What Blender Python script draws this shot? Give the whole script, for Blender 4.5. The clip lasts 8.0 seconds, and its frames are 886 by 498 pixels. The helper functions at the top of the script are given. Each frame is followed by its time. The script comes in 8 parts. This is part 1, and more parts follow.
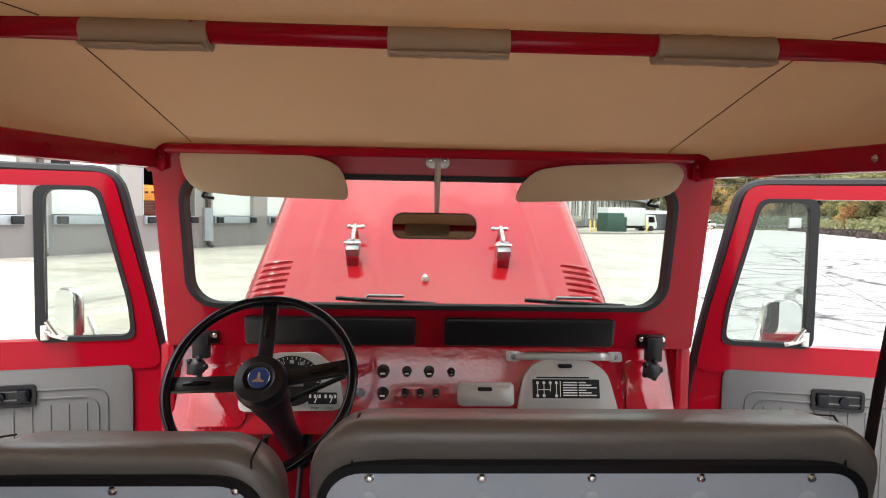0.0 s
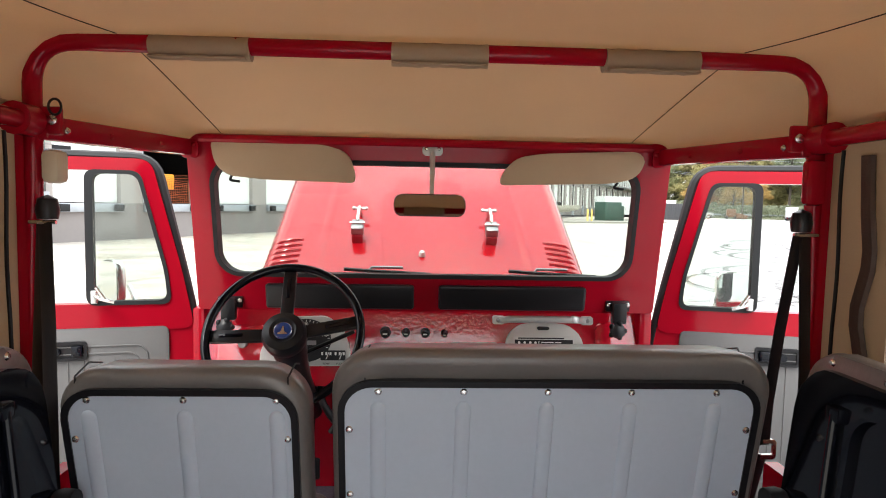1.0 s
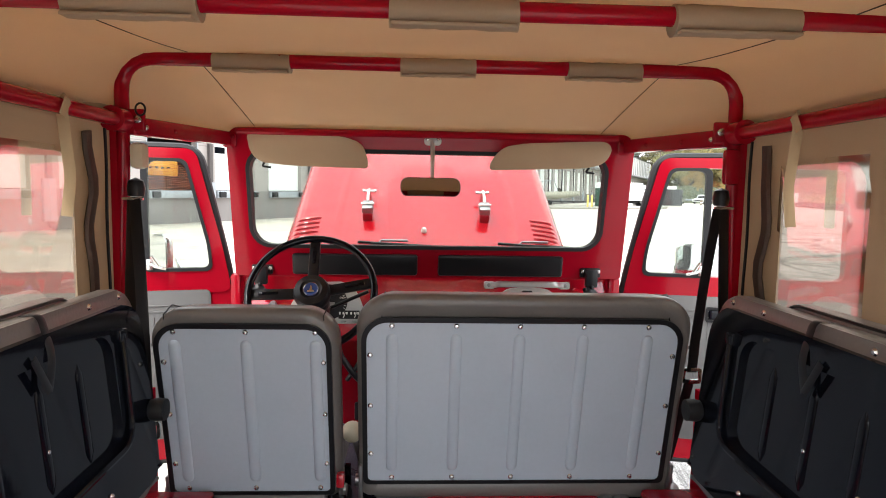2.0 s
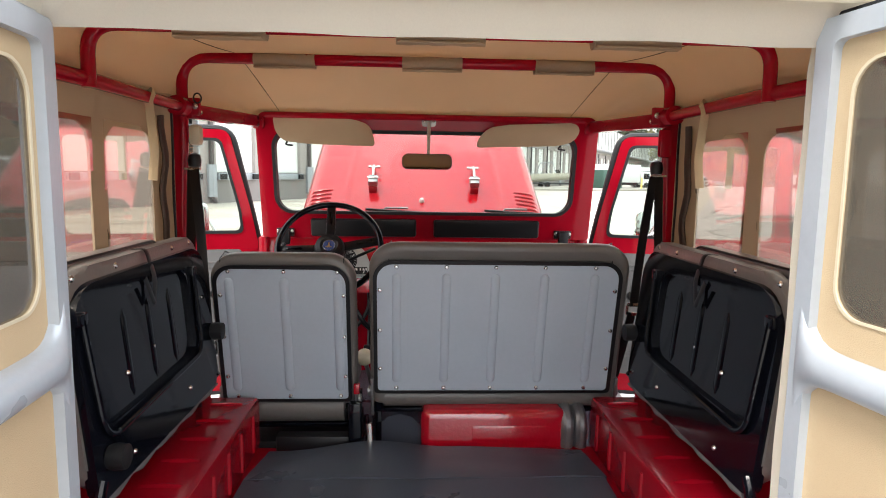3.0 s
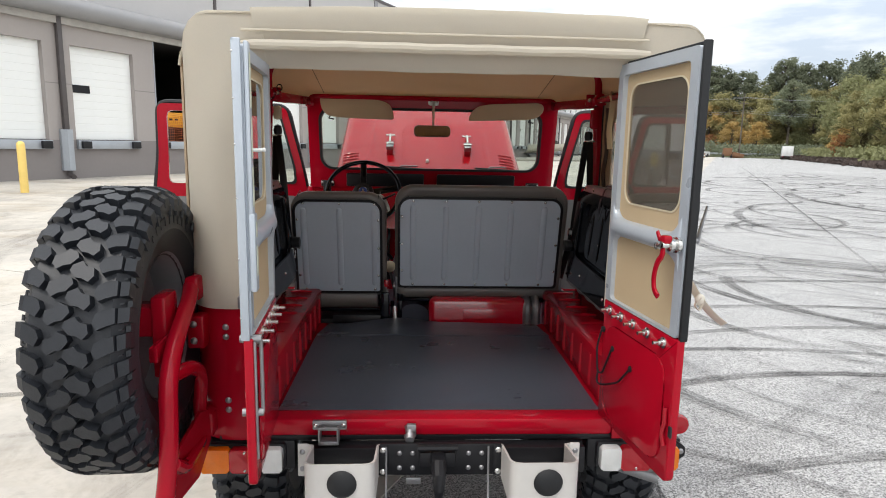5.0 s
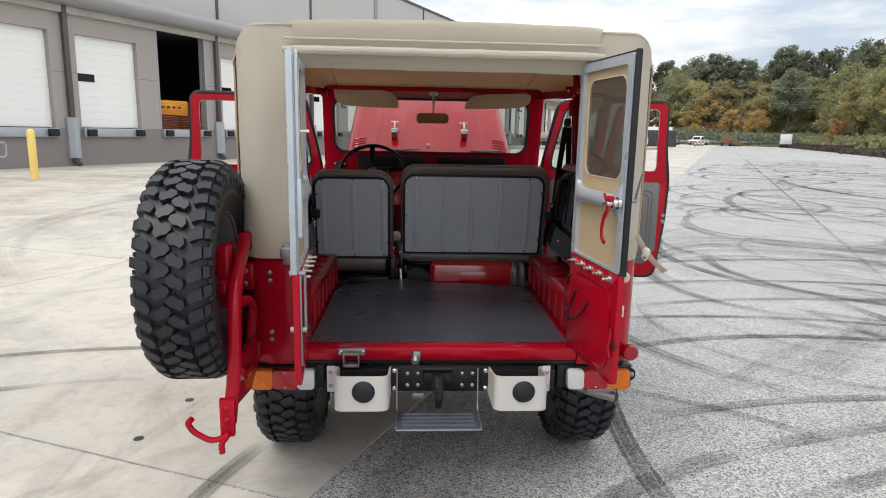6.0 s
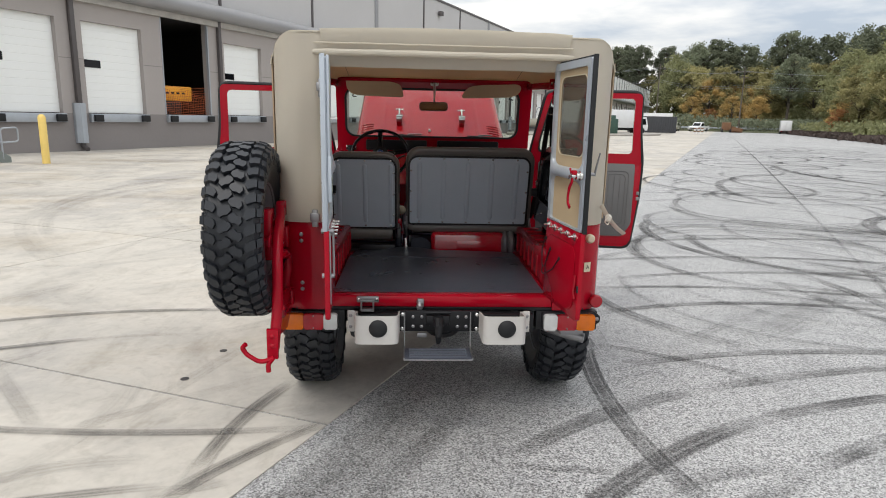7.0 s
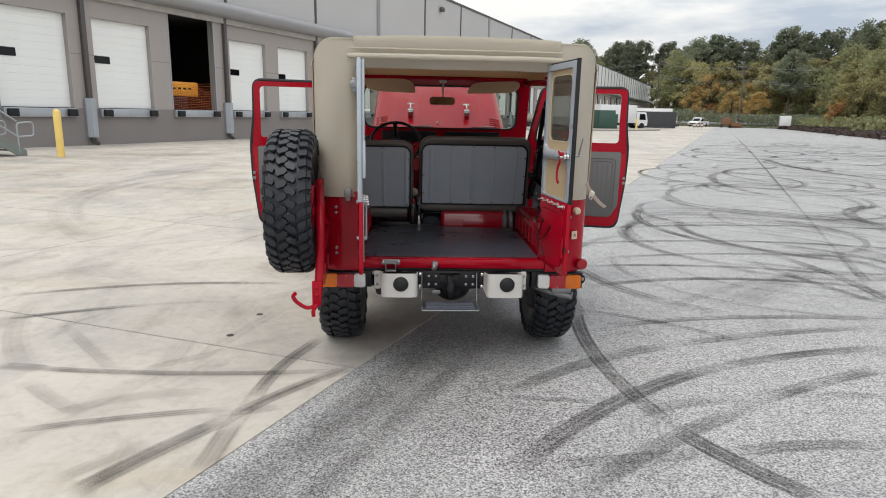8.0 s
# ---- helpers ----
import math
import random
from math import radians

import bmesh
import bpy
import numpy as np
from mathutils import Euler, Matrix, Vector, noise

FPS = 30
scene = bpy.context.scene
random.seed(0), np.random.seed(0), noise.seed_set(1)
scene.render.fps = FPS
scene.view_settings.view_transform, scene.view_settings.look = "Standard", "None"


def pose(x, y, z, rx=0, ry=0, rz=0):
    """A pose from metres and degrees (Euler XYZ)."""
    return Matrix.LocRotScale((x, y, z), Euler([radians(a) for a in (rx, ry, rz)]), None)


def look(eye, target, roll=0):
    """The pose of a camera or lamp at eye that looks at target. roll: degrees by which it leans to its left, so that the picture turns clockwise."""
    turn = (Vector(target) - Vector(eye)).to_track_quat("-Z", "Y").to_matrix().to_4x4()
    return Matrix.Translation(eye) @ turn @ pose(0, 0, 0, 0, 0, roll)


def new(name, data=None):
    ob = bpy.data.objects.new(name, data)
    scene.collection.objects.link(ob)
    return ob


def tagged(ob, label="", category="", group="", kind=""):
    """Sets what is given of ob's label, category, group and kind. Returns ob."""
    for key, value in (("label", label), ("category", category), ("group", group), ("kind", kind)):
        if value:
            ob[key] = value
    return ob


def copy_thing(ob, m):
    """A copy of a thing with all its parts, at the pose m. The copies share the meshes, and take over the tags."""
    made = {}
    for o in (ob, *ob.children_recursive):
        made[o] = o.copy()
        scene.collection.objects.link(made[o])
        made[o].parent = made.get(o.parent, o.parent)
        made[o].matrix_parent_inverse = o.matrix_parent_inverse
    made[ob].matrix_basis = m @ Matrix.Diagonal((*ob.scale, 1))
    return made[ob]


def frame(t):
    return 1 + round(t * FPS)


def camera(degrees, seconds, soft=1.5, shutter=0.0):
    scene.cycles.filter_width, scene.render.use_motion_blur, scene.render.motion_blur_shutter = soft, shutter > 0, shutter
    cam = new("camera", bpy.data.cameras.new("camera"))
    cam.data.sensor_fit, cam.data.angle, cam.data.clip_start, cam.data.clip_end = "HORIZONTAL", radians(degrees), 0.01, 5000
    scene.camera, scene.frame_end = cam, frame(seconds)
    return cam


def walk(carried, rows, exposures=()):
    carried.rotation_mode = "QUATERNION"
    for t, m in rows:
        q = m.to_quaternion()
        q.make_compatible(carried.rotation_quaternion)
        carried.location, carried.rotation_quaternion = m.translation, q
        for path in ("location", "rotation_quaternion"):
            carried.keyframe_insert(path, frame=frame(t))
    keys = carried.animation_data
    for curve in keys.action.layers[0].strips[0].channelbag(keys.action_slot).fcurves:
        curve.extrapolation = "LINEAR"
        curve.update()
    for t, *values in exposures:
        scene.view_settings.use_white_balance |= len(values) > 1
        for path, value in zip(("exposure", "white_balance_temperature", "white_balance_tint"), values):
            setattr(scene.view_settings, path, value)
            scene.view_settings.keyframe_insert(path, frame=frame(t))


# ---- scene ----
cam = camera(71.0, 8.0, 1.0)
PATH = [
    (0, (-0.011, 0.207, 1.604), (0.075, 2.202, 1.495), 1.0),
    (0.5, (-0.008, 0.092, 1.592), (0.082, 2.087, 1.468), 1.1),
    (1, (-0.01, -0.054, 1.581), (0.083, 1.938, 1.437), 1.1),
    (1.5, (-0.018, -0.218, 1.576), (0.073, 1.773, 1.41), 1.0),
    (3, (-0.019, -0.838, 1.532), (0.076, 1.145, 1.289), 0.9),
    (3.5, (-0.024, -1.060, 1.519), (0.075, 0.917, 1.235), 0.8),
    (4, (-0.036, -1.305, 1.516), (0.06, 0.667, 1.197), 0.9),
    (4.5, (-0.058, -1.575, 1.516), (0.041, 0.396, 1.188), 1.1),
    (6, (-0.095, -2.325, 1.494), (0.007, -0.362, 1.123), 1.1),
    (6.5, (-0.106, -2.593, 1.505), (-0.003, -0.636, 1.107), 1.2),
    (7, (-0.117, -2.865, 1.5), (-0.015, -0.911, 1.086), 1.2),
    (7.5, (-0.166, -3.158, 1.496), (-0.065, -1.206, 1.074), 1.1),
    (8, (-0.204, -3.458, 1.482), (-0.103, -1.507, 1.054), 1.2),
]
EXPOSURES = [(0, 1.38), (1.5, 1.70), (3, 1.60), (3.5, 1.42), (4, 1.06), (4.5, 0.72), (6, 0.28), (8, 0.04)]
walk(cam, [(t, look(eye, target, roll)) for t, eye, target, roll in PATH], EXPOSURES)

# ---- world and sun: bright overcast afternoon ----
world = bpy.data.worlds.new("sky")
scene.world = world
world.use_nodes = True
wn, wl = world.node_tree.nodes, world.node_tree.links
wn.clear()
w_out = wn.new("ShaderNodeOutputWorld")
w_bg = wn.new("ShaderNodeBackground")
w_sky = wn.new("ShaderNodeTexSky")
w_sky.sky_type = "NISHITA"
w_sky.sun_disc = False
w_sky.sun_elevation = radians(58)
w_sky.sun_rotation = radians(215)
w_sky.dust_density = 3.0
w_co = wn.new("ShaderNodeTexCoord")
w_map = wn.new("ShaderNodeMapping")
w_map.inputs["Scale"].default_value = (1.0, 1.0, 4.2)
w_noise = wn.new("ShaderNodeTexNoise")
w_noise.inputs["Scale"].default_value = 2.6
w_noise.inputs["Detail"].default_value = 7
w_noise.inputs["Roughness"].default_value = 0.55
w_ramp = wn.new("ShaderNodeValToRGB")
w_ramp.color_ramp.elements[0].position = 0.38
w_ramp.color_ramp.elements[0].color = (5.3, 6.0, 6.9, 1)
w_ramp.color_ramp.elements[1].position = 0.55
w_ramp.color_ramp.elements[1].color = (10.3, 10.15, 9.8, 1)
w_mix = wn.new("ShaderNodeMixRGB")
w_mix.inputs["Fac"].default_value = 0.88
wl.new(w_co.outputs["Generated"], w_map.inputs["Vector"])
wl.new(w_map.outputs[0], w_noise.inputs["Vector"])
wl.new(w_noise.outputs["Fac"], w_ramp.inputs["Fac"])
wl.new(w_sky.outputs[0], w_mix.inputs["Color1"])
wl.new(w_ramp.outputs["Color"], w_mix.inputs["Color2"])
# brighter overhead than at the horizon, as under cloud
w_sep = wn.new("ShaderNodeSeparateXYZ")
w_up = wn.new("ShaderNodeMath")
w_up.operation = "MULTIPLY_ADD"
w_up.inputs[1].default_value, w_up.inputs[2].default_value = 0.72, 0.58
wl.new(w_co.outputs["Generated"], w_sep.inputs[0])
wl.new(w_sep.outputs["Z"], w_up.inputs[0])
w_mul = wn.new("ShaderNodeVectorMath")
w_mul.operation = "SCALE"
wl.new(w_mix.outputs["Color"], w_mul.inputs[0])
wl.new(w_up.outputs[0], w_mul.inputs["Scale"])
wl.new(w_mul.outputs[0], w_bg.inputs["Color"])
w_bg.inputs["Strength"].default_value = 0.15
wl.new(w_bg.outputs[0], w_out.inputs["Surface"])

sun = new("sun", bpy.data.lights.new("sun", "SUN"))
sun.data.energy = 1.12
sun.data.angle = radians(18)
sun.data.color = (1.0, 0.95, 0.88)
sun.matrix_world = look((-3, -4.0, 8.0), (0, 0, 0))

# ---- materials ----
def mat(name, color, rough=0.5, metal=0.0, var=0.12, scale=6.0, fine=60.0, bump=0.0, bump_scale=200.0, coat=0.0,
        rough_var=0.0, coords="Object", tint=None, translucent=0.0, stretch=(1, 1, 1), per_object=0.0, spec=0.5):
    """A painted, woven or stony surface: one colour with broad stains and fine grain, and fine relief."""
    m = bpy.data.materials.new(name)
    m.use_nodes = True
    n, l = m.node_tree.nodes, m.node_tree.links
    bsdf, out = n["Principled BSDF"], n["Material Output"]
    tc = n.new("ShaderNodeTexCoord")
    mp = n.new("ShaderNodeMapping")
    mp.inputs["Scale"].default_value = stretch
    l.new(tc.outputs[coords], mp.inputs["Vector"])
    big, small = n.new("ShaderNodeTexNoise"), n.new("ShaderNodeTexNoise")
    for t, s, d in ((big, scale, 4), (small, fine, 3)):
        t.inputs["Scale"].default_value = s
        t.inputs["Detail"].default_value = d
        l.new(mp.outputs[0], t.inputs["Vector"])
    dark = tint or tuple(c * (1 - 2 * var) for c in color)
    mix = n.new("ShaderNodeMixRGB")
    mix.inputs["Color1"].default_value = (*dark, 1)
    mix.inputs["Color2"].default_value = (*[min(1, c * (1 + var * 0.5)) for c in color], 1)
    add = n.new("ShaderNodeMath")
    add.operation = "ADD"
    half = n.new("ShaderNodeMath")
    half.operation = "MULTIPLY_ADD"
    half.inputs[1].default_value, half.inputs[2].default_value = 0.45, -0.05
    l.new(small.outputs["Fac"], half.inputs[0])
    half2 = n.new("ShaderNodeMath")
    half2.operation = "MULTIPLY_ADD"
    half2.inputs[1].default_value, half2.inputs[2].default_value = 1.1, -0.1
    l.new(big.outputs["Fac"], half2.inputs[0])
    l.new(half.outputs[0], add.inputs[0])
    l.new(half2.outputs[0], add.inputs[1])
    add.use_clamp = True
    l.new(add.outputs[0], mix.inputs["Fac"])
    col = mix.outputs["Color"]
    if per_object:
        info = n.new("ShaderNodeObjectInfo")
        hsv = n.new("ShaderNodeHueSaturation")
        mr = n.new("ShaderNodeMapRange")
        mr.inputs["To Min"].default_value, mr.inputs["To Max"].default_value = 1 - per_object, 1 + per_object
        l.new(info.outputs["Random"], mr.inputs["Value"])
        l.new(mr.outputs[0], hsv.inputs["Value"])
        l.new(col, hsv.inputs["Color"])
        col = hsv.outputs["Color"]
    l.new(col, bsdf.inputs["Base Color"])
    bsdf.inputs["Roughness"].default_value = rough
    bsdf.inputs["Metallic"].default_value = metal
    bsdf.inputs["Specular IOR Level"].default_value = spec
    if rough_var:
        rr = n.new("ShaderNodeMapRange")
        rr.inputs["To Min"].default_value, rr.inputs["To Max"].default_value = max(0.02, rough - rough_var), min(1, rough + rough_var)
        l.new(big.outputs["Fac"], rr.inputs["Value"])
        l.new(rr.outputs[0], bsdf.inputs["Roughness"])
    if coat:
        bsdf.inputs["Coat Weight"].default_value = coat
        bsdf.inputs["Coat Roughness"].default_value = 0.06
    if bump:
        bt = n.new("ShaderNodeTexNoise")
        bt.inputs["Scale"].default_value = bump_scale
        bt.inputs["Detail"].default_value = 3
        l.new(mp.outputs[0], bt.inputs["Vector"])
        b = n.new("ShaderNodeBump")
        b.inputs["Strength"].default_value = bump
        b.inputs["Distance"].default_value = 0.004
        l.new(bt.outputs["Fac"], b.inputs["Height"])
        l.new(b.outputs["Normal"], bsdf.inputs["Normal"])
    if translucent:
        tr = n.new("ShaderNodeBsdfTranslucent")
        ms = n.new("ShaderNodeMixShader")
        ms.inputs["Fac"].default_value = translucent
        l.new(col, tr.inputs["Color"])
        l.new(bsdf.outputs[0], ms.inputs[1])
        l.new(tr.outputs[0], ms.inputs[2])
        l.new(ms.outputs[0], out.inputs["Surface"])
    return m


def glass(name, tint, rough=0.0, clear=0.9, gloss=0.06, haze="ShaderNodeBsdfDiffuse"):
    """A thin pane: what lies behind it shows, tinted, with a faint mirror on top."""
    m = bpy.data.materials.new(name)
    m.use_nodes = True
    n, l = m.node_tree.nodes, m.node_tree.links
    n.remove(n["Principled BSDF"])
    out = n["Material Output"]
    tr, gl, df = n.new("ShaderNodeBsdfTransparent"), n.new("ShaderNodeBsdfGlossy"), n.new(haze)
    tr.inputs["Color"].default_value = (*tint, 1)
    gl.inputs["Roughness"].default_value = 0.02 + rough
    df.inputs["Color"].default_value = (*[c * 0.8 for c in tint], 1)
    a, b = n.new("ShaderNodeMixShader"), n.new("ShaderNodeMixShader")
    a.inputs["Fac"].default_value = 1 - clear
    l.new(tr.outputs[0], a.inputs[1])
    l.new(df.outputs[0], a.inputs[2])
    fr = n.new("ShaderNodeFresnel")
    fr.inputs["IOR"].default_value = 1.45
    mul = n.new("ShaderNodeMath")
    mul.operation = "MULTIPLY"
    mul.inputs[1].default_value = gloss / 0.05
    mul.use_clamp = True
    l.new(fr.outputs[0], mul.inputs[0])
    l.new(mul.outputs[0], b.inputs["Fac"])
    l.new(a.outputs[0], b.inputs[1])
    l.new(gl.outputs[0], b.inputs[2])
    l.new(b.outputs[0], out.inputs["Surface"])
    return m


RED = mat("red paint", (0.34, 0.0035, 0.015), 0.09, var=0.06, scale=2.5, fine=40, spec=0.24, bump=0.03, bump_scale=38, rough_var=0.05)
# the same paint as RED; sky sheen put in with brighter colour and coat
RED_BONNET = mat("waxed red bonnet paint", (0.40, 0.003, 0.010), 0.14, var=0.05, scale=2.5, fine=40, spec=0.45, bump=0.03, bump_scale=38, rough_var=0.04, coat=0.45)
RED_DASH = mat("thick glossy red paint", (0.44, 0.004, 0.017), 0.035, var=0.06, scale=3, fine=40, spec=0.8, bump=0.24, bump_scale=75, rough_var=0.01, coat=1.0)
RED_DARK = mat("red paint over rough metal", (0.31, 0.003, 0.013), 0.20, var=0.12, scale=5, fine=70, bump=0.06, bump_scale=45, rough_var=0.08, spec=0.4)
CANVAS_OUT = mat("khaki canvas", (0.735, 0.69, 0.60), 0.85, var=0.06, scale=3, fine=300, bump=0.25, bump_scale=900, translucent=0.50)
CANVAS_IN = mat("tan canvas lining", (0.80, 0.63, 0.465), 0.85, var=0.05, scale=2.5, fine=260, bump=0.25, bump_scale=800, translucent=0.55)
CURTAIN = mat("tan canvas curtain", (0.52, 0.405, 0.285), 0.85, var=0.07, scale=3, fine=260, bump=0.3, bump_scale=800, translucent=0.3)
CANVAS_DOOR = mat("light tan canvas", (0.52, 0.40, 0.25), 0.85, var=0.06, scale=3, fine=300, bump=0.3, bump_scale=700)
SILVER = mat("silver frame paint", (0.43, 0.475, 0.53), 0.30, 0.2, var=0.08, scale=8, fine=80, bump=0.03, rough_var=0.08)
VISOR = mat("sun visor vinyl", (0.48, 0.35, 0.22), 0.6, var=0.05, scale=8, fine=200, bump=0.2, bump_scale=400)
VINYL = mat("dark grey vinyl", (0.140, 0.129, 0.121), 0.34, var=0.12, scale=6, fine=120, bump=0.16, bump_scale=120, rough_var=0.08)
PANEL_GREY = mat("grey painted board", (0.43, 0.49, 0.565), 0.45, var=0.06, scale=4, fine=90, bump=0.04, rough_var=0.08)
DOOR_GREY = mat("grey door card vinyl", (0.120, 0.120, 0.120), 0.55, var=0.06, scale=5, fine=150, bump=0.15, bump_scale=400)
BLACK_GLOSS = mat("black gloss enamel", (0.004, 0.005, 0.009), 0.08, var=0.2, scale=4, fine=50, coat=0.0, bump=0.05, bump_scale=30, spec=0.28)
BLACK = mat("black plastic", (0.010, 0.010, 0.012), 0.36, spec=0.3, var=0.15, scale=9, fine=120, bump=0.06, bump_scale=300)
RUBBER = mat("black rubber", (0.013, 0.014, 0.016), 0.62, spec=0.35, var=0.2, scale=7, fine=100, bump=0.15, bump_scale=160, rough_var=0.1)
MAT_RUBBER = mat("charcoal rubber mat", (0.056, 0.063, 0.084), 0.30, var=0.12, scale=5, fine=140, bump=0.25, bump_scale=500, rough_var=0.08)
CHROME = mat("zinc plated steel", (0.72, 0.72, 0.70), 0.25, 1.0, var=0.08, scale=20, fine=150, rough_var=0.08)
STEEL = mat("dull steel", (0.32, 0.32, 0.33), 0.42, 0.85, var=0.15, scale=15, fine=90, bump=0.06)
BUMPERETTE = mat("light grey enamel", (0.50, 0.485, 0.465), 0.4, var=0.05, scale=6, fine=80, bump=0.03)
ALLOY = mat("bare silver trim", (0.55, 0.55, 0.54), 0.36, 0.5, var=0.06, scale=9, fine=150, bump=0.03)
AMBER = mat("amber lens", (0.88, 0.21, 0.004), 0.08, var=0.1, scale=30, fine=300, coat=0.6, translucent=0.3)
LENS_RED = mat("red lens", (0.42, 0.004, 0.014), 0.06, var=0.1, scale=30, fine=300, coat=0.6, translucent=0.2)
LENS_CLEAR = mat("clear ribbed lens", (0.72, 0.73, 0.72), 0.08, var=0.1, scale=30, fine=300, coat=0.6, translucent=0.3)
BROWN = mat("brown zip flap", (0.055, 0.03, 0.02), 0.55, var=0.2, scale=12, fine=160, bump=0.3, bump_scale=250)
FELT = mat("grey felt hem", (0.13, 0.13, 0.135), 0.9, var=0.2, scale=30, fine=200, bump=0.4, bump_scale=300)
IVORY = mat("ivory plastic", (0.62, 0.55, 0.40), 0.45, var=0.05)
WHITE = mat("white marking", (0.75, 0.75, 0.73), 0.5, var=0.04)
BLUE = mat("blue badge", (0.02, 0.06, 0.25), 0.3, var=0.1, coat=0.6)
DARKMIRROR = mat("dark mirror glass", (0.35, 0.33, 0.30), 0.03, 1.0, var=0.02)
MIRROR = mat("mirror glass", (0.85, 0.86, 0.87), 0.02, 1.0, var=0.02)
GLASS = glass("window glass", (0.80, 0.84, 0.81), clear=0.985, gloss=0.05)
VINYL_CLEAR = glass("clear vinyl window", (0.86, 0.76, 0.64), rough=0.05, clear=0.72, gloss=0.03, haze="ShaderNodeBsdfTranslucent")
VINYL_SMOKE = glass("smoked vinyl window", (0.50, 0.44, 0.36), rough=0.01, clear=0.74, gloss=0.10)


# ---- tools for shapes ----
def box(bm, x0, x1, y0, y1, z0, z1, bev=0.0, seg=2, m=None):
    vs = [bm.verts.new((x, y, z)) for x in (x0, x1) for y in (y0, y1) for z in (z0, z1)]
    fs = [bm.faces.new([vs[i] for i in q]) for q in ((0, 1, 3, 2), (4, 6, 7, 5), (0, 4, 5, 1), (2, 3, 7, 6), (0, 2, 6, 4), (1, 5, 7, 3))]
    geom = vs
    if bev:
        edges = list({e for f in fs for e in f.edges})
        r = bmesh.ops.bevel(bm, geom=edges, offset=bev, segments=seg, affect="EDGES", profile=0.5)
        geom = list({v for f in r["faces"] for v in f.verts} | {v for v in vs if v.is_valid})
    if m is not None:
        bmesh.ops.transform(bm, matrix=m, verts=geom)
    return bm


def fillet(pts, r, n=5, closed=False):
    """Rounds the corners of a polyline."""
    pts = [Vector(p) for p in pts]
    out = []
    for i, p in enumerate(pts):
        if not closed and i in (0, len(pts) - 1):
            out.append(p)
            continue
        a, b = pts[i - 1] - p, pts[(i + 1) % len(pts)] - p
        d = min(r, a.length * 0.49, b.length * 0.49)
        s, e = p + a.normalized() * d, p + b.normalized() * d
        for k in range(n + 1):
            t = k / n
            out.append(s * (1 - t) ** 2 + p * 2 * t * (1 - t) + e * t * t)
    return out


def tube(bm, pts, r, seg=10, closed=False, flat=1.0, up=None):
    """Sweeps a round (or, with flat, oval) section along a polyline."""
    pts = [Vector(p) for p in pts]
    n = len(pts)
    rings, normal = [], None
    for i, p in enumerate(pts):
        a = pts[(i - 1) % n] if closed or i else p
        b = pts[(i + 1) % n] if closed or i < n - 1 else p
        d = (b - a).normalized()
        if normal is None:
            ref = Vector(up) if up else (Vector((0, 0, 1)) if abs(d.z) < 0.9 else Vector((1, 0, 0)))
            normal = (ref - d * ref.dot(d)).normalized()
        else:
            normal = (normal - d * normal.dot(d)).normalized()
        side = d.cross(normal)
        rad = r[i] if isinstance(r, (list, tuple)) else r
        rings.append([bm.verts.new(p + normal * math.cos(k * math.tau / seg) * rad + side * math.sin(k * math.tau / seg) * rad * flat) for k in range(seg)])
    for i in range(n if closed else n - 1):
        a, b = rings[i], rings[(i + 1) % n]
        for k in range(seg):
            bm.faces.new((a[k], a[(k + 1) % seg], b[(k + 1) % seg], b[k]))
    if not closed:
        bm.faces.new(rings[0][::-1])
        bm.faces.new(rings[-1])
    return bm


def rod(bm, a, b, r, seg=12, r2=None):
    return tube(bm, [a, b], [r, r if r2 is None else r2], seg)


def rrect(u0, u1, v0, v1, r=0.03, n=5):
    """Points of a rectangle with round corners; r may be four radii, from the lower left round."""
    rs = r if isinstance(r, (tuple, list)) else (r,) * 4
    out = []
    for (cu, cv, a0), q in zip(((u0, v0, 180), (u1, v0, 270), (u1, v1, 0), (u0, v1, 90)), rs):
        su, sv = (1 if cu == u0 else -1), (1 if cv == v0 else -1)
        for k in range(n + 1):
            a = radians(a0 + 90 * k / n)
            out.append((cu + su * q + q * math.cos(a), cv + sv * q + q * math.sin(a)))
    return out


def round_poly(pts, r, n=4):
    return [(p.x, p.y) for p in fillet([(a, b, 0) for a, b in pts], r, n, closed=True)]


def to_xz(y):
    return lambda u, v, w: (u, y + w, v)


def slab(bm, outline, w0, w1, place, holes=None, bev=0.0):
    """A plate of an outline between depths w0 and w1; one hole, of as many points as the outline, goes through."""
    a = [bm.verts.new(place(u, v, w0)) for u, v in outline]
    b = [bm.verts.new(place(u, v, w1)) for u, v in outline]
    n = len(outline)
    new_faces = []
    for i in range(n):
        new_faces.append(bm.faces.new((a[i], a[(i + 1) % n], b[(i + 1) % n], b[i])))
    if holes is None:
        new_faces += [bm.faces.new(a[::-1]), bm.faces.new(b)]
    else:
        c = [bm.verts.new(place(u, v, w0)) for u, v in holes]
        d = [bm.verts.new(place(u, v, w1)) for u, v in holes]
        for i in range(n):
            j = (i + 1) % n
            new_faces += [bm.faces.new((c[j], c[i], d[i], d[j])), bm.faces.new((a[j], a[i], c[i], c[j])), bm.faces.new((b[i], b[j], d[j], d[i]))]
    if bev and holes is None:
        bmesh.ops.bevel(bm, geom=list(new_faces[-1].edges) + list(new_faces[-2].edges), offset=bev, segments=2, affect="EDGES", profile=0.5)
    return bm


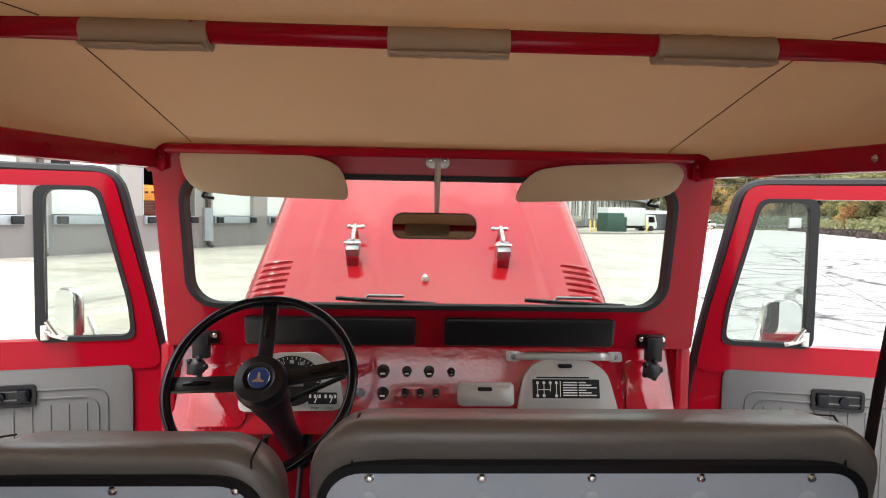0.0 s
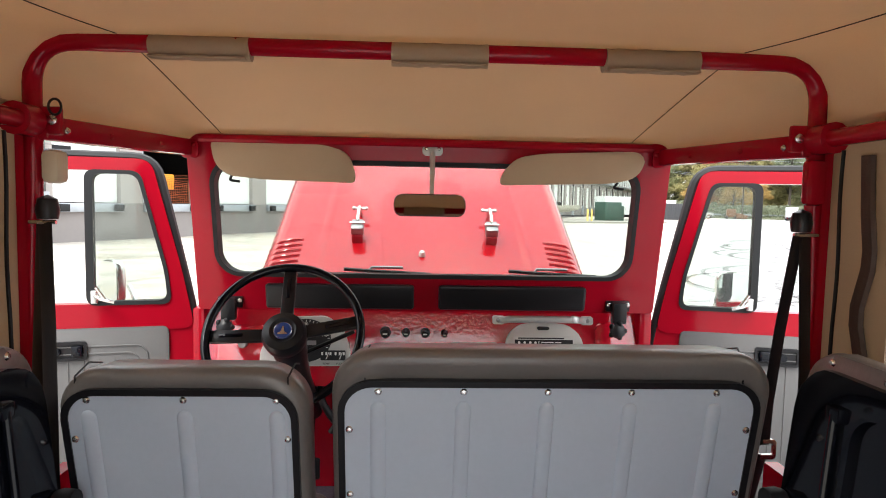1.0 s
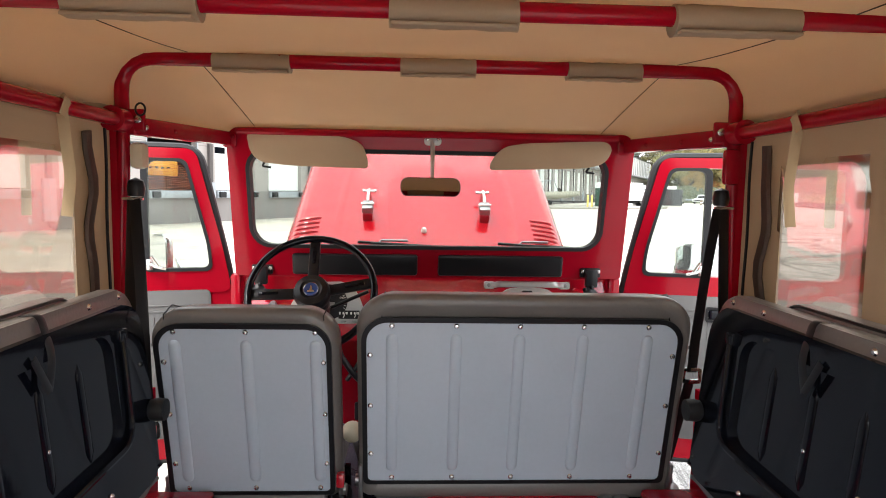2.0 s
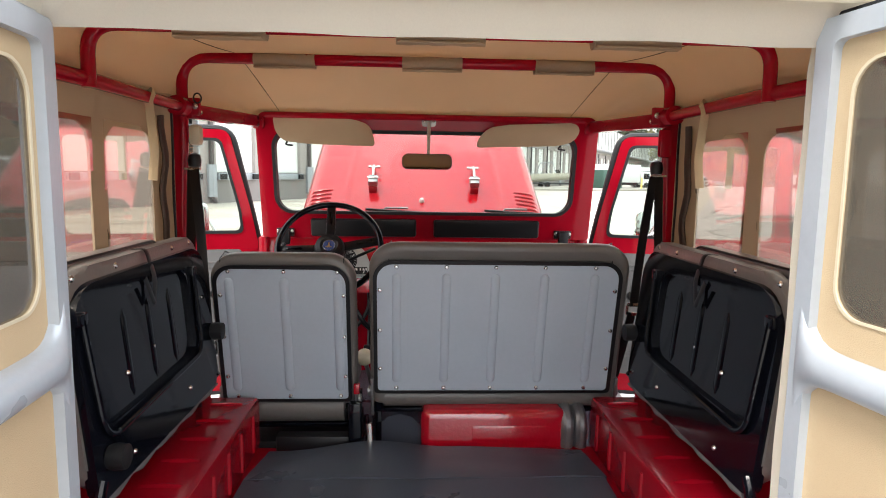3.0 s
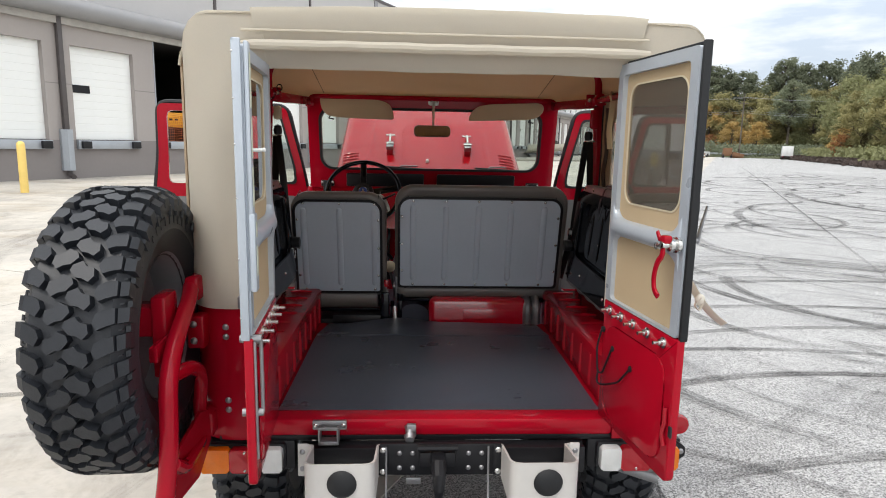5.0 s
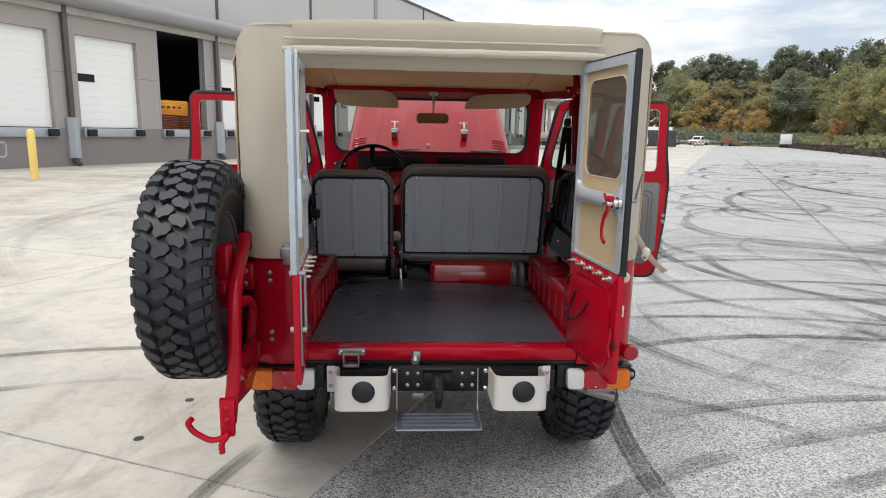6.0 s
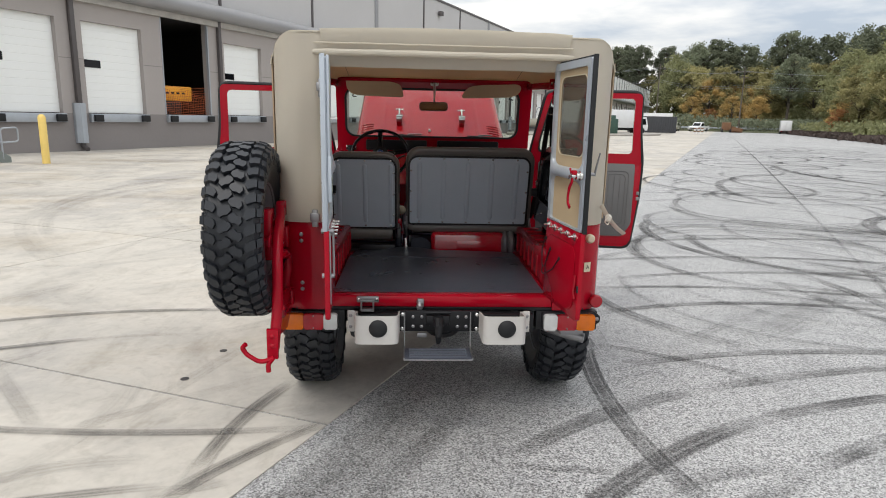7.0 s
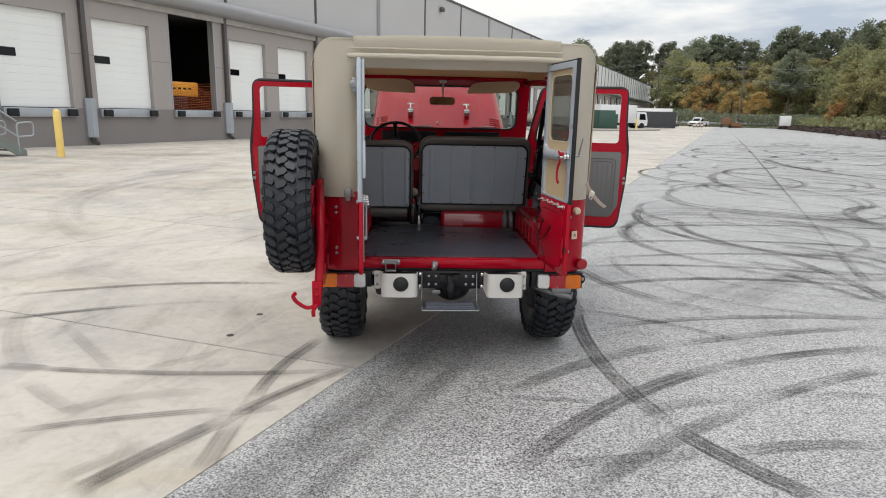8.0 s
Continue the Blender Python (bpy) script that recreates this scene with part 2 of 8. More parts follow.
def lathe(bm, profile, m, seg=32):
    """Turns a profile of (radius, height) about its axis, the local z of m."""
    rings = []
    for r, h in profile:
        if r < 1e-6:
            rings.append([bm.verts.new(m @ Vector((0, 0, h)))])
        else:
            rings.append([bm.verts.new(m @ Vector((r * math.cos(k * math.tau / seg), r * math.sin(k * math.tau / seg), h))) for k in range(seg)])
    for a, b in zip(rings, rings[1:]):
        for k in range(seg):
            j = (k + 1) % seg
            if len(a) == 1 and len(b) == 1:
                continue
            if len(a) == 1:
                bm.faces.new((a[0], b[j], b[k]))
            elif len(b) == 1:
                bm.faces.new((a[k], a[j], b[0]))
            else:
                bm.faces.new((a[k], a[j], b[j], b[k]))
    return bm


def grid(bm, f, nu, nv):
    """A sheet through f(s, t), s and t from 0 to 1."""
    vs = [[bm.verts.new(f(i / nu, j / nv)) for j in range(nv + 1)] for i in range(nu + 1)]
    for i in range(nu):
        for j in range(nv):
            bm.faces.new((vs[i][j], vs[i + 1][j], vs[i + 1][j + 1], vs[i][j + 1]))
    return bm


def thicken(bm, d):
    bmesh.ops.recalc_face_normals(bm, faces=bm.faces)
    bmesh.ops.solidify(bm, geom=list(bm.faces), thickness=d)
    return bm


def thing(name, place, label, category, group="", kind=""):
    """An Empty at the base of a thing; its parts are built in world metres."""
    ob = new(name)
    ob.empty_display_size = 0.1
    ob.matrix_basis = place if isinstance(place, Matrix) else Matrix.Translation(place)
    return tagged(ob, label, category, group, kind)


def part(name, bm, material, parent=None, label="", m=None, sharp=35, local=False):
    """Links a bmesh as one mesh object, under a thing or a part; m moves it first. local: built in the parent's own space."""
    if m is not None:
        bm.transform(m)
    bmesh.ops.recalc_face_normals(bm, faces=bm.faces)
    me = bpy.data.meshes.new(name)
    bm.to_mesh(me)
    bm.free()
    me.polygons.foreach_set("use_smooth", [True] * len(me.polygons))
    me.set_sharp_from_angle(angle=radians(sharp))
    me.materials.append(material)
    ob = new(name, me)
    if parent is not None:
        ob.parent = parent
        if not local and parent.parent is None:
            ob.matrix_parent_inverse = parent.matrix_basis.inverted()
    if label:
        ob["label"] = label
    return ob


def B():
    return bmesh.new()


def structure(name, bm, material, label="", category="", sharp=35):
    return tagged(part(name, bm, material, sharp=sharp), label, category, kind="structure")


# ---- the lot: asphalt, concrete apron along the docks, warehouse ----
U, N = Vector((0.451, 0.8925, 0)), Vector((0.8925, -0.451, 0))  # along the warehouse, and out from it
WALL, EDGE = -20.8, -0.46  # how far out the wall and the apron's edge lie


def lot(s, d, z=0.0):
    """A place s metres along the warehouse and d metres out."""
    return U * s + N * d + Vector((0, 0, z))


LOT = Matrix(((U.x, N.x, 0, 0), (U.y, N.y, 0, 0), (0, 0, 1, 0), (0, 0, 0, 1)))  # (s, d, z) to the world


def speckled(name, base, chips, rough, scale, bump):
    """Asphalt: pale and dark stone chips in binder, with broad worn and stained areas."""
    m = mat(name, base, rough, var=0.10, scale=0.22, fine=9, bump=bump, bump_scale=scale)
    n, l = m.node_tree.nodes, m.node_tree.links
    bsdf = n["Principled BSDF"]
    src = bsdf.inputs["Base Color"].links[0].from_socket
    tc = n.new("ShaderNodeTexCoord")
    vor = n.new("ShaderNodeTexVoronoi")
    vor.inputs["Scale"].default_value = scale
    l.new(tc.outputs["Object"], vor.inputs["Vector"])
    ramp = n.new("ShaderNodeValToRGB")
    e = ramp.color_ramp.elements
    e[0].position, e[0].color = 0.0, (chips[0],) * 3 + (1,)
    e[1].position, e[1].color = 1.0, (chips[1],) * 3 + (1,)
    sep = n.new("ShaderNodeSeparateColor")
    l.new(vor.outputs["Color"], sep.inputs[0])
    l.new(sep.outputs[0], ramp.inputs["Fac"])
    mul = n.new("ShaderNodeMixRGB")
    mul.blend_type = "MULTIPLY"
    mul.inputs["Fac"].default_value = 1.0
    l.new(src, mul.inputs["Color1"])
    l.new(ramp.outputs["Color"], mul.inputs["Color2"])
    l.new(mul.outputs["Color"], bsdf.inputs["Base Color"])
    return m


ASPHALT = speckled("worn grey asphalt", (0.345, 0.344, 0.341), (0.22, 1.78), 0.56, 160, 0.8)
CONCRETE = mat("pale concrete", (0.520, 0.486, 0.430), 0.75, var=0.14, scale=0.9, fine=22, bump=0.12, bump_scale=160, per_object=0.05)


def stains(m, scale, low, high, tint, stretch=(1, 1, 1), seed=0.0):
    """Lays broad uneven stains with their own outline over a material's colour."""
    n, l = m.node_tree.nodes, m.node_tree.links
    bsdf = n["Principled BSDF"]
    src = bsdf.inputs["Base Color"].links[0].from_socket
    geo, mp, nz, mr, mix = n.new("ShaderNodeNewGeometry"), n.new("ShaderNodeMapping"), n.new("ShaderNodeTexNoise"), n.new("ShaderNodeMapRange"), n.new("ShaderNodeMixRGB")
    mp.inputs["Scale"].default_value = stretch
    mp.inputs["Location"].default_value = (seed, seed, 0)
    nz.inputs["Scale"].default_value, nz.inputs["Detail"].default_value, nz.inputs["Roughness"].default_value, nz.inputs["Distortion"].default_value = scale, 9, 0.68, 0.6
    mr.inputs["From Min"].default_value, mr.inputs["From Max"].default_value = low, high
    mix.blend_type = "MULTIPLY"
    mix.inputs["Color2"].default_value = (*tint, 1)
    l.new(geo.outputs["Position"], mp.inputs["Vector"])
    l.new(mp.outputs[0], nz.inputs["Vector"])
    l.new(nz.outputs["Fac"], mr.inputs["Value"])
    l.new(mr.outputs[0], mix.inputs["Fac"])
    l.new(src, mix.inputs["Color1"])
    l.new(mix.outputs["Color"], bsdf.inputs["Base Color"])


stains(CONCRETE, 0.75, 0.46, 0.66, (0.76, 0.765, 0.78))
stains(CONCRETE, 2.6, 0.54, 0.70, (0.80, 0.79, 0.77), (1.0, 0.45, 1), 7.0)
stains(CONCRETE, 0.5, 0.50, 0.62, (0.90, 0.86, 0.80), (0.6, 1.4, 1), 3.0)
stains(CONCRETE, 9.0, 0.50, 0.66, (0.88, 0.875, 0.87), (1, 1, 1), 11.0)
stains(CONCRETE, 0.32, 0.52, 0.60, (0.84, 0.845, 0.87), (1.6, 0.5, 1), 19.0)
stains(ASPHALT, 0.45, 0.48, 0.68, (0.78, 0.78, 0.79))
stains(ASPHALT, 1.8, 0.50, 0.72, (0.80, 0.80, 0.81), (1, 1, 1), 5.0)
WALL_GREY = mat("warm grey wall paint", (0.36, 0.33, 0.315), 0.75, var=0.05, scale=0.4, fine=8, bump=0.1, bump_scale=60)
WALL_DARK = mat("dark grey wall paint", (0.235, 0.215, 0.21), 0.75, var=0.06, scale=0.4, fine=8, bump=0.1, bump_scale=60)
WALL_UP = mat("pale grey wall paint", (0.50, 0.49, 0.49), 0.7, var=0.05, scale=0.25, fine=8)
FASCIA = mat("grey sheet fascia", (0.30, 0.30, 0.31), 0.45, 0.2, var=0.08, scale=0.8, fine=10)
DOCK_WHITE = mat("white dock door", (0.84, 0.855, 0.84), 0.45, var=0.04, scale=0.6, fine=6)
GALV = mat("galvanised steel", (0.40, 0.43, 0.47), 0.45, 0.4, var=0.12, scale=2, fine=20)
DARK_METAL = mat("dark brown downpipe", (0.085, 0.075, 0.075), 0.5, var=0.1, scale=3, fine=20)
YELLOW = mat("yellow safety paint", (0.80, 0.58, 0.17), 0.5, var=0.1, scale=3, fine=20)
EAVE_GREY = mat("perforated pale eave sheet", (0.42, 0.40, 0.37), 0.6, var=0.2, scale=3, fine=40)
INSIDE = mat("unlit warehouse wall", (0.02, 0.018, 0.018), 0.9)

bm = B()
box(bm, -1500, 1500, -1500, 1500, -0.5, -0.006)
structure("ground", bm, ASPHALT, "grey asphalt lot covered with curved black tyre marks", "ground")

# skid marks: worn rubber, uneven and thin at the edges
SKID = bpy.data.materials.new("skid rubber")
SKID.use_nodes = True
n, l = SKID.node_tree.nodes, SKID.node_tree.links
n["Principled BSDF"].inputs["Base Color"].default_value = (0.035, 0.034, 0.036, 1)
n["Principled BSDF"].inputs["Roughness"].default_value = 0.75
at = n.new("ShaderNodeAttribute")
at.attribute_name = "wear"
tc = n.new("ShaderNodeTexCoord")
nz, nf = n.new("ShaderNodeTexNoise"), n.new("ShaderNodeTexNoise")
nz.inputs["Scale"].default_value, nf.inputs["Scale"].default_value = 2.2, 150
nz.inputs["Detail"].default_value = 5
ml, mp, mq = n.new("ShaderNodeMath"), n.new("ShaderNodeMapRange"), n.new("ShaderNodeMapRange")
ml2 = n.new("ShaderNodeMath")
ml.operation = ml2.operation = "MULTIPLY"
mp.inputs["From Min"].default_value, mp.inputs["From Max"].default_value = 0.15, 0.6
mq.inputs["From Min"].default_value, mq.inputs["From Max"].default_value, mq.inputs["To Min"].default_value = 0.3, 0.6, 0.35
l.new(tc.outputs["Object"], nz.inputs["Vector"])
l.new(tc.outputs["Object"], nf.inputs["Vector"])
l.new(nz.outputs["Fac"], mp.inputs["Value"])
l.new(nf.outputs["Fac"], mq.inputs["Value"])
l.new(mp.outputs[0], ml.inputs[0])
l.new(at.outputs["Fac"], ml.inputs[1])
l.new(ml.outputs[0], ml2.inputs[0])
l.new(mq.outputs[0], ml2.inputs[1])
tr, ms = n.new("ShaderNodeBsdfTransparent"), n.new("ShaderNodeMixShader")
l.new(ml2.outputs[0], ms.inputs["Fac"])
l.new(tr.outputs[0], ms.inputs[1])
l.new(n["Principled BSDF"].outputs[0], ms.inputs[2])
l.new(ms.outputs[0], n["Material Output"].inputs["Surface"])
mark_count = [0]


def skid(a, b, c, width=0.16, dark=0.7, on_apron=False, ridged=False):
    """A tyre mark along the arc through three places."""
    a, b, c = Vector((*a, 0)), Vector((*b, 0)), Vector((*c, 0))
    steps = 48
    den = 2 * ((b - a).cross(c - a)).z
    pts = []
    if abs(den) < 1e-4 * (c - a).length:
        pts = [a.lerp(c, k / steps) for k in range(steps + 1)]
    else:
        p, q = b - a, c - a
        o = a + Vector((q.y * p.length_squared - p.y * q.length_squared, p.x * q.length_squared - q.x * p.length_squared, 0)) / den
        r = (a - o).length
        a0, a1, a2 = (math.atan2(v.y - o.y, v.x - o.x) for v in (a, b, c))
        d1, d2 = (a1 - a0) % math.tau, (a2 - a0) % math.tau
        if d1 > d2:
            d2 -= math.tau
        pts = [o + Vector((r * math.cos(a0 + d2 * k / steps), r * math.sin(a0 + d2 * k / steps), 0)) for k in range(steps + 1)]
    mark_count[0] += 1
    z = 0.0015 + 0.00012 * mark_count[0] - (0 if on_apron else 0.006)
    rs = random.Random(mark_count[0])
    if ridged:
        cols = ((-1, 0), (-0.9, 1), (-0.6, 1), (-0.5, 0.35), (-0.3, 0.9), (0.3, 0.9), (0.5, 0.35), (0.6, 1), (0.9, 1), (1, 0))
    else:
        cols = [(-1 + 2 * k / 12, 0 if k in (0, 12) else rs.uniform(0.35, 1.0) * (0.75 if k in (1, 11) else 1.0)) for k in range(13)]
    bm = B()
    lay = bm.verts.layers.float.new("wear")
    rows = []
    for k, p in enumerate(pts):
        d = (pts[min(k + 1, steps)] - pts[max(k - 1, 0)]).normalized()
        side = Vector((-d.y, d.x, 0))
        ends = min(1.0, 5 * k / steps, 5 * (steps - k) / steps) * ((1.4 if dark > 0.45 else 0.85) if on_apron else 1.25)
        row = []
        for w, f in cols:
            v = bm.verts.new((p + side * w * width * 0.5) * 1.0 + Vector((0, 0, z)))
            v[lay] = f * dark * ends
            row.append(v)
        rows.append(row)
    for r0, r1 in zip(rows, rows[1:]):
        for i in range(len(cols) - 1):
            bm.faces.new((r0[i], r0[i + 1], r1[i + 1], r1[i]))
    ob = part("skid_mark", bm, SKID)
    ob.visible_shadow = False
    return tagged(ob, "curved black tyre mark on the paving", "tyre mark", "tyre marks on the lot", "structure")


# apron of cast slabs
apron = new("pavement")
tagged(apron, "pale concrete loading apron cast in slabs", "pavement", kind="structure")
JOINT_S, JOINT_D, SKEW = 3.43, 4.57, 0.093
SHEAR = Matrix(((1, SKEW, 0, 0), (0, 1, 0, 0), (0, 0, 1, 0), (0, 0, 0, 1)))  # the cross joints run a little aslant
SLAB_BASE = mat("dark joint filler", (0.05, 0.045, 0.04), 0.9)
bm = B()
box(bm, -70, 275, WALL - 0.3, EDGE - 0.003, -0.3, -0.08, m=LOT)
part("joint_filler", bm, SLAB_BASE, apron)
slab_mesh = None
far_slabs = B()
for i in range(-12, 80):
    for j in range(5):
        d0 = EDGE - JOINT_D * (j + 1)
        s0 = -0.245 + JOINT_S * i + SKEW * (d0 - EDGE)
        if i > 40:
            box(far_slabs, 0.006, JOINT_S - 0.006, 0.006, JOINT_D - 0.006, -0.1, 0.0, m=LOT @ Matrix.Translation((s0, d0, 0)) @ SHEAR)
            continue
        if slab_mesh is None:
            bm = B()
            box(bm, 0.008, JOINT_S - 0.008, 0.006, JOINT_D - 0.006, -0.15, 0.0, m=SHEAR)
            ob = part("slab", bm, CONCRETE, apron, local=True)
            slab_mesh = ob.data
        else:
            ob = new("slab", slab_mesh)
            ob.parent = apron
        ob.matrix_basis = LOT @ Matrix.Translation((s0, d0, 0.0))
part("far_slabs", far_slabs, CONCRETE, apron)["kind"] = "stuff"
PLUG = mat("dark iron plug", (0.05, 0.045, 0.045), 0.6, 0.3)
for x, y in ((-1.41, 0.54), (-1.32, 0.98)):
    bm = B()
    lathe(bm, [(0.024, -0.02), (0.024, 0.002), (0.020, 0.003), (0, 0.003)], Matrix.Translation((x, y, 0)), 20)
    tagged(part("floor_plug", bm, PLUG), "small round dark iron plug set in the concrete", "plug", "plugs in the apron")

for args in (((1.12, 1.26), (0.99, -0.15), (1.1, -0.75), 0.115, 0.62, False, True), ((1.1, -0.75), (1.28, -1.09), (1.47, -1.33), 0.125, 0.66, False, True),
             ((1.45, 2.4), (1.20, 1.75), (1.10, 0.9), 0.10, 0.5, False, True), ((1.6, 3.62), (3.67, 3.94), (6.6, 3.1), 0.13, 0.7),
             ((3.65, 6.64), (3.14, 5.05), (3.9, 3.31), 0.16, 0.75), ((3.8, 3.5), (3.96, 2.34), (3.82, 1.2), 0.15, 0.6),
             ((10.15, 15.14), (7.31, 11.76), (7.08, 7.87), 0.24, 0.8), ((8.4, 7.34), (7.03, 6.39), (6.68, 5.11), 0.24, 0.9),
             ((13.64, 20.22), (12.05, 14.93), (12.28, 12.37), 0.35, 0.9), ((3.81, 5.53), (3.61, 3.93), (4.87, 2.77), 0.16, 0.8),
             ((1.9, 4.6), (4.5, 5.1), (8.2, 4.4), 0.13, 0.6), ((-1.62, -2.98), (-0.71, -1.18), (0.20, 0.62), 0.50, 0.38), ((-1.52, -3.05), (-0.56, -1.24), (0.42, 0.62), 0.95, 0.12),
             ((0.21, -1.14), (0.87, -0.47), (1.73, 0.04), 0.13, 0.75),
             ((1.67, 0.01), (2.39, 0.24), (2.99, 0.34), 0.11, 0.7),
             ((0.47, -1.26), (1.1, -0.8), (1.72, -0.43), 0.12, 0.6),
             ((1.67, -0.45), (2.18, -0.21), (2.72, -0.01), 0.11, 0.6),
             ((0.33, -0.34), (0.9, 0.09), (1.57, 0.39), 0.12, 0.6),
             ((1.52, 0.38), (2.14, 0.56), (3.32, 0.76), 0.11, 0.6),
             ((1.32, 1.79), (2.7, 2.12), (4.12, 1.8), 0.11, 0.75),
             ((1.48, 2.56), (3.27, 2.55), (4.41, 2.18), 0.1, 0.7),
             ((1.67, 2.87), (3.63, 3.21), (5.05, 3.01), 0.1, 0.6),
             ((1.09, 0.7), (2.01, 0.94), (3.44, 0.92), 0.1, 0.6),
             ((1.08, 1.14), (1.57, 0.89), (2.09, 0.38), 0.08, 0.45),
             ((4.05, 2.7), (3.0, 1.75), (2.31, 1.18), 0.30, 0.28),
             ((3.49, 2.42), (3.58, 1.91), (3.75, 1.32), 0.12, 0.6),
             ((1.25, -0.97), (1.55, -0.91), (2.02, -0.92), 0.1, 0.55),
             ((0.38, -1.06), (0.74, -1.01), (1.2, -0.96), 0.1, 0.4),
             ((0.32, -0.39), (0.56, -0.42), (0.82, -0.46), 0.06, 0.4),
             ((2.09, -0.35), (2.27, -0.38), (2.43, -0.39), 0.08, 0.4),
             ((1.51, 0.89), (2.29, 1.54), (3.48, 2.28), 0.12, 0.25),
             ((4.68, 3.25), (4.3, 2.44), (4.06, 1.92), 0.12, 0.4),
             ((3.44, 2.86), (3.48, 2.28), (3.58, 1.91), 0.13, 0.35),
             ((0.91, -0.62), (1.28, -0.47), (1.68, -0.43), 0.1, 0.3),
             ((-3.42, 1.37), (-2.5, 1.73), (-1.22, 1.8), 0.08, 0.6, True),
             ((-3.08, 0.83), (-2.72, 1.0), (-2.22, 1.19), 0.08, 0.75, True),
             ((-2.26, 1.18), (-1.99, 1.24), (-1.64, 1.27), 0.06, 0.3, True),
             ((-2.57, 0.02), (-1.77, -0.08), (-0.57, -0.05), 0.07, 0.65, True),
             ((-2.57, 0.01), (-2.45, -0.0), (-2.3, -0.03), 0.11, 0.7, True),
             ((-2.08, -0.76), (-1.55, -0.61), (-1.09, -0.53), 0.07, 0.55, True),
             ((-1.53, -1.26), (-1.33, -0.95), (-1.08, -0.62), 0.12, 0.6, True),
             ((-1.12, -0.68), (-0.88, -0.34), (-0.52, 0.02), 0.1, 0.75, True),
             ((-0.78, 0.5), (-0.95, 0.05), (-1.02, -0.4), 0.1, 0.7, True),
             ((-1.01, -0.29), (-1.03, -0.49), (-1.05, -0.73), 0.11, 0.35, True),
             ((-1.05, -0.67), (-1.06, -0.85), (-1.07, -1.09), 0.12, 0.5, True),
             ((-3.09, 1.33), (-2.75, 0.46), (-2.33, -0.08), 0.16, 0.28, True),
             ((-2.32, -0.16), (-2.05, -0.41), (-1.78, -0.59), 0.1, 0.4, True),
             ((-1.69, 0.53), (-1.68, -0.16), (-1.91, -0.59), 0.16, 0.22, True),
             ((-1.12, 1.28), (-1.44, 0.29), (-1.58, -0.21), 0.12, 0.25, True),
             ((-1.22, -0.35), (-1.67, -0.41), (-1.98, -0.62), 0.11, 0.35, True),
             ((-1.8, -0.1), (-1.41, 0.21), (-0.88, 0.6), 0.1, 0.28, True),
             ((-1.33, -0.84), (-1.51, -1.01), (-1.64, -1.18), 0.1, 0.35, True),
             ((-2.56, 0.71), (-2.19, 0.28), (-1.84, -0.1), 0.1, 0.3, True),
             ((-0.86, -0.5), (-0.98, -0.55), (-1.16, -0.58), 0.08, 0.4, True),
             ((-4.69, 13.24), (-5.99, 8.63), (-5.41, 5.86), 0.3, 0.28, True),
             ((-5.57, 6.14), (-4.48, 4.34), (-3.5, 3.18), 0.25, 0.2, True),
             ((-4.7, 11.21), (-5.55, 7.17), (-3.97, 4.17), 0.2, 0.25, True),
             ((-3.78, 7.18), (-3.58, 6.02), (-2.95, 5.12), 0.3, 0.15, True)):
    skid(*args)
rnd = random.Random(5)
for k in range(205):
    far = rnd.random() ** 1.3
    c = Vector((3 + 26 * far * rnd.uniform(0.5, 1.2), 2 + 36 * far))
    r, a0, sweep = rnd.uniform(1.2, 3.0) + 4.0 * far * rnd.random(), rnd.uniform(0, math.tau), rnd.uniform(0.8, 4.2)
    p = [(c.x + r * math.cos(a0 + sweep * f), c.y + r * math.sin(a0 + sweep * f)) for f in (0, 0.5, 1)]
    if all((Vector((*q, 0)).dot(N)) > EDGE + 0.4 for q in p):
        skid(*p, rnd.uniform(0.07, 0.13) + 0.16 * far, rnd.uniform(0.3, 0.68) + 0.35 * far)
for k in range(26):
    c = Vector((rnd.uniform(-4.5, -0.6), rnd.uniform(-1.5, 6.0), 0))
    a, ln = rnd.gauss(0.9, 0.6), rnd.uniform(0.8, 2.6)
    d = Vector((math.cos(a), math.sin(a), 0))
    p = (c - d * ln / 2, c + Vector((-d.y, d.x, 0)) * rnd.uniform(-0.2, 0.2), c + d * ln / 2)
    if all(q.dot(N) < EDGE - 0.15 for q in p):
        skid(*[(q.x, q.y) for q in p], rnd.uniform(0.05, 0.16), rnd.uniform(0.08, 0.30), True)
# construction seam in the asphalt
skid((3.2, 0.35), (6.47, 6.89), (33.3, 61.4), 0.05, 0.9)

# ---- warehouse ----
wh = thing("warehouse", lot(60, WALL), "long grey warehouse with white dock doors and rounded fascia", "building")
PITCH, DOOR, S0 = 3.62, 2.62, 13.85
SILL, HEAD, EAVE, ROOF = 1.40, 4.72, 5.46, 10.7
OPEN = 1


def at_lot(s, d, z=0.0):
    return LOT @ Matrix.Translation((s, d, z))


def clone(ob, parent, m):
    """Another object on the same mesh, under the same kind of parent."""
    c = new(ob.name.split(".")[0], ob.data)
    c.parent = parent
    c.matrix_parent_inverse = parent.matrix_basis.inverted() if parent.parent is None else Matrix.Identity(4)
    c.matrix_basis = m
    return c


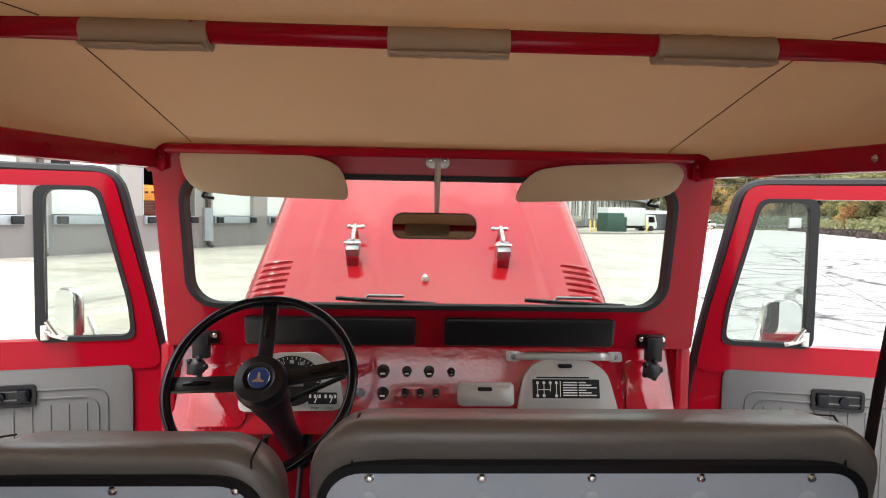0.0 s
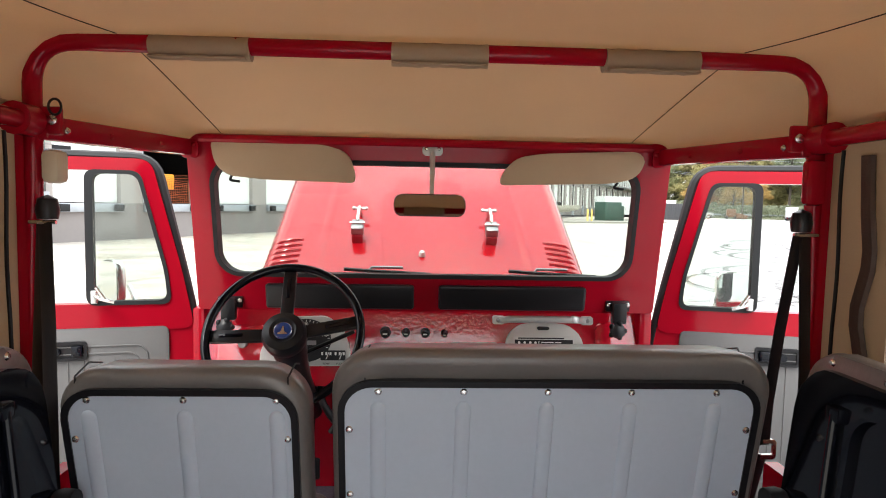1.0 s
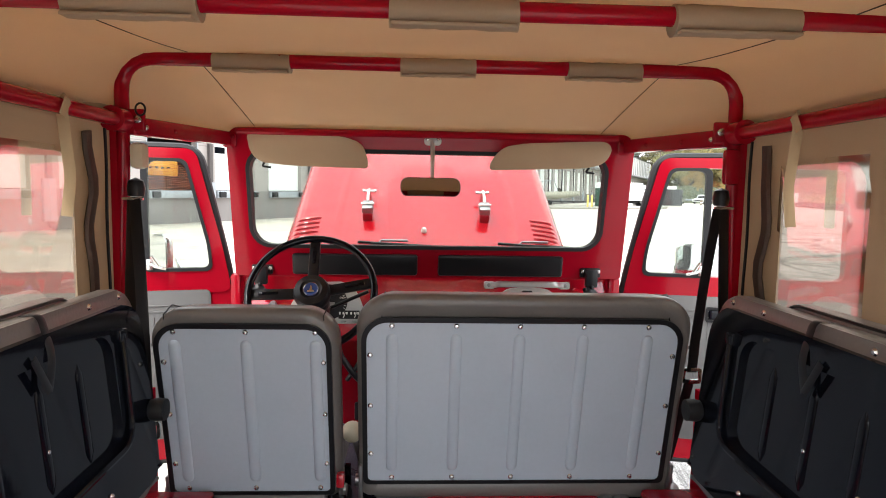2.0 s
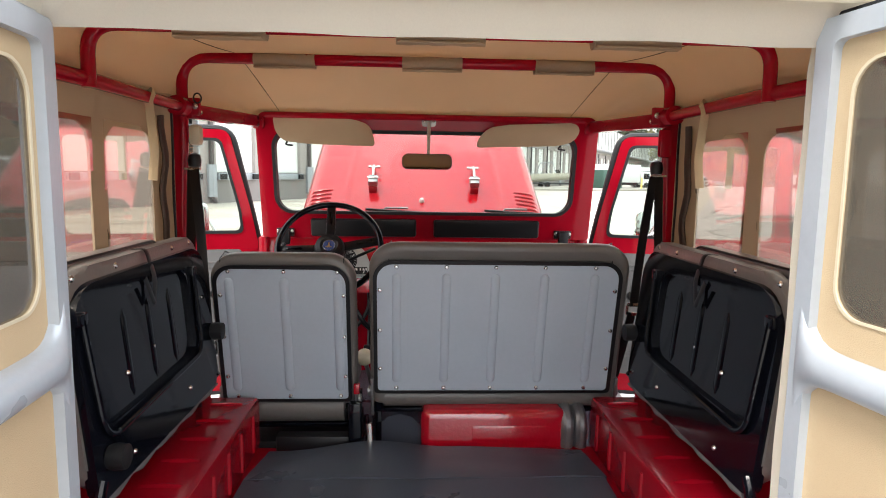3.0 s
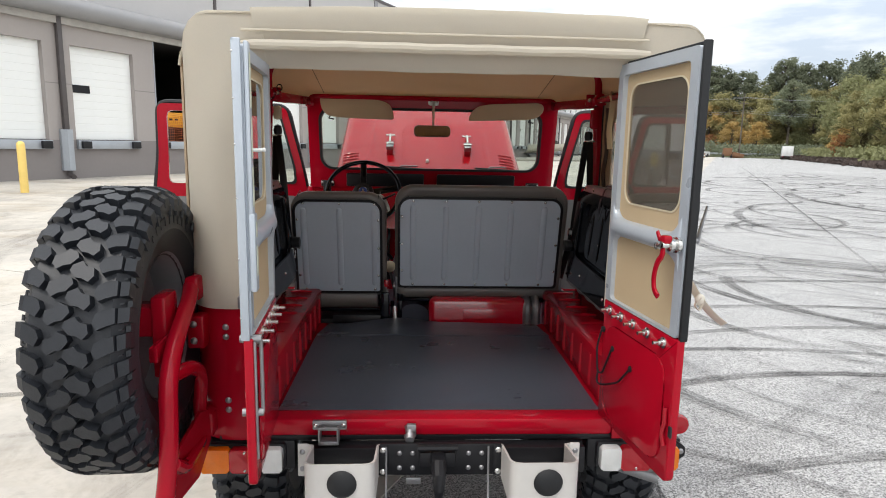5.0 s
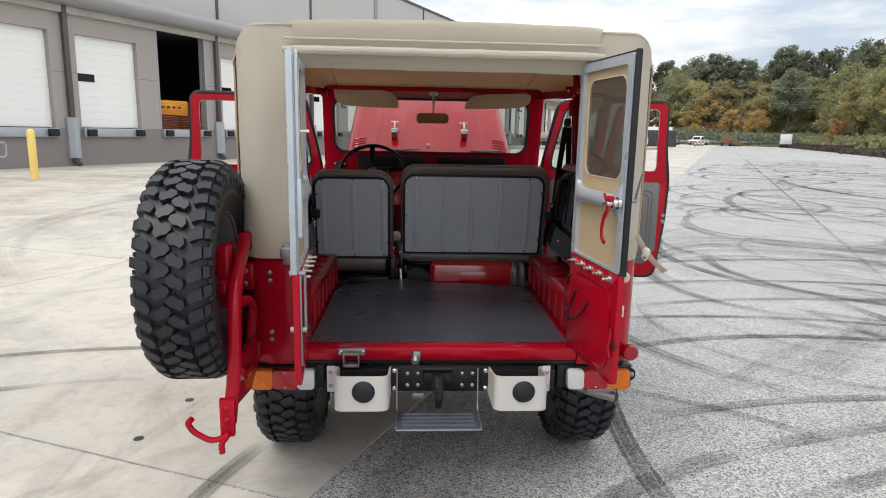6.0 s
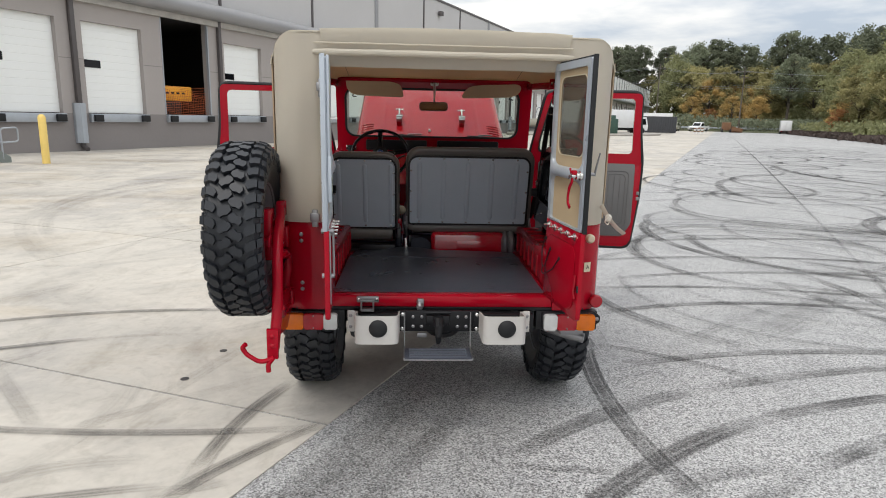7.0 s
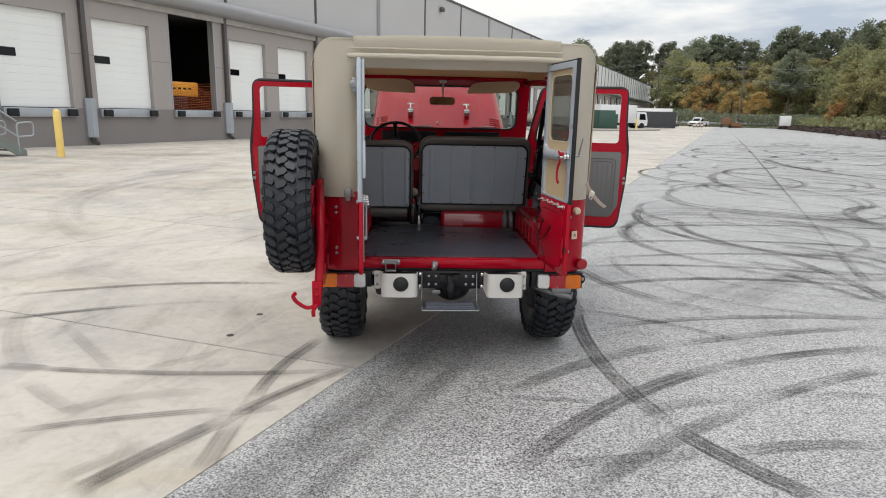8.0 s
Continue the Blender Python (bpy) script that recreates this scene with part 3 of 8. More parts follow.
LAST = 52
bm = B()
box(bm, -44, 203, WALL - 0.35, WALL + 0.02, -0.25, SILL - 0.02, m=LOT)
part("plinth", bm, WALL_DARK, wh)
bm = B()
box(bm, DOOR, PITCH, -0.35, 0, SILL - 0.02, EAVE)
pier = part("pier_wall", bm, WALL_GREY, wh)
bm = B()
box(bm, 0, DOOR, -0.35, 0, HEAD, EAVE)
lintel = part("lintel_wall", bm, WALL_GREY, wh)
pier.matrix_basis = lintel.matrix_basis = at_lot(S0 - 15 * PITCH, WALL)
for k in range(-14, LAST):
    clone(pier, wh, at_lot(S0 + PITCH * k, WALL))
    if k != OPEN:
        clone(lintel, wh, at_lot(S0 + PITCH * k, WALL))
bm = B()
box(bm, -44, 203, WALL - 0.9, WALL - 0.3, EAVE, ROOF, m=LOT)
part("upper_wall", bm, WALL_UP, wh)
bm = B()
box(bm, -44, 203, WALL - 40, WALL - 0.25, ROOF, ROOF + 0.18, m=LOT)
part("roof_edge", bm, DARK_METAL, wh)
bm = B()
box(bm, -44, -43.6, WALL - 40, WALL - 0.9, 0, ROOF, m=LOT)
box(bm, 202.6, 203, WALL - 40, WALL - 0.9, 0, ROOF, m=LOT)
box(bm, -44, 203, WALL - 40, WALL - 39.6, 0, ROOF, m=LOT)
part("far_walls", bm, WALL_UP, wh)
# rounded fascia and the perforated strip below it
bm = B()
prof = [(WALL - 0.3, 5.62), (WALL + 0.10, 5.60), (WALL + 0.36, 5.62)] + [(WALL + 0.30 + 0.34 * math.cos(radians(a)), 5.94 + 0.34 * math.sin(radians(a))) for a in range(-60, 121, 20)] + [(WALL - 0.3, 6.42)]
slab(bm, prof, -44, 203, lambda u, v, w: (w, u, v))
part("fascia", bm, FASCIA, wh, m=LOT)
bm = B()
box(bm, -44, 203, WALL + 0.004, WALL + 0.16, EAVE - 0.10, 5.60, m=LOT)
part("eave_strip", bm, EAVE_GREY, wh)
# the far half is clad in white panels between dark ribs
FAR_HALF = 91.0
bm = B()
box(bm, FAR_HALF, 203, WALL - 0.32, WALL - 0.285, 6.42, ROOF - 0.02, m=LOT)
part("white_cladding", bm, DOCK_WHITE, wh)
SEAM = 7.3
seams = [(28.6 + SEAM * k, 0.20 if (k - 1) % 3 == 0 else 0.07) for k in range(-10, 9)] + [(FAR_HALF + 3.65 * k, 0.14) for k in range(31)]
for s, w in seams:
    bm = B()
    box(bm, s - w, s + w, WALL - 0.32, WALL - 0.24, 6.42, ROOF, m=LOT)
    part("wall_rib", bm, FASCIA if w > 0.19 else DARK_METAL, wh)
bm = B()
box(bm, DOOR + 0.02, PITCH - 0.02, -0.004, 0.004, 3.33, 3.36)
pj = part("panel_joint", bm, WALL_DARK, wh)
pj.matrix_basis = at_lot(S0 - 15 * PITCH, WALL)
for k in range(-14, LAST):
    clone(pj, wh, at_lot(S0 + PITCH * k, WALL))
# dock doors: slatted leaves, a small window, leveller plate with rubber bumpers
door_parts = {}


def dock_door(k):
    base = at_lot(S0 + PITCH * k, WALL)
    if not door_parts:
        bm = B()
        box(bm, 0, DOOR, -0.26, -0.20, SILL, HEAD)
        door_parts["leaf"] = part("dock_door", bm, DOCK_WHITE, None)
        bm = B()
        box(bm, 0.01, DOOR - 0.01, -0.205, -0.190, 0.006, 0.268, 0.005, 1)
        door_parts["slat"] = part("slat", bm, DOCK_WHITE, None)
        bm = B()
        slab(bm, rrect(0.10, 0.80, 3.08, 3.36, 0.03), -0.19, -0.165, lambda u, v, w: (u, w, v))
        door_parts["window"] = part("door_window", bm, BLACK_GLOSS, None)
        bm = B()
        box(bm, -0.02, DOOR + 0.02, 0.021, 0.16, 1.06, 1.37, 0.01)
        door_parts["leveller"] = part("dock_leveller", bm, GALV, None)
        bm = B()
        box(bm, 0.06, 0.42, 0.16, 0.28, 1.08, 1.34, 0.02)
        door_parts["bumper"] = part("dock_bumper", bm, RUBBER, None)
        for o in door_parts.values():
            o.parent = wh
            scene.collection.objects.unlink(o)
    lev = clone(door_parts["leveller"], wh, base)
    clone(door_parts["bumper"], lev, Matrix.Identity(4))
    clone(door_parts["bumper"], lev, Matrix.Translation((DOOR - 0.48, 0, 0)))
    if k == OPEN:
        return
    leaf = clone(door_parts["leaf"], wh, base)
    for j in range(12):
        clone(door_parts["slat"], leaf, Matrix.Translation((0, 0, SILL + 0.02 + j * 0.274)))
    clone(door_parts["window"], leaf, Matrix.Identity(4))


for k in range(-4, 22):
    dock_door(k)
for o in list(door_parts.values()):
    bpy.data.objects.remove(o)
bm = B()
for k in range(22, LAST):
    box(bm, S0 + PITCH * k, S0 + PITCH * k + DOOR, WALL - 0.25, WALL - 0.2, SILL, HEAD, m=LOT)
part("far_dock_doors", bm, DOCK_WHITE, wh)["kind"] = "stuff"
# the open bay; its unlit gloom is put into the near-black wall colour
s = S0 + PITCH * OPEN
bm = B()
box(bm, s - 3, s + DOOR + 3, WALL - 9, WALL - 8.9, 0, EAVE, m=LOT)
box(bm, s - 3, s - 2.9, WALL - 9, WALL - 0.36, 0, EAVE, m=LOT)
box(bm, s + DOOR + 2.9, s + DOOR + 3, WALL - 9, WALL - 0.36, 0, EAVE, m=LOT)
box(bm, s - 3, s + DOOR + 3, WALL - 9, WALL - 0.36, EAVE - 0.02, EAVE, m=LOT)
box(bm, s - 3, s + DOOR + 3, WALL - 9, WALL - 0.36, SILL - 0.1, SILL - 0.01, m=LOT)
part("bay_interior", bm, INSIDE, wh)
bm = B()
box(bm, s + DOOR - 0.04, s + DOOR + 0.03, WALL - 0.10, WALL + 0.02, SILL, EAVE - 0.05, m=LOT)
part("bay_frame", bm, GALV, wh)
bm = B()
box(bm, s - 0.03, s + 0.02, WALL - 0.10, WALL + 0.02, SILL, EAVE - 0.05, m=LOT)
part("bay_frame", bm, GALV, wh)
AMBER_PAINT = mat("orange-yellow machine paint", (0.80, 0.36, 0.02), 0.4, var=0.1, scale=3, fine=20)
NET_ORANGE = mat("orange safety net", (0.50, 0.13, 0.05), 0.7, var=0.1)
lift = thing("dock_machine", lot(s + 0.7, WALL - 0.9, SILL), "yellow dock machine behind orange safety netting", "machine")
bm = B()
box(bm, s + 0.08, s + 2.0, WALL - 1.3, WALL - 0.5, 1.98, 2.62, 0.05, m=LOT)
panel = part("hood", bm, AMBER_PAINT, lift)
bm = B()
box(bm, s + 0.02, s + 1.4, WALL - 1.4, WALL - 0.55, SILL - 0.01, 1.98, 0.05, m=LOT)
part("base", bm, BLACK, lift)
for j in range(4):
    bm = B()
    box(bm, s + 0.50 + j * 0.3, s + 0.66 + j * 0.3, WALL - 0.50, WALL - 0.485, 2.28, 2.36, m=LOT)
    part("mark", bm, BLACK, lift)
net = thing("safety_net", lot(s + 1.3, WALL - 0.3, SILL), "orange mesh safety net hung across the open bay", "net")
bm = B()
for j in range(26):
    ss = s + 0.03 + j * 0.1
    tube(bm, [(ss, WALL - 0.3, SILL), (ss + 0.02, WALL - 0.28, 2.0), (ss, WALL - 0.3, 2.35 + 0.14 * math.sin(j * 0.5))], 0.007, 4)
for j in range(13):
    z = SILL + 0.02 + j * 0.095
    tube(bm, [(s + 0.02 + DOOR * q / 8, WALL - 0.29, z + 0.03 * math.sin(q * 1.1 + j)) for q in range(9)], 0.007, 4)
part("mesh", bm, NET_ORANGE, net, m=LOT)["kind"] = "stuff"
# downpipes with steel guards
for j in range(-4, 20):
    s = 13.42 + 7.30 * j
    base = at_lot(s, WALL)
    bm = B()
    box(bm, s - 0.09, s + 0.09, WALL + 0.02, WALL + 0.18, 1.7, 5.6, 0.02, m=LOT)
    dpipe = part("downpipe", bm, DARK_METAL, wh, "dark square downpipe with steel guard")
    bm = B()
    slab(bm, [(s - 0.22, WALL + 0.021), (s - 0.22, WALL + 0.14), (s - 0.10, WALL + 0.30), (s + 0.10, WALL + 0.30), (s + 0.22, WALL + 0.14), (s + 0.22, WALL + 0.021)], 0.30, 1.75, lambda u, v, w: (u, v, w))
    part("pipe_guard", bm, GALV, dpipe, m=LOT)
    bm = B()
    tube(bm, fillet([(s, WALL + 0.12, 0.32), (s, WALL + 0.12, 0.16), (s, WALL + 0.34, 0.06)], 0.08), 0.09, 10)
    part("outlet", bm, DARK_METAL, dpipe, m=LOT)
# wall lamp high on the wall
bm = B()
box(bm, 45.8, 46.3, WALL - 0.24, WALL + 0.05, 9.6, 9.95, 0.04, m=LOT)
part("wall_lamp", bm, DARK_METAL, wh)

# bollards
boll = thing("bollard", Vector((-10.45, 15.35, 0)), "round-topped yellow steel bollard on the apron", "bollard", "yellow bollards")
bm = B()
lathe(bm, [(0, -0.1), (0.10, -0.1), (0.10, 1.26), (0.085, 1.32), (0.045, 1.355), (0, 1.365)], Matrix.Identity(4), 24)
part("post", bm, YELLOW, boll, local=True)
for p in ((24.5, 65.5), (17.6, 62.6), (18.4, 63.9), (20.3, 66.8), (20.9, 67.8)):
    copy_thing(boll, Matrix.Translation((*p, 0)))

# dock stairs with tube railings
stairs = thing("dock_stairs", lot(8.4, -17.4), "grey steel dock stairs with tube railings", "stairs")
STAIR = mat("grey stair paint", (0.22, 0.25, 0.24), 0.5, 0.3, var=0.1, scale=3, fine=20)
for k in range(7):
    bm = B()
    box(bm, 8.2 - 0.28 * (k + 1), 8.2 - 0.28 * k, -18.6, -17.3, 0.19 * k + 0.14, 0.19 * k + 0.18, 0.005, m=LOT @ Matrix.Translation((0.42, 0, 0)))
    part("tread", bm, STAIR, stairs)
for d in (-18.6, -17.3):
    bm = B()
    slab(bm, [(8.25, 0.0), (8.25, 0.16), (6.2, 1.50), (6.2, 1.20), (8.0, 0.0)], d - 0.02, d + 0.02, lambda u, v, w: (u, w, v))
    part("stringer", bm, STAIR, stairs, m=LOT @ Matrix.Translation((0.42, 0, 0)))
    bm = B()
    tube(bm, fillet([(8.05, d, 0.1), (8.05, d, 0.95), (8.52, d, 0.98), (8.52, d, 0.58), (8.08, d, 0.56)], 0.10), 0.024, 8)
    tube(bm, [(8.05, d, 1.0), (6.2, d, 2.30), (3.5, d, 2.30)], 0.024, 8)
    tube(bm, [(8.05, d, 0.56), (6.2, d, 1.85), (3.5, d, 1.85)], 0.024, 8)
    for s, z0, z1 in ((7.0, 0.9, 1.72), (6.2, 1.4, 2.30), (5.0, 1.4, 2.30)):
        rod(bm, (s, d, z0), (s, d, z1), 0.022, 8)
    part("railing", bm, GALV, stairs, "galvanised tube railing", m=LOT @ Matrix.Translation((0.42, 0, 0)))
bm = B()
box(bm, 2.0, 6.25, -20.75, -17.3, 1.30, 1.42, 0.01, m=LOT @ Matrix.Translation((0.42, 0, 0)))
for s in (3.0, 5.9):
    box(bm, s, s + 0.1, -17.5, -17.4, 0, 1.3, m=LOT @ Matrix.Translation((0.42, 0, 0)))
part("landing", bm, STAIR, stairs)


# ---- distance: parked things, poles, woods ----
LEAF = {}
for nm, c in (("pine", (0.21, 0.235, 0.155)), ("green", (0.29, 0.30, 0.15)), ("olive", (0.36, 0.33, 0.155)), ("gold", (0.56, 0.40, 0.16)), ("rust", (0.52, 0.27, 0.12)), ("hedge", (0.10, 0.075, 0.065))):
    LEAF[nm] = mat(nm + " leaves", c, 0.7, var=0.35, scale=0.35, fine=4, coords="Object", translucent=0.45, per_object=0.30)
BARK = mat("grey-brown bark", (0.10, 0.08, 0.065), 0.9, var=0.25, scale=2, fine=20, bump=0.4, bump_scale=20)


def tree(name, kind, height, spread, crown_base, leaves, leaf_size, label, seed, clumps):
    """A tapered trunk with limbs, and a crown of many small leaf sprays gathered in uneven clumps."""
    r = random.Random(seed)
    t = thing(name, (0, 0, 0), label, "tree", "trees behind the lot")
    bm = B()
    lean = Vector((r.uniform(-0.4, 0.4), r.uniform(-0.4, 0.4), 0))
    trunk = [Vector((0, 0, -0.2)) + lean * (k / 6) ** 2 + Vector((0, 0, height * 0.92 * k / 6)) for k in range(7)]
    tube(bm, trunk, [0.021 * height * (1 - 0.14 * k) for k in range(7)], 8)
    centres = []
    for k in range(clumps):
        g = (k + r.random()) / clumps
        f = crown_base + (1 - crown_base) * g
        a = r.uniform(0, math.tau)
        wide = spread * math.sin(math.pi * (0.16 + 0.76 * g)) ** 0.8 * r.uniform(0.15, 1.0) ** 0.6
        c = Vector((wide * math.cos(a), wide * math.sin(a), height * f * r.uniform(0.95, 1.02)))
        centres.append((c, spread * r.uniform(0.11, 0.24)))
        base = Vector((0, 0, max(height * 0.15, c.z - wide * 0.7))) + lean * min(1, f) ** 2
        tube(bm, [base, base.lerp(c, 0.5) + Vector((0, 0, 0.1 * wide)), c], [0.006 * height, 0.004 * height, 0.001 * height], 5)
    part("trunk", bm, BARK, t, local=True)
    vs, fs = [], []
    for k in range(leaves):
        c, rad = centres[r.randrange(len(centres))]
        d = Vector((r.gauss(0, 1), r.gauss(0, 1), r.gauss(0, 0.9)))
        p = c + d * rad * 0.54
        q = Euler((r.uniform(0, 6.3), r.uniform(0, 6.3), r.uniform(0, 6.3))).to_matrix()
        s = leaf_size * r.uniform(0.6, 1.4)
        i = len(vs)
        vs += [p + q @ Vector(v) * s for v in ((-0.5, -0.2, 0), (0.1, -0.45, 0.1), (0.55, 0.1, 0), (0.0, 0.5, -0.1))]
        fs += [(i, i + 1, i + 2), (i, i + 2, i + 3)]
    me = bpy.data.meshes.new("crown")
    me.from_pydata(vs, [], fs)
    me.materials.append(LEAF[kind])
    crown = new("crown", me)
    crown.parent = t
    return t


KINDS = [
    tree("pine_tree", "pine", 22, 4.0, 0.42, 13000, 0.30, "tall dark green pine tree", 1, 70),
    tree("pine_tree", "pine", 20, 4.6, 0.48, 13000, 0.30, "tall dark green pine tree", 2, 60),
    tree("oak_tree", "green", 17, 5.4, 0.12, 13000, 0.32, "broad green tree at the lot's edge", 3, 80),
    tree("oak_tree", "olive", 15, 4.8, 0.10, 13000, 0.30, "broad olive green autumn tree", 4, 74),
    tree("maple_tree", "gold", 13, 4.2, 0.12, 11000, 0.26, "golden autumn tree among green ones", 5, 52),
    tree("maple_tree", "rust", 9, 3.2, 0.15, 5600, 0.28, "small rust-coloured autumn tree", 6, 40),
]


def wood_place(az, dist):
    a = radians(az)
    return Vector((dist * math.sin(a), dist * math.cos(a), 0))


rnd = random.Random(11)
used = set()


def plant(kind, p, size):
    t = KINDS[kind]
    m = Matrix.Translation(p) @ Matrix.Rotation(rnd.uniform(0, 6.3), 4, "Z") @ Matrix.Diagonal((size * rnd.uniform(0.95, 1.2), size * rnd.uniform(0.95, 1.2), size, 1))
    if kind not in used:
        used.add(kind)
        t.matrix_basis = m
        return t
    return copy_thing(t, m)


for row, (dist, zs) in enumerate(((198, 0.99), (176, 0.87), (160, 0.61))):
    az = 14.0 if row == 0 else 22.4 + row
    while az < 62:
        k = rnd.choices(range(6), ((6, 5, 3, 2, 1.0, 0), (3, 3, 3, 4.5, 3.5, 0.3), (0.7, 0.7, 3.0, 5, 5.0, 1.2))[row])[0]
        far = dist * (1.0 - 0.004 * max(0, az - 24)) + rnd.uniform(-5, 5)
        size = zs * (1 + 0.002 * (az - 25)) * rnd.uniform(0.93, 1.07)
        if az < 22.4:  # these stand behind the end of the warehouse
            far, size = far + 42, size * 1.16
        plant(k, wood_place(az, far), size)
        az += rnd.uniform(0.75, 1.3) if row < 2 else rnd.uniform(1.2, 2.4)
# nearer trees and shrubs along the kerb on the far side
for k, x, y, s in ((4, 66, 92, 0.45), (3, 62, 83, 0.50), (5, 60, 84, 0.50), (3, 65, 86, 0.62), (2, 70, 96, 0.62), (3, 58, 73, 0.50), (2, 64, 78, 0.70), (4, 72, 92, 0.6), (3, 56, 66, 0.55), (2, 62, 70, 0.75), (3, 74, 105, 0.55), (2, 80, 108, 0.62)):
    plant(k, Vector((x, y, 0)), s)


def shrub_row(name, kind, a, b, n, height, depth, seed, label):
    r = random.Random(seed)
    vs, fs = [], []
    for k in range(n):
        f = r.random()
        h = height * (0.65 + 0.45 * noise.noise(Vector((f * 9, seed, 0))) + 0.1)
        p = Vector(a).lerp(Vector(b), f) + Vector((r.gauss(0, depth), r.gauss(0, depth), max(0.02, h * r.random() ** 0.6)))
        q = Euler((r.uniform(0, 6.3), r.uniform(0, 6.3), r.uniform(0, 6.3))).to_matrix()
        s = r.uniform(0.2, 0.5)
        i = len(vs)
        vs += [p + q @ Vector(v) * s for v in ((-0.5, -0.2, 0), (0.1, -0.45, 0.1), (0.55, 0.1, 0), (0.0, 0.5, -0.1))]
        fs += [(i, i + 1, i + 2), (i, i + 2, i + 3)]
    me = bpy.data.meshes.new(name)
    me.from_pydata(vs, [], fs)
    me.materials.append(LEAF[kind])
    return tagged(new(name, me), label, "hedge", kind="stuff")


shrub_row("hedge", "hedge", (63, 100, 0), (36, 36, 0), 9000, 0.75, 0.6, 3, "low dark hedge along the far kerb")
shrub_row("shrubs", "green", (68, 98, 0), (50, 52, 0), 9000, 2.4, 2.0, 4, "rough green and yellow shrubs behind the hedge")
shrub_row("undergrowth", "pine", (52, 128, 0), (120, 96, 0), 14000, 3.4, 3.0, 5, "dark undergrowth at the foot of the woods")
VERGE = mat("rough grass", (0.07, 0.08, 0.03), 0.9, var=0.3, scale=0.3, fine=4, bump=0.4, bump_scale=10)
bm = B()
slab(bm, [(64, 101), (37, 36), (30, 10), (400, -60), (400, 400), (-60, 400), (20, 140), (40, 126)], -0.2, 0.10, lambda u, v, w: (u, v, w))
structure("verge", bm, VERGE, "rough grass verge behind the kerb", "verge")

# utility poles and lines
WOOD_POLE = mat("weathered pole wood", (0.13, 0.11, 0.09), 0.9, var=0.2, scale=3, fine=20)
pole_tops = []
for x, y, h in ((52, 131, 13.5), (63, 117, 12.0), (96, 106, 12.0), (20, 160, 13)):
    pl = thing("utility_pole", (x, y, 0), "weathered wooden utility pole with crossarm", "utility pole", "utility poles")
    bm = B()
    rod(bm, (x, y, -0.2), (x, y, h), 0.15, 10, 0.10)
    part("pole", bm, WOOD_POLE, pl)
    bm = B()
    box(bm, x - 1.2, x + 1.2, y - 0.05, y + 0.05, h - 0.9, h - 0.75)
    box(bm, x - 0.9, x + 0.9, y - 0.05, y + 0.05, h - 1.9, h - 1.78)
    part("crossarm", bm, WOOD_POLE, pl)
    pole_tops.append((x, y, h))
order = sorted(pole_tops)
for (xa, ya, ha), (xb, yb, hb) in zip(order, order[1:]):
    for dx, dz in ((-1.1, -0.7), (1.1, -0.7), (0.0, -3.2), (0.1, -3.6)):
        bm = B()
        tube(bm, [(xa + dx + (xb - xa) * f, ya + (yb - ya) * f, ha + (hb - ha) * f + dz - 3.2 * f * (1 - f)) for f in (k / 12 for k in range(13))], 0.012, 4)
        tagged(part("power_line", bm, GALV), "thin black overhead line between poles", "cable", "overhead lines")

# parked vehicles and yard things
WHITE_PAINT = mat("white vehicle paint", (0.70, 0.71, 0.72), 0.3, var=0.05, scale=2, fine=10, coat=0.4)
OLIVE_PAINT = mat("olive vehicle paint", (0.20, 0.20, 0.14), 0.35, var=0.06, scale=2, fine=10, coat=0.4)
TEAL = mat("dark green cabinet paint", (0.035, 0.085, 0.065), 0.5, var=0.12, scale=2, fine=15)
SLATE = mat("dark slate paint", (0.045, 0.048, 0.055), 0.6, var=0.15, scale=1, fine=8)
BROWNISH = mat("rusty brown machine paint", (0.20, 0.10, 0.05), 0.7, var=0.25, scale=2, fine=12)
HULL = mat("pale boat hull", (0.55, 0.53, 0.45), 0.35, var=0.08, scale=2, fine=10)


def local_wheels(parent, spots, r, w):
    for x, y in spots:
        bm = B()
        lathe(bm, [(0, -w / 2), (r * 0.9, -w / 2), (r, -w * 0.3), (r, w * 0.3), (r * 0.9, w / 2), (0, w / 2)], Matrix.Translation((x, y, r)) @ Matrix.Rotation(radians(90), 4, "Y"), 20)
        part("wheel", bm, RUBBER, parent, local=True)


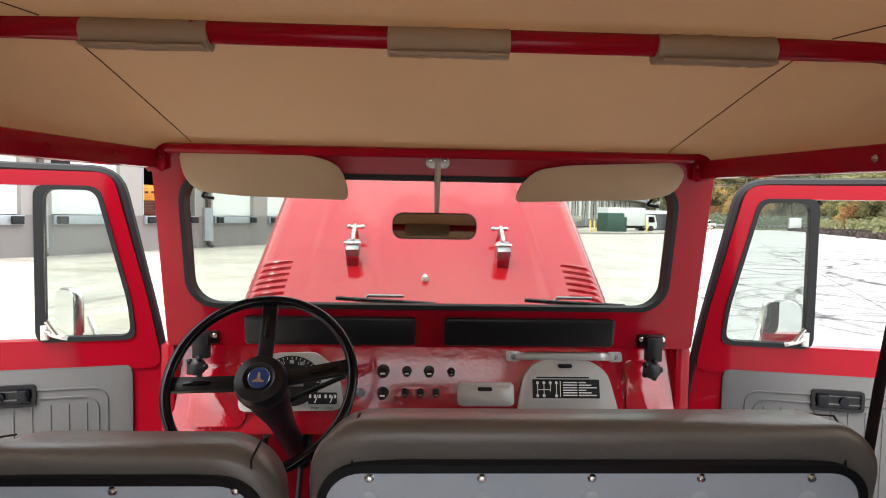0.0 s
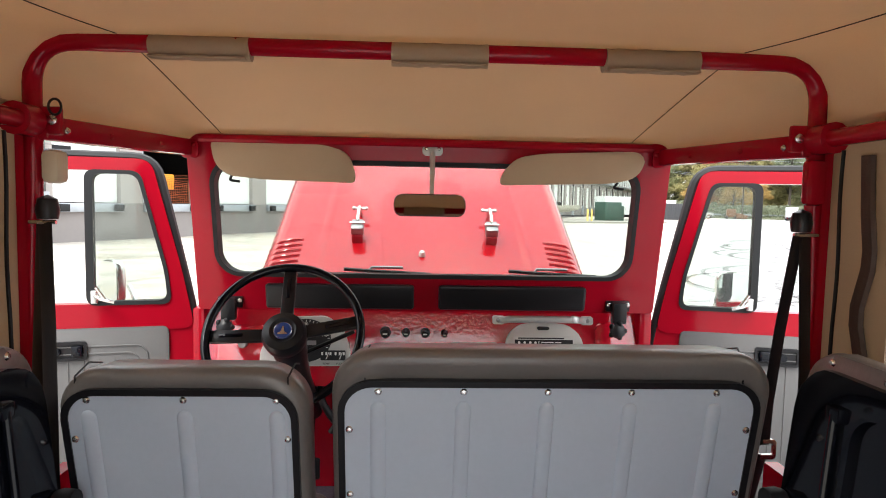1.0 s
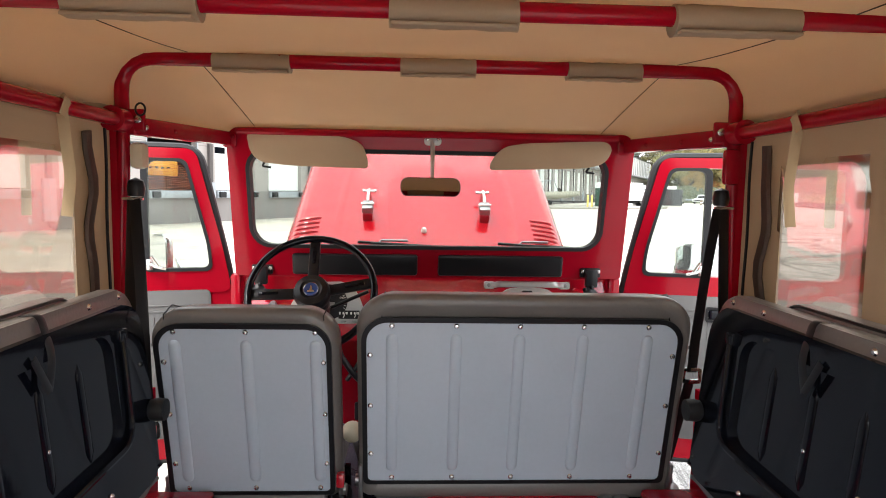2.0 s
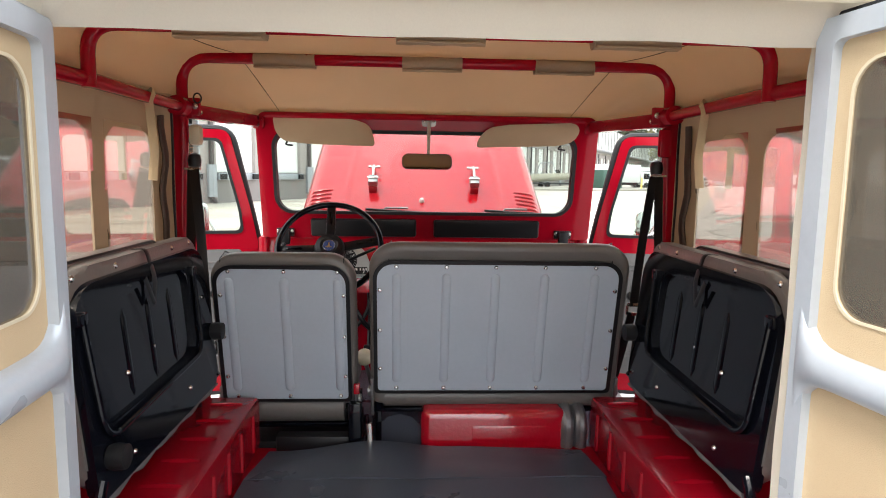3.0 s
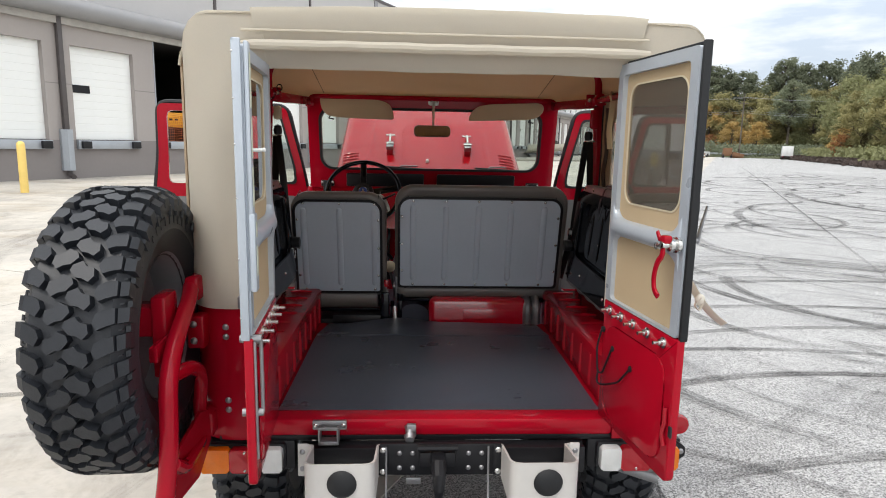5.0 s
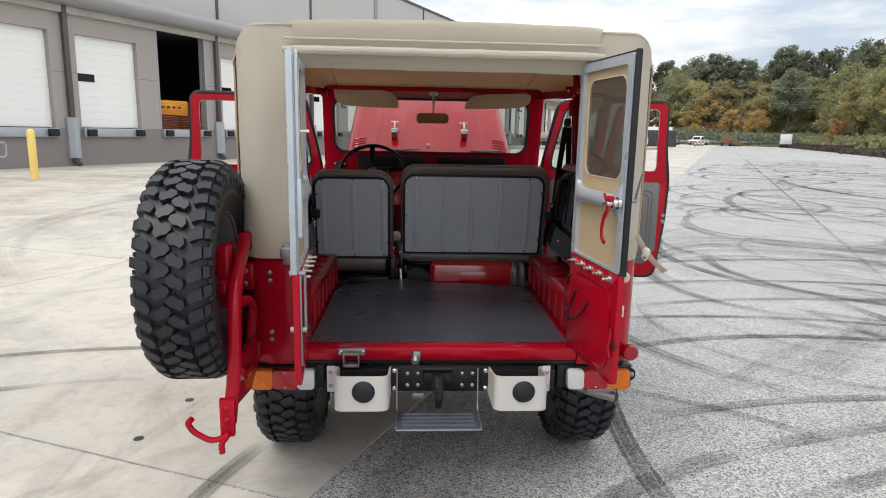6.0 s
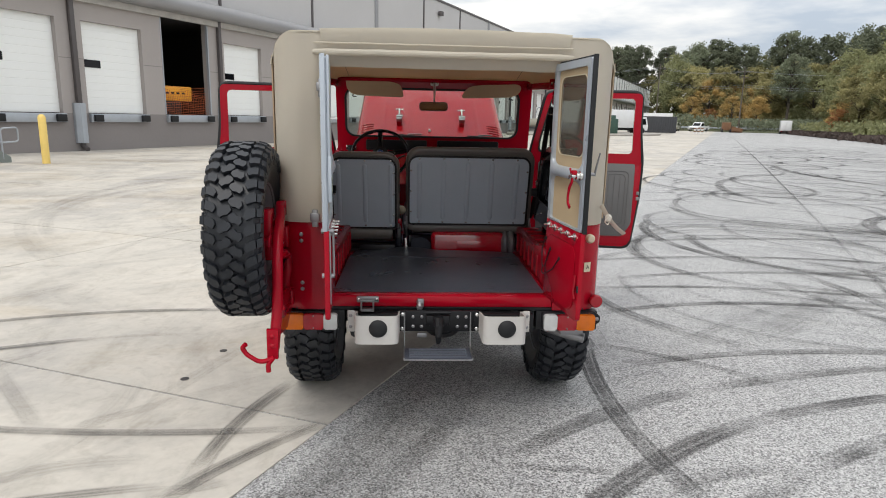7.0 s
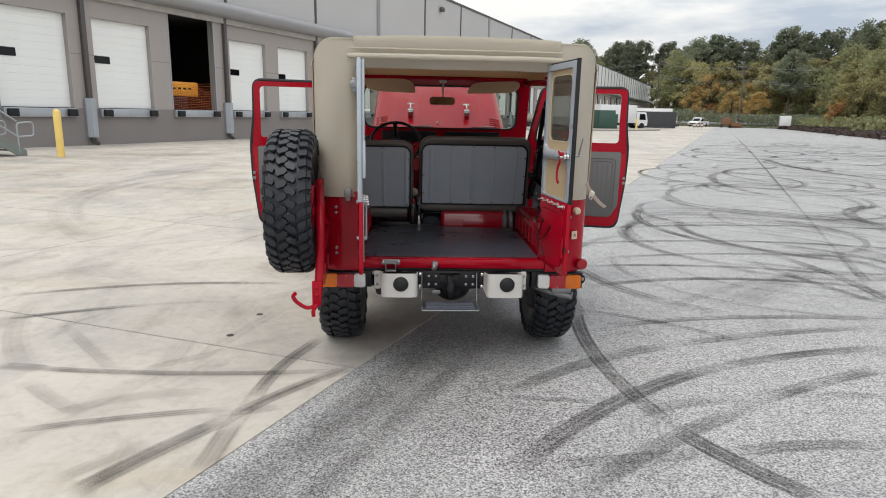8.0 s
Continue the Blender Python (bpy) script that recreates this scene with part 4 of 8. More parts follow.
def box_truck(p, turn, length, label, size=1.0):
    """A cab-over truck with a box body; it faces local +y."""
    t = thing("box_truck", Matrix.Translation(p) @ Matrix.Rotation(radians(turn), 4, "Z") @ Matrix.Scale(size, 4), label, "truck")
    bm = B()
    box(bm, -1.05, 1.05, -length, 0, 0.75, 2.85, 0.03)
    part("cargo_box", bm, WHITE_PAINT, t, local=True)
    bm = B()
    slab(bm, round_poly([(0.15, 0.45), (1.75, 0.45), (1.78, 1.05), (1.50, 2.05), (0.15, 2.10)], 0.12), -0.95, 0.95, lambda u, v, w: (w, u, v))
    cab = part("cab", bm, WHITE_PAINT, t, local=True)
    for s in (-1, 1):
        bm = B()
        slab(bm, [(0.55, 1.15), (1.50, 1.15), (1.34, 1.85), (0.55, 1.85)], -0.01, 0.01, lambda u, v, w: (s * 0.955 + w, u, v))
        part("side_window", bm, BLACK_GLOSS, cab, local=True)
    bm = B()
    slab(bm, [(-0.82, 0.0), (0.82, 0.0), (0.75, 0.80), (-0.75, 0.80)], -0.012, 0.012, lambda u, v, w: (u, 1.775 - v * 0.28 + w, 1.12 + v))
    part("windscreen", bm, BLACK_GLOSS, cab, local=True)
    bm = B()
    box(bm, -0.40, 0.40, -length, 1.5, 0.45, 0.75, 0.02)
    part("chassis", bm, BLACK, t, local=True)
    bm = B()
    box(bm, -1.0, 1.0, -length - 0.08, -length - 0.005, 0.45, 0.70, 0.02)
    part("tail_bar", bm, BLACK, t, local=True)
    for s in (-1, 1):
        bm = B()
        box(bm, s * 0.52 - 0.47, s * 0.52 + 0.47, -length - 0.025, -length + 0.01, 0.82, 2.70, 0.01)
        part("rear_leaf", bm, WHITE_PAINT, t, local=True)
        bm = B()
        box(bm, s * 0.85 - 0.10, s * 0.85 + 0.10, -length - 0.11, -length - 0.075, 0.50, 0.64, 0.01)
        part("tail_light", bm, RED_DARK, t, local=True)
    local_wheels(t, ((-0.85, 0.95), (0.85, 0.95), (-0.85, -length * 0.72), (0.85, -length * 0.72)), 0.40, 0.28)
    return t


def passenger_car(name, p, turn, paint, label, pickup=False):
    t = thing(name, Matrix.Translation(p) @ Matrix.Rotation(radians(turn), 4, "Z"), label, "car")
    bm = B()
    slab(bm, round_poly([(-2.3, 0.35), (2.2, 0.35), (2.25, 0.75), (1.0, 0.98), (-2.3, 1.0)], 0.15), -0.9, 0.9, lambda u, v, w: (w, u, v), bev=0.05)
    part("body", bm, paint, t, local=True)
    bm = B()
    roof = [(-0.6, 0.95), (1.0, 0.95), (0.35, 1.60), (-0.45, 1.62)] if pickup else [(-2.1, 0.95), (1.0, 0.95), (0.25, 1.52), (-1.6, 1.52)]
    slab(bm, round_poly(roof, 0.10), -0.74, 0.74, lambda u, v, w: (w, u, v), bev=0.05)
    cabin = part("cabin", bm, paint, t, local=True)
    for s in (-1, 1):
        bm = B()
        slab(bm, [(roof[0][0] + 0.2, 1.0), (0.75, 1.0), (0.22, 1.46), (roof[3][0] + 0.1, 1.46)], -0.006, 0.006, lambda u, v, w: (s * 0.745 + w, u, v))
        part("side_glass", bm, BLACK_GLOSS, cabin, local=True)
    for ya, za, yb, zb in ((0.96, 1.0, roof[2][0] + 0.07, 1.50), (roof[0][0] + 0.02, 1.02, roof[3][0] - 0.02, 1.48)):
        bm = B()
        slab(bm, [(-0.64, 0.0), (0.64, 0.0), (0.58, 1.0), (-0.58, 1.0)], -0.012, 0.012, lambda u, v, w: (u, ya + (yb - ya) * v + w + (0.015 if ya > 0 else -0.015), za + (zb - za) * v))
        part("windscreen", bm, BLACK_GLOSS, cabin, local=True)
    bm = B()
    box(bm, -0.48, 0.48, 2.205, 2.262, 0.50, 0.68, 0.01)
    part("grille", bm, BLACK, t, local=True)
    for s in (-1, 1):
        bm = B()
        box(bm, s * 0.66 - 0.12, s * 0.66 + 0.12, 2.200, 2.255, 0.55, 0.70, 0.02)
        part("headlight", bm, CHROME, t, local=True)
    local_wheels(t, ((-0.8, 1.4), (0.8, 1.4), (-0.8, -1.4), (0.8, -1.4)), 0.34, 0.22)
    return t


box_truck((60.5, 97.5, 0), -28, 4.2, "white box truck parked at the far end, seen from behind", 0.75)
box_truck((26.6, 73.5, 0), -72, 5.2, "white cab-over box truck parked beside the building")
passenger_car("pickup_truck", (50.5, 107, 0), 130, WHITE_PAINT, "white pickup truck parked facing the lot", True)
passenger_car("estate_car", (66, 124, 0), 80, WHITE_PAINT, "white car parked on the far road")
passenger_car("parked_car", (45.5, 106, 0), 150, OLIVE_PAINT, "olive car half hidden behind the dark container")
# slatted dark container
cont = thing("storage_container", Matrix.Translation((32.5, 81.5, 0)) @ Matrix.Rotation(radians(-10), 4, "Z"), "dark slate storage container with ribbed sides", "container")
bm = B()
box(bm, -3.0, 3.0, 0, 2.4, 0.08, 2.25, 0.02)
part("body", bm, SLATE, cont, local=True)
for k in range(20):
    bm = B()
    box(bm, -2.95 + k * 0.3, -2.83 + k * 0.3, -0.04, 0.0, 0.15, 2.2, 0.008, 1)
    part("rib", bm, SLATE, cont, local=True)
# white trailer behind it
trailer = thing("semi_trailer", Matrix.Translation((38, 105, 0)) @ Matrix.Rotation(radians(-8), 4, "Z"), "long white semi trailer parked behind the container", "trailer")
bm = B()
box(bm, -5.5, 6.5, 0, 2.5, 1.0, 3.0, 0.03)
part("body", bm, WHITE_PAINT, trailer, local=True)
local_wheels(trailer, ((-6.5, 0.3), (-6.5, 2.2), (-5.3, 0.3), (-5.3, 2.2), (3.5, 0.3), (3.5, 2.2)), 0.5, 0.3)
# green transformer cabinet
tc_ob = thing("transformer_cabinet", Matrix.Translation((21.3, 67.2, 0)) @ Matrix.Rotation(radians(20), 4, "Z"), "dark green transformer cabinet on a concrete pad", "cabinet")
bm = B()
box(bm, -1.3, 0.9, -0.9, 0.9, 0.1, 2.15, 0.04)
part("body", bm, TEAL, tc_ob, local=True)
bm = B()
box(bm, 0.92, 1.35, -0.8, 0.8, 0.1, 1.75, 0.04)
box(bm, -1.28, 0.88, -0.94, -0.9, 0.25, 2.0, 0.02)
part("door", bm, TEAL, tc_ob, local=True)
bm = B()
box(bm, -1.6, 1.6, -1.2, 1.2, -0.1, 0.10, 0.02)
part("pad", bm, CONCRETE, tc_ob, local=True)
# boat on a trailer
boat = thing("boat", Matrix.Translation((16.2, 72.5, 0)) @ Matrix.Rotation(radians(-80), 4, "Z"), "pale motor boat with a tube tower, on a trailer", "boat")
bm = B()


def hull(s, t):
    y = -3.2 + 6.6 * s
    w = 1.15 * (1 - max(0, (s - 0.55) / 0.45) ** 2.2)
    a = (t - 0.5) * math.pi
    return (w * math.sin(a), y, 1.55 + 0.25 * s - (0.95 - 0.35 * s ** 3) * math.cos(a) ** 0.7 * (1 - 0.5 * max(0, s - 0.8)))


grid(bm, hull, 24, 14)
thicken(bm, 0.05)
part("hull", bm, HULL, boat, local=True)
bm = B()
for x in (-0.8, 0.8):
    tube(bm, fillet([(x, -1.6, 1.5), (x * 0.9, -1.2, 2.9), (x * 0.8, -0.2, 3.0), (x, 0.3, 1.6)], 0.2), 0.035, 8)
for y, z in ((-1.2, 2.85), (-0.7, 2.95), (-0.3, 2.95)):
    rod(bm, (-0.75, y, z), (0.75, y, z), 0.03, 8)
part("tower", bm, GALV, boat, local=True)
bm = B()
slab(bm, [(-0.7, 1.6), (0.7, 1.6), (0.55, 2.1), (-0.55, 2.1)], -0.02, 0.02, lambda u, v, w: (u, 0.9 - (v - 1.6) * 0.5 + w, v))
part("screen", bm, BLACK_GLOSS, boat, local=True)
bm = B()
for x in (-0.6, 0.6):
    box(bm, x - 0.06, x + 0.06, -3.0, 3.4, 0.45, 0.58)
box(bm, -1.0, 1.0, -1.0, -0.85, 0.40, 0.52)
box(bm, -0.06, 0.06, 3.3, 4.6, 0.45, 0.58)
part("trailer_frame", bm, SLATE, boat, local=True)
local_wheels(boat, ((-1.05, -0.9), (1.05, -0.9)), 0.34, 0.22)
# kerbed island by the cabinet
bm = B()
slab(bm, round_poly([(9.0, 57.5), (20.5, 60.6), (27.5, 66.5), (31.5, 76.0), (22.0, 74.0), (10.5, 68.0)], 1.2, 6), -0.1, 0.15, lambda u, v, w: (u, v, w))
structure("kerb_island", bm, mat("dusty concrete kerb", (0.30, 0.28, 0.25), 0.8, var=0.12, scale=0.4, fine=6), "low concrete kerb island", "kerb")
# striped barricades, yard machine, guard rail, small sign
for k in range(3):
    bt = thing("barricade", (38.9 + k * 0.75, 82.8 + k * 0.5, 0), "orange and white striped barricade board", "barricade", "barricades")
    for j in range(4):
        bm = B()
        slab(bm, [(-0.16, 0.02 + j * 0.2), (0.16, 0.07 + j * 0.2), (0.16, 0.265 + j * 0.2), (-0.16, 0.215 + j * 0.2)], -0.03, 0.03, lambda u, v, w: (38.9 + k * 0.75 + u, 82.8 + k * 0.5 + w, v))
        part("stripe", bm, BROWNISH if j % 2 else WHITE_PAINT, bt)
mach = thing("skid_loader", Matrix.Translation((53.5, 103, 0)) @ Matrix.Rotation(radians(-20), 4, "Z") @ Matrix.Scale(0.7, 4), "rusty brown yard machine with stacked timber", "machine")
bm = B()
box(bm, -1.0, 1.0, -0.8, 0.8, 0.5, 2.4, 0.1)
part("body", bm, BROWNISH, mach, local=True)
bm = B()
slab(bm, [(1.0, 0.6), (3.6, 0.35), (3.8, 0.9), (1.2, 1.5)], -0.6, 0.6, lambda u, v, w: (u, w, v))
part("arm", bm, BROWNISH, mach, local=True)
local_wheels(mach, ((-0.9, -0.8), (0.9, -0.8), (-0.9, 0.8), (0.9, 0.8)), 0.45, 0.3)
for k in range(5):
    bm = B()
    box(bm, 1.0 + k * 0.6, 1.5 + k * 0.6, 1.4, 3.2, 0.0, 0.5 + 0.12 * (k % 3), 0.02, m=mach.matrix_basis)
    tagged(part("timber_stack", bm, BROWNISH), "stack of brown timber beside the machine", "timber", "timber stacks")
rail = thing("guard_rail", (66, 122, 0), "grey guard rail along the far road", "guard rail")
bm = B()
box(bm, 52, 84, 117.9, 118.0, 0.45, 0.78, 0.02)
part("beam", bm, GALV, rail)
for k in range(13):
    bm = B()
    box(bm, 52.5 + k * 2.5, 52.65 + k * 2.5, 118.0, 118.12, -0.1, 0.8)
    part("post", bm, WOOD_POLE, rail)


# ---- the red off-road wagon ----
CX = 0.03
car = thing("off_road_wagon", (CX, 1.2, 0), "red vintage off-road wagon, khaki soft top, all doors open", "car")


def sx(side, v):
    return CX + side * v


def span(side, a, b):
    return sorted((sx(side, a), sx(side, b)))


def screw(parent, p, d, r=0.006, material=None, name="screw"):
    """A domed screw head at p, standing out along d."""
    bm = B()
    z = Vector(d).normalized()
    lathe(bm, [(r * 1.25, 0), (r * 1.2, 0.0015), (r, 0.0025), (r * 0.7, 0.005), (0, 0.006)], Matrix.Translation(p) @ z.to_track_quat("Z", "Y").to_matrix().to_4x4(), 10)
    return part(name, bm, material or CHROME, parent)


FLOOR, RAIL, SIDE = 0.645, 1.03, 0.765



def round_corner(x):
    """How far forward the rounded rear corner has drawn back, x out from the middle."""
    return 0.145 * (1 - math.sqrt(max(0.0, 1 - (max(0.0, x - 0.635) / 0.145) ** 2)))


# tub: floor, sides, rear corner panels, sill
bm = B()
box(bm, sx(-1, SIDE - 0.03), sx(1, SIDE - 0.03), 0.03, 1.09, FLOOR - 0.05, FLOOR)
part("load_floor", bm, RED_DARK, car)
for side in (-1, 1):
    bm = B()
    slab(bm, [(0.10, RAIL), (0.10, 0.60), (0.16, 0.60), (0.22, 0.69), (0.30, 0.755), (0.40, 0.79), (0.52, 0.80), (0.70, 0.80), (0.82, 0.785), (0.92, 0.74),
              (0.99, 0.66), (1.03, 0.56), (1.24, 0.56), (1.24, RAIL)], -0.015, 0.015, lambda u, v, w: (sx(side, SIDE - 0.015 + w), u, v))
    part("side_panel", bm, RED, car)
    bm = B()
    box(bm, *span(side, SIDE - 0.022, SIDE + 0.03), 0.12, 1.17, RAIL, RAIL + 0.022, 0.008)
    part("side_rail", bm, RED, car)
    bm = B()
    grid(bm, lambda s, t: (sx(side, 0.533 + 0.245 * s), -0.02 + round_corner(0.533 + 0.245 * s), 0.60 + 0.448 * t), 24, 4)
    thicken(bm, 0.022)
    corner = part("rear_corner_panel", bm, RED, car)
    for z in ((0.70, 0.73, 0.93, 0.96) if side < 0 else (0.72, 0.92)):
        screw(corner, (sx(side, 0.66 if side > 0 else 0.655), -0.021, z), (0, -1, 0), 0.008, STEEL, "bolt")
bm = B()
box(bm, sx(-1, 0.533), sx(1, 0.533), -0.02, 0.055, 0.612, 0.668, 0.01)
sill = part("rear_sill", bm, RED, car)
bm = B()
box(bm, sx(-1, 0.69), sx(1, 0.69), -0.012, 0.06, 0.594, 0.6115, 0.004)
part("sill_shadow_strip", bm, BLACK, sill)
# striker and knob on the sill
bm = B()
box(bm, -0.372, -0.268, -0.034, -0.021, 0.638, 0.668, 0.004)
box(bm, -0.352, -0.290, -0.060, -0.022, 0.600, 0.612, 0.003)
for x in (-0.352, -0.296):
    box(bm, x, x + 0.006, -0.060, -0.022, 0.606, 0.655, 0.002)
box(bm, -0.352, -0.290, -0.060, -0.054, 0.648, 0.658, 0.002)
striker = part("door_striker", bm, STEEL, car, "steel door striker box on the sill")
for x in (-0.363, -0.278):
    screw(striker, (x, -0.034, 0.653), (0, -1, 0), 0.006)
bm = B()
lathe(bm, [(0, -0.002), (0.016, 0), (0.013, 0.02), (0.010, 0.03), (0.018, 0.035), (0.014, 0.05), (0, 0.052)], Matrix.Translation((-0.075, -0.022, 0.642)) @ Matrix.Rotation(radians(115), 4, "X"), 12)
box(bm, -0.085, -0.055, -0.045, -0.03, 0.618, 0.66, 0.004)
part("sill_catch", bm, STEEL, car)

# wheel boxes with pressed ribs
for side in (-1, 1):
    xi = 0.535
    bm = B()
    box(bm, *span(side, xi, SIDE - 0.04), 0.047, 1.10, FLOOR, 0.815, 0.014)
    wb = part("wheel_box", bm, RED_DARK, car, "red steel wheel box with pressed ribs")
    for k in range(8):
        y = 0.13 + k * 0.125
        bm = B()
        tube(bm, [(sx(side, xi), y, FLOOR + 0.025), (sx(side, xi), y, 0.70), (sx(side, xi), y, 0.785)], [0.006, 0.009, 0.006], 8)
        part("rib", bm, RED_DARK, wb)
        bm = B()
        tube(bm, [(sx(side, xi + 0.035), y + 0.02, 0.814), (sx(side, xi + 0.08), y + 0.02, 0.815), (sx(side, xi + 0.13), y + 0.02, 0.814)], [0.005, 0.008, 0.005], 8)
        part("rib", bm, RED_DARK, wb)

# ---- soft top ----
TOP = 1.896
FRONT = 1.85


def roof_point(s, y, h, w):
    """The roof's skin: s from -1 (left eave) to 1; it falls to the windscreen header in front."""
    t = max(0.0, min(1.0, (y - 1.2) / (FRONT - 1.2)))
    low = 1.74 + 0.02 * t
    hh = h + (1.768 - h) * t ** 1.15
    a = abs(s)
    ww = w - 0.032 * max(0.0, 1 - y / 1.2) + (0.715 - w) * t
    if a < 0.76:
        x, z = ww * 0.86 * a / 0.76, hh + 0.014 * (1 - (a / 0.76) ** 2) * (1 - t)
    else:
        q = (a - 0.76) / 0.24
        x, z = ww * (0.86 + 0.14 * math.sin(q * math.pi / 2)), hh - (hh - low) * (1 - math.cos(q * math.pi / 2))
    for y0, y1 in ((-0.03, 0.54), (0.54, 1.2)):
        if y0 < y < y1 and a < 0.8:
            z -= 0.010 * math.sin(math.pi * (y - y0) / (y1 - y0)) * (1 - a)
    z += 0.003 * noise.noise(Vector((x * 4, y * 3, h * 7)))
    z -= (0.034 * max(0.0, min(1.0, (1.2 - y) / 0.66)) + 0.020 * max(0.0, min(1.0, (1.2 - y) / 0.66)) + 0.004 * max(0.0, (0.54 - y) / 0.6)) * max(0.0, min(1.0, (z - 1.70) / 0.12))
    y += round_corner(min(x, 0.775)) * max(0.0, 1 - (y + 0.035) / 0.35)
    return Vector((CX + math.copysign(x, s), y, z))


def roof_shell(name, material, h, w, y0, y1, d, label):
    bm = B()
    grid(bm, lambda s, t: roof_point(2 * s - 1, y0 + (y1 - y0) * t, h, w), 48, 48)
    thicken(bm, d)
    return part(name, bm, material, car, label, sharp=60)


roof_shell("canvas_top", CANVAS_OUT, TOP + 0.012, 0.822, -0.035, FRONT, 0.004, "khaki canvas soft top")
lining = roof_shell("lining", CANVAS_IN, TOP, 0.812, -0.020, FRONT, 0.004, "tan inner lining of the canvas top")
THREAD = mat("dark seam thread", (0.05, 0.03, 0.02), 0.8)
for side in (-1, 1):
    for ya, yb in ((0.02, 0.53), (0.56, 1.18), (1.21, 1.80)):
        bm = B()
        pts = []
        for k in range(17):
            y = ya + (yb - ya) * k / 16
            ww = 0.812 - 0.032 * max(0.0, 1 - y / 1.2) + (0.715 - 0.812) * max(0.0, (y - 1.2) / (FRONT - 1.2))
            x = 0.612 - 0.004 * math.sin(max(0.0, y - 1.2) * 2.6)
            pts.append(roof_point(side * x * 0.76 / (0.86 * ww), y, TOP, 0.812) - Vector((0, 0, 0.0045)))
        tube(bm, pts, 0.0012, 6)
        part("seam", bm, THREAD, lining, "dark stitched seam")
# canvas round the rear doors
for side in (-1, 1):
    bm = B()

    def corner_canvas(s, t, side=side):
        x0 = 0.517 if side < 0 else 0.500
        x = x0 + (0.783 - x0) * s
        top = TOP - 0.040 - 0.11 * max(0.0, (x - 0.66) / 0.123) ** 2.4
        z = RAIL - 0.012 + (top - RAIL + 0.012) * t
        return (sx(side, x), -0.032 + 0.045 * max(0.0, (0.575 - x) / 0.058) ** 1.5 * max(0.0, min(1.0, (1.77 - z) / 0.06)) + 0.006 * noise.noise(Vector((x * 9, z * 5, side * 3))) + 0.007 * noise.noise(Vector((x * 16 + z * 9, z * 3, side * 5))) * max(0.0, min(1.0, (1.36 - z) / 0.25)) + round_corner(x), z)
    grid(bm, corner_canvas, 16, 24)
    thicken(bm, 0.006)
    part("rear_corner_canvas", bm, CANVAS_OUT, car, "khaki canvas beside the rear door", sharp=60)
bm = B()
grid(bm, lambda s, t: (sx(-1, 0.520 + 0.03 * t) + s * (1.04 + 0.06 * t), -0.036 + 0.05 * (1 - t) ** 2, 1.713 + (TOP - 0.020 - 1.713 - 0.012 * (2 * s - 1) ** 2) * t + 0.004 * noise.noise(Vector((s * 6, t, 5)))), 30, 10)
thicken(bm, 0.006)
part("rear_header_canvas", bm, CANVAS_OUT, car, sharp=60)
bm = B()
tube(bm, [(sx(-1, 0.58) + 1.14 * k / 20, -0.044, 1.768 + 0.003 * noise.noise(Vector((k * 0.7, 0, 2)))) for k in range(21)], [0.009 if k in (0, 20) else 0.014 for k in range(21)], 10)
part("rolled_flap", bm, CANVAS_OUT, car, "rolled canvas flap over the rear doors")
bm = B()
tube(bm, [(sx(-1, 0.575) + 1.13 * k / 20, -0.043, 1.806 + 0.002 * noise.noise(Vector((k * 0.9, 3, 2)))) for k in range(21)], 0.0035, 6)
part("piping", bm, CANVAS_OUT, car)
# side curtains
for side in (-1, 1):
    def wall_at(u, v, w, side=side):
        return (sx(side, 0.782 + 0.026 * min(1.0, max(0.0, u / 1.2)) + w + 0.005 * noise.noise(Vector((u * 7, v * 4, side)))), u, v)
    bm = B()
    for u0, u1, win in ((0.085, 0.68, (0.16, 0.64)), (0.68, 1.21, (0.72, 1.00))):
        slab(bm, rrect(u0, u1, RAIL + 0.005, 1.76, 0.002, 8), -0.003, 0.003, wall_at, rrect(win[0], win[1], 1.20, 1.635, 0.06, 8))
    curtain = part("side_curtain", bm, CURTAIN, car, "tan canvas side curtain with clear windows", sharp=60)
    for win in ((0.16, 0.64), (0.72, 1.00)):
        bm = B()
        grid(bm, lambda s, t, win=win: (sx(side, 0.779 + 0.026 * (win[0] + (win[1] - win[0]) * s) / 1.2 + 0.004 * noise.noise(Vector((s * 2.2, t * 2.2, win[0] * 9 + side)))), win[0] - 0.012 + (win[1] - win[0] + 0.024) * s, 1.19 + 0.457 * t), 14, 14)
        pane = part("pane", bm, VINYL_CLEAR, curtain, "wrinkled clear vinyl window", sharp=80)
        pane.visible_shadow = False
    bm = B()
    pts = [(sx(side, 0.787 + 0.003 * math.sin(k * 1.3)), 1.045 + 0.010 * math.sin(k * 0.8 + side), 1.685 - 0.56 * k / 16) for k in range(17)]
    tube(bm, pts, 0.017, 8, flat=0.45, up=(0, 1, 0))
    part("zip_flap", bm, BROWN, curtain, "brown leather-edged zip flap")
    bm = B()
    tube(bm, [(sx(side, 0.790), 1.125 + 0.003 * math.sin(k), 1.70 - 0.60 * k / 12) for k in range(13)], 0.004, 6)
    part("piping", bm, BLACK, curtain)
    bm = B()
    tube(bm, fillet([(sx(side, 0.742), 0.86, 1.70), (sx(side, 0.735), 0.875, 1.742), (sx(side, 0.760), 0.89, 1.72), (sx(side, 0.752), 0.90, 1.58), (sx(side, 0.757), 0.89, 1.50)], 0.02), 0.012, 6, flat=0.12, up=(0, 1, 0))
    part("tie_strap", bm, CANVAS_DOOR, curtain, "cream webbing tie strap")

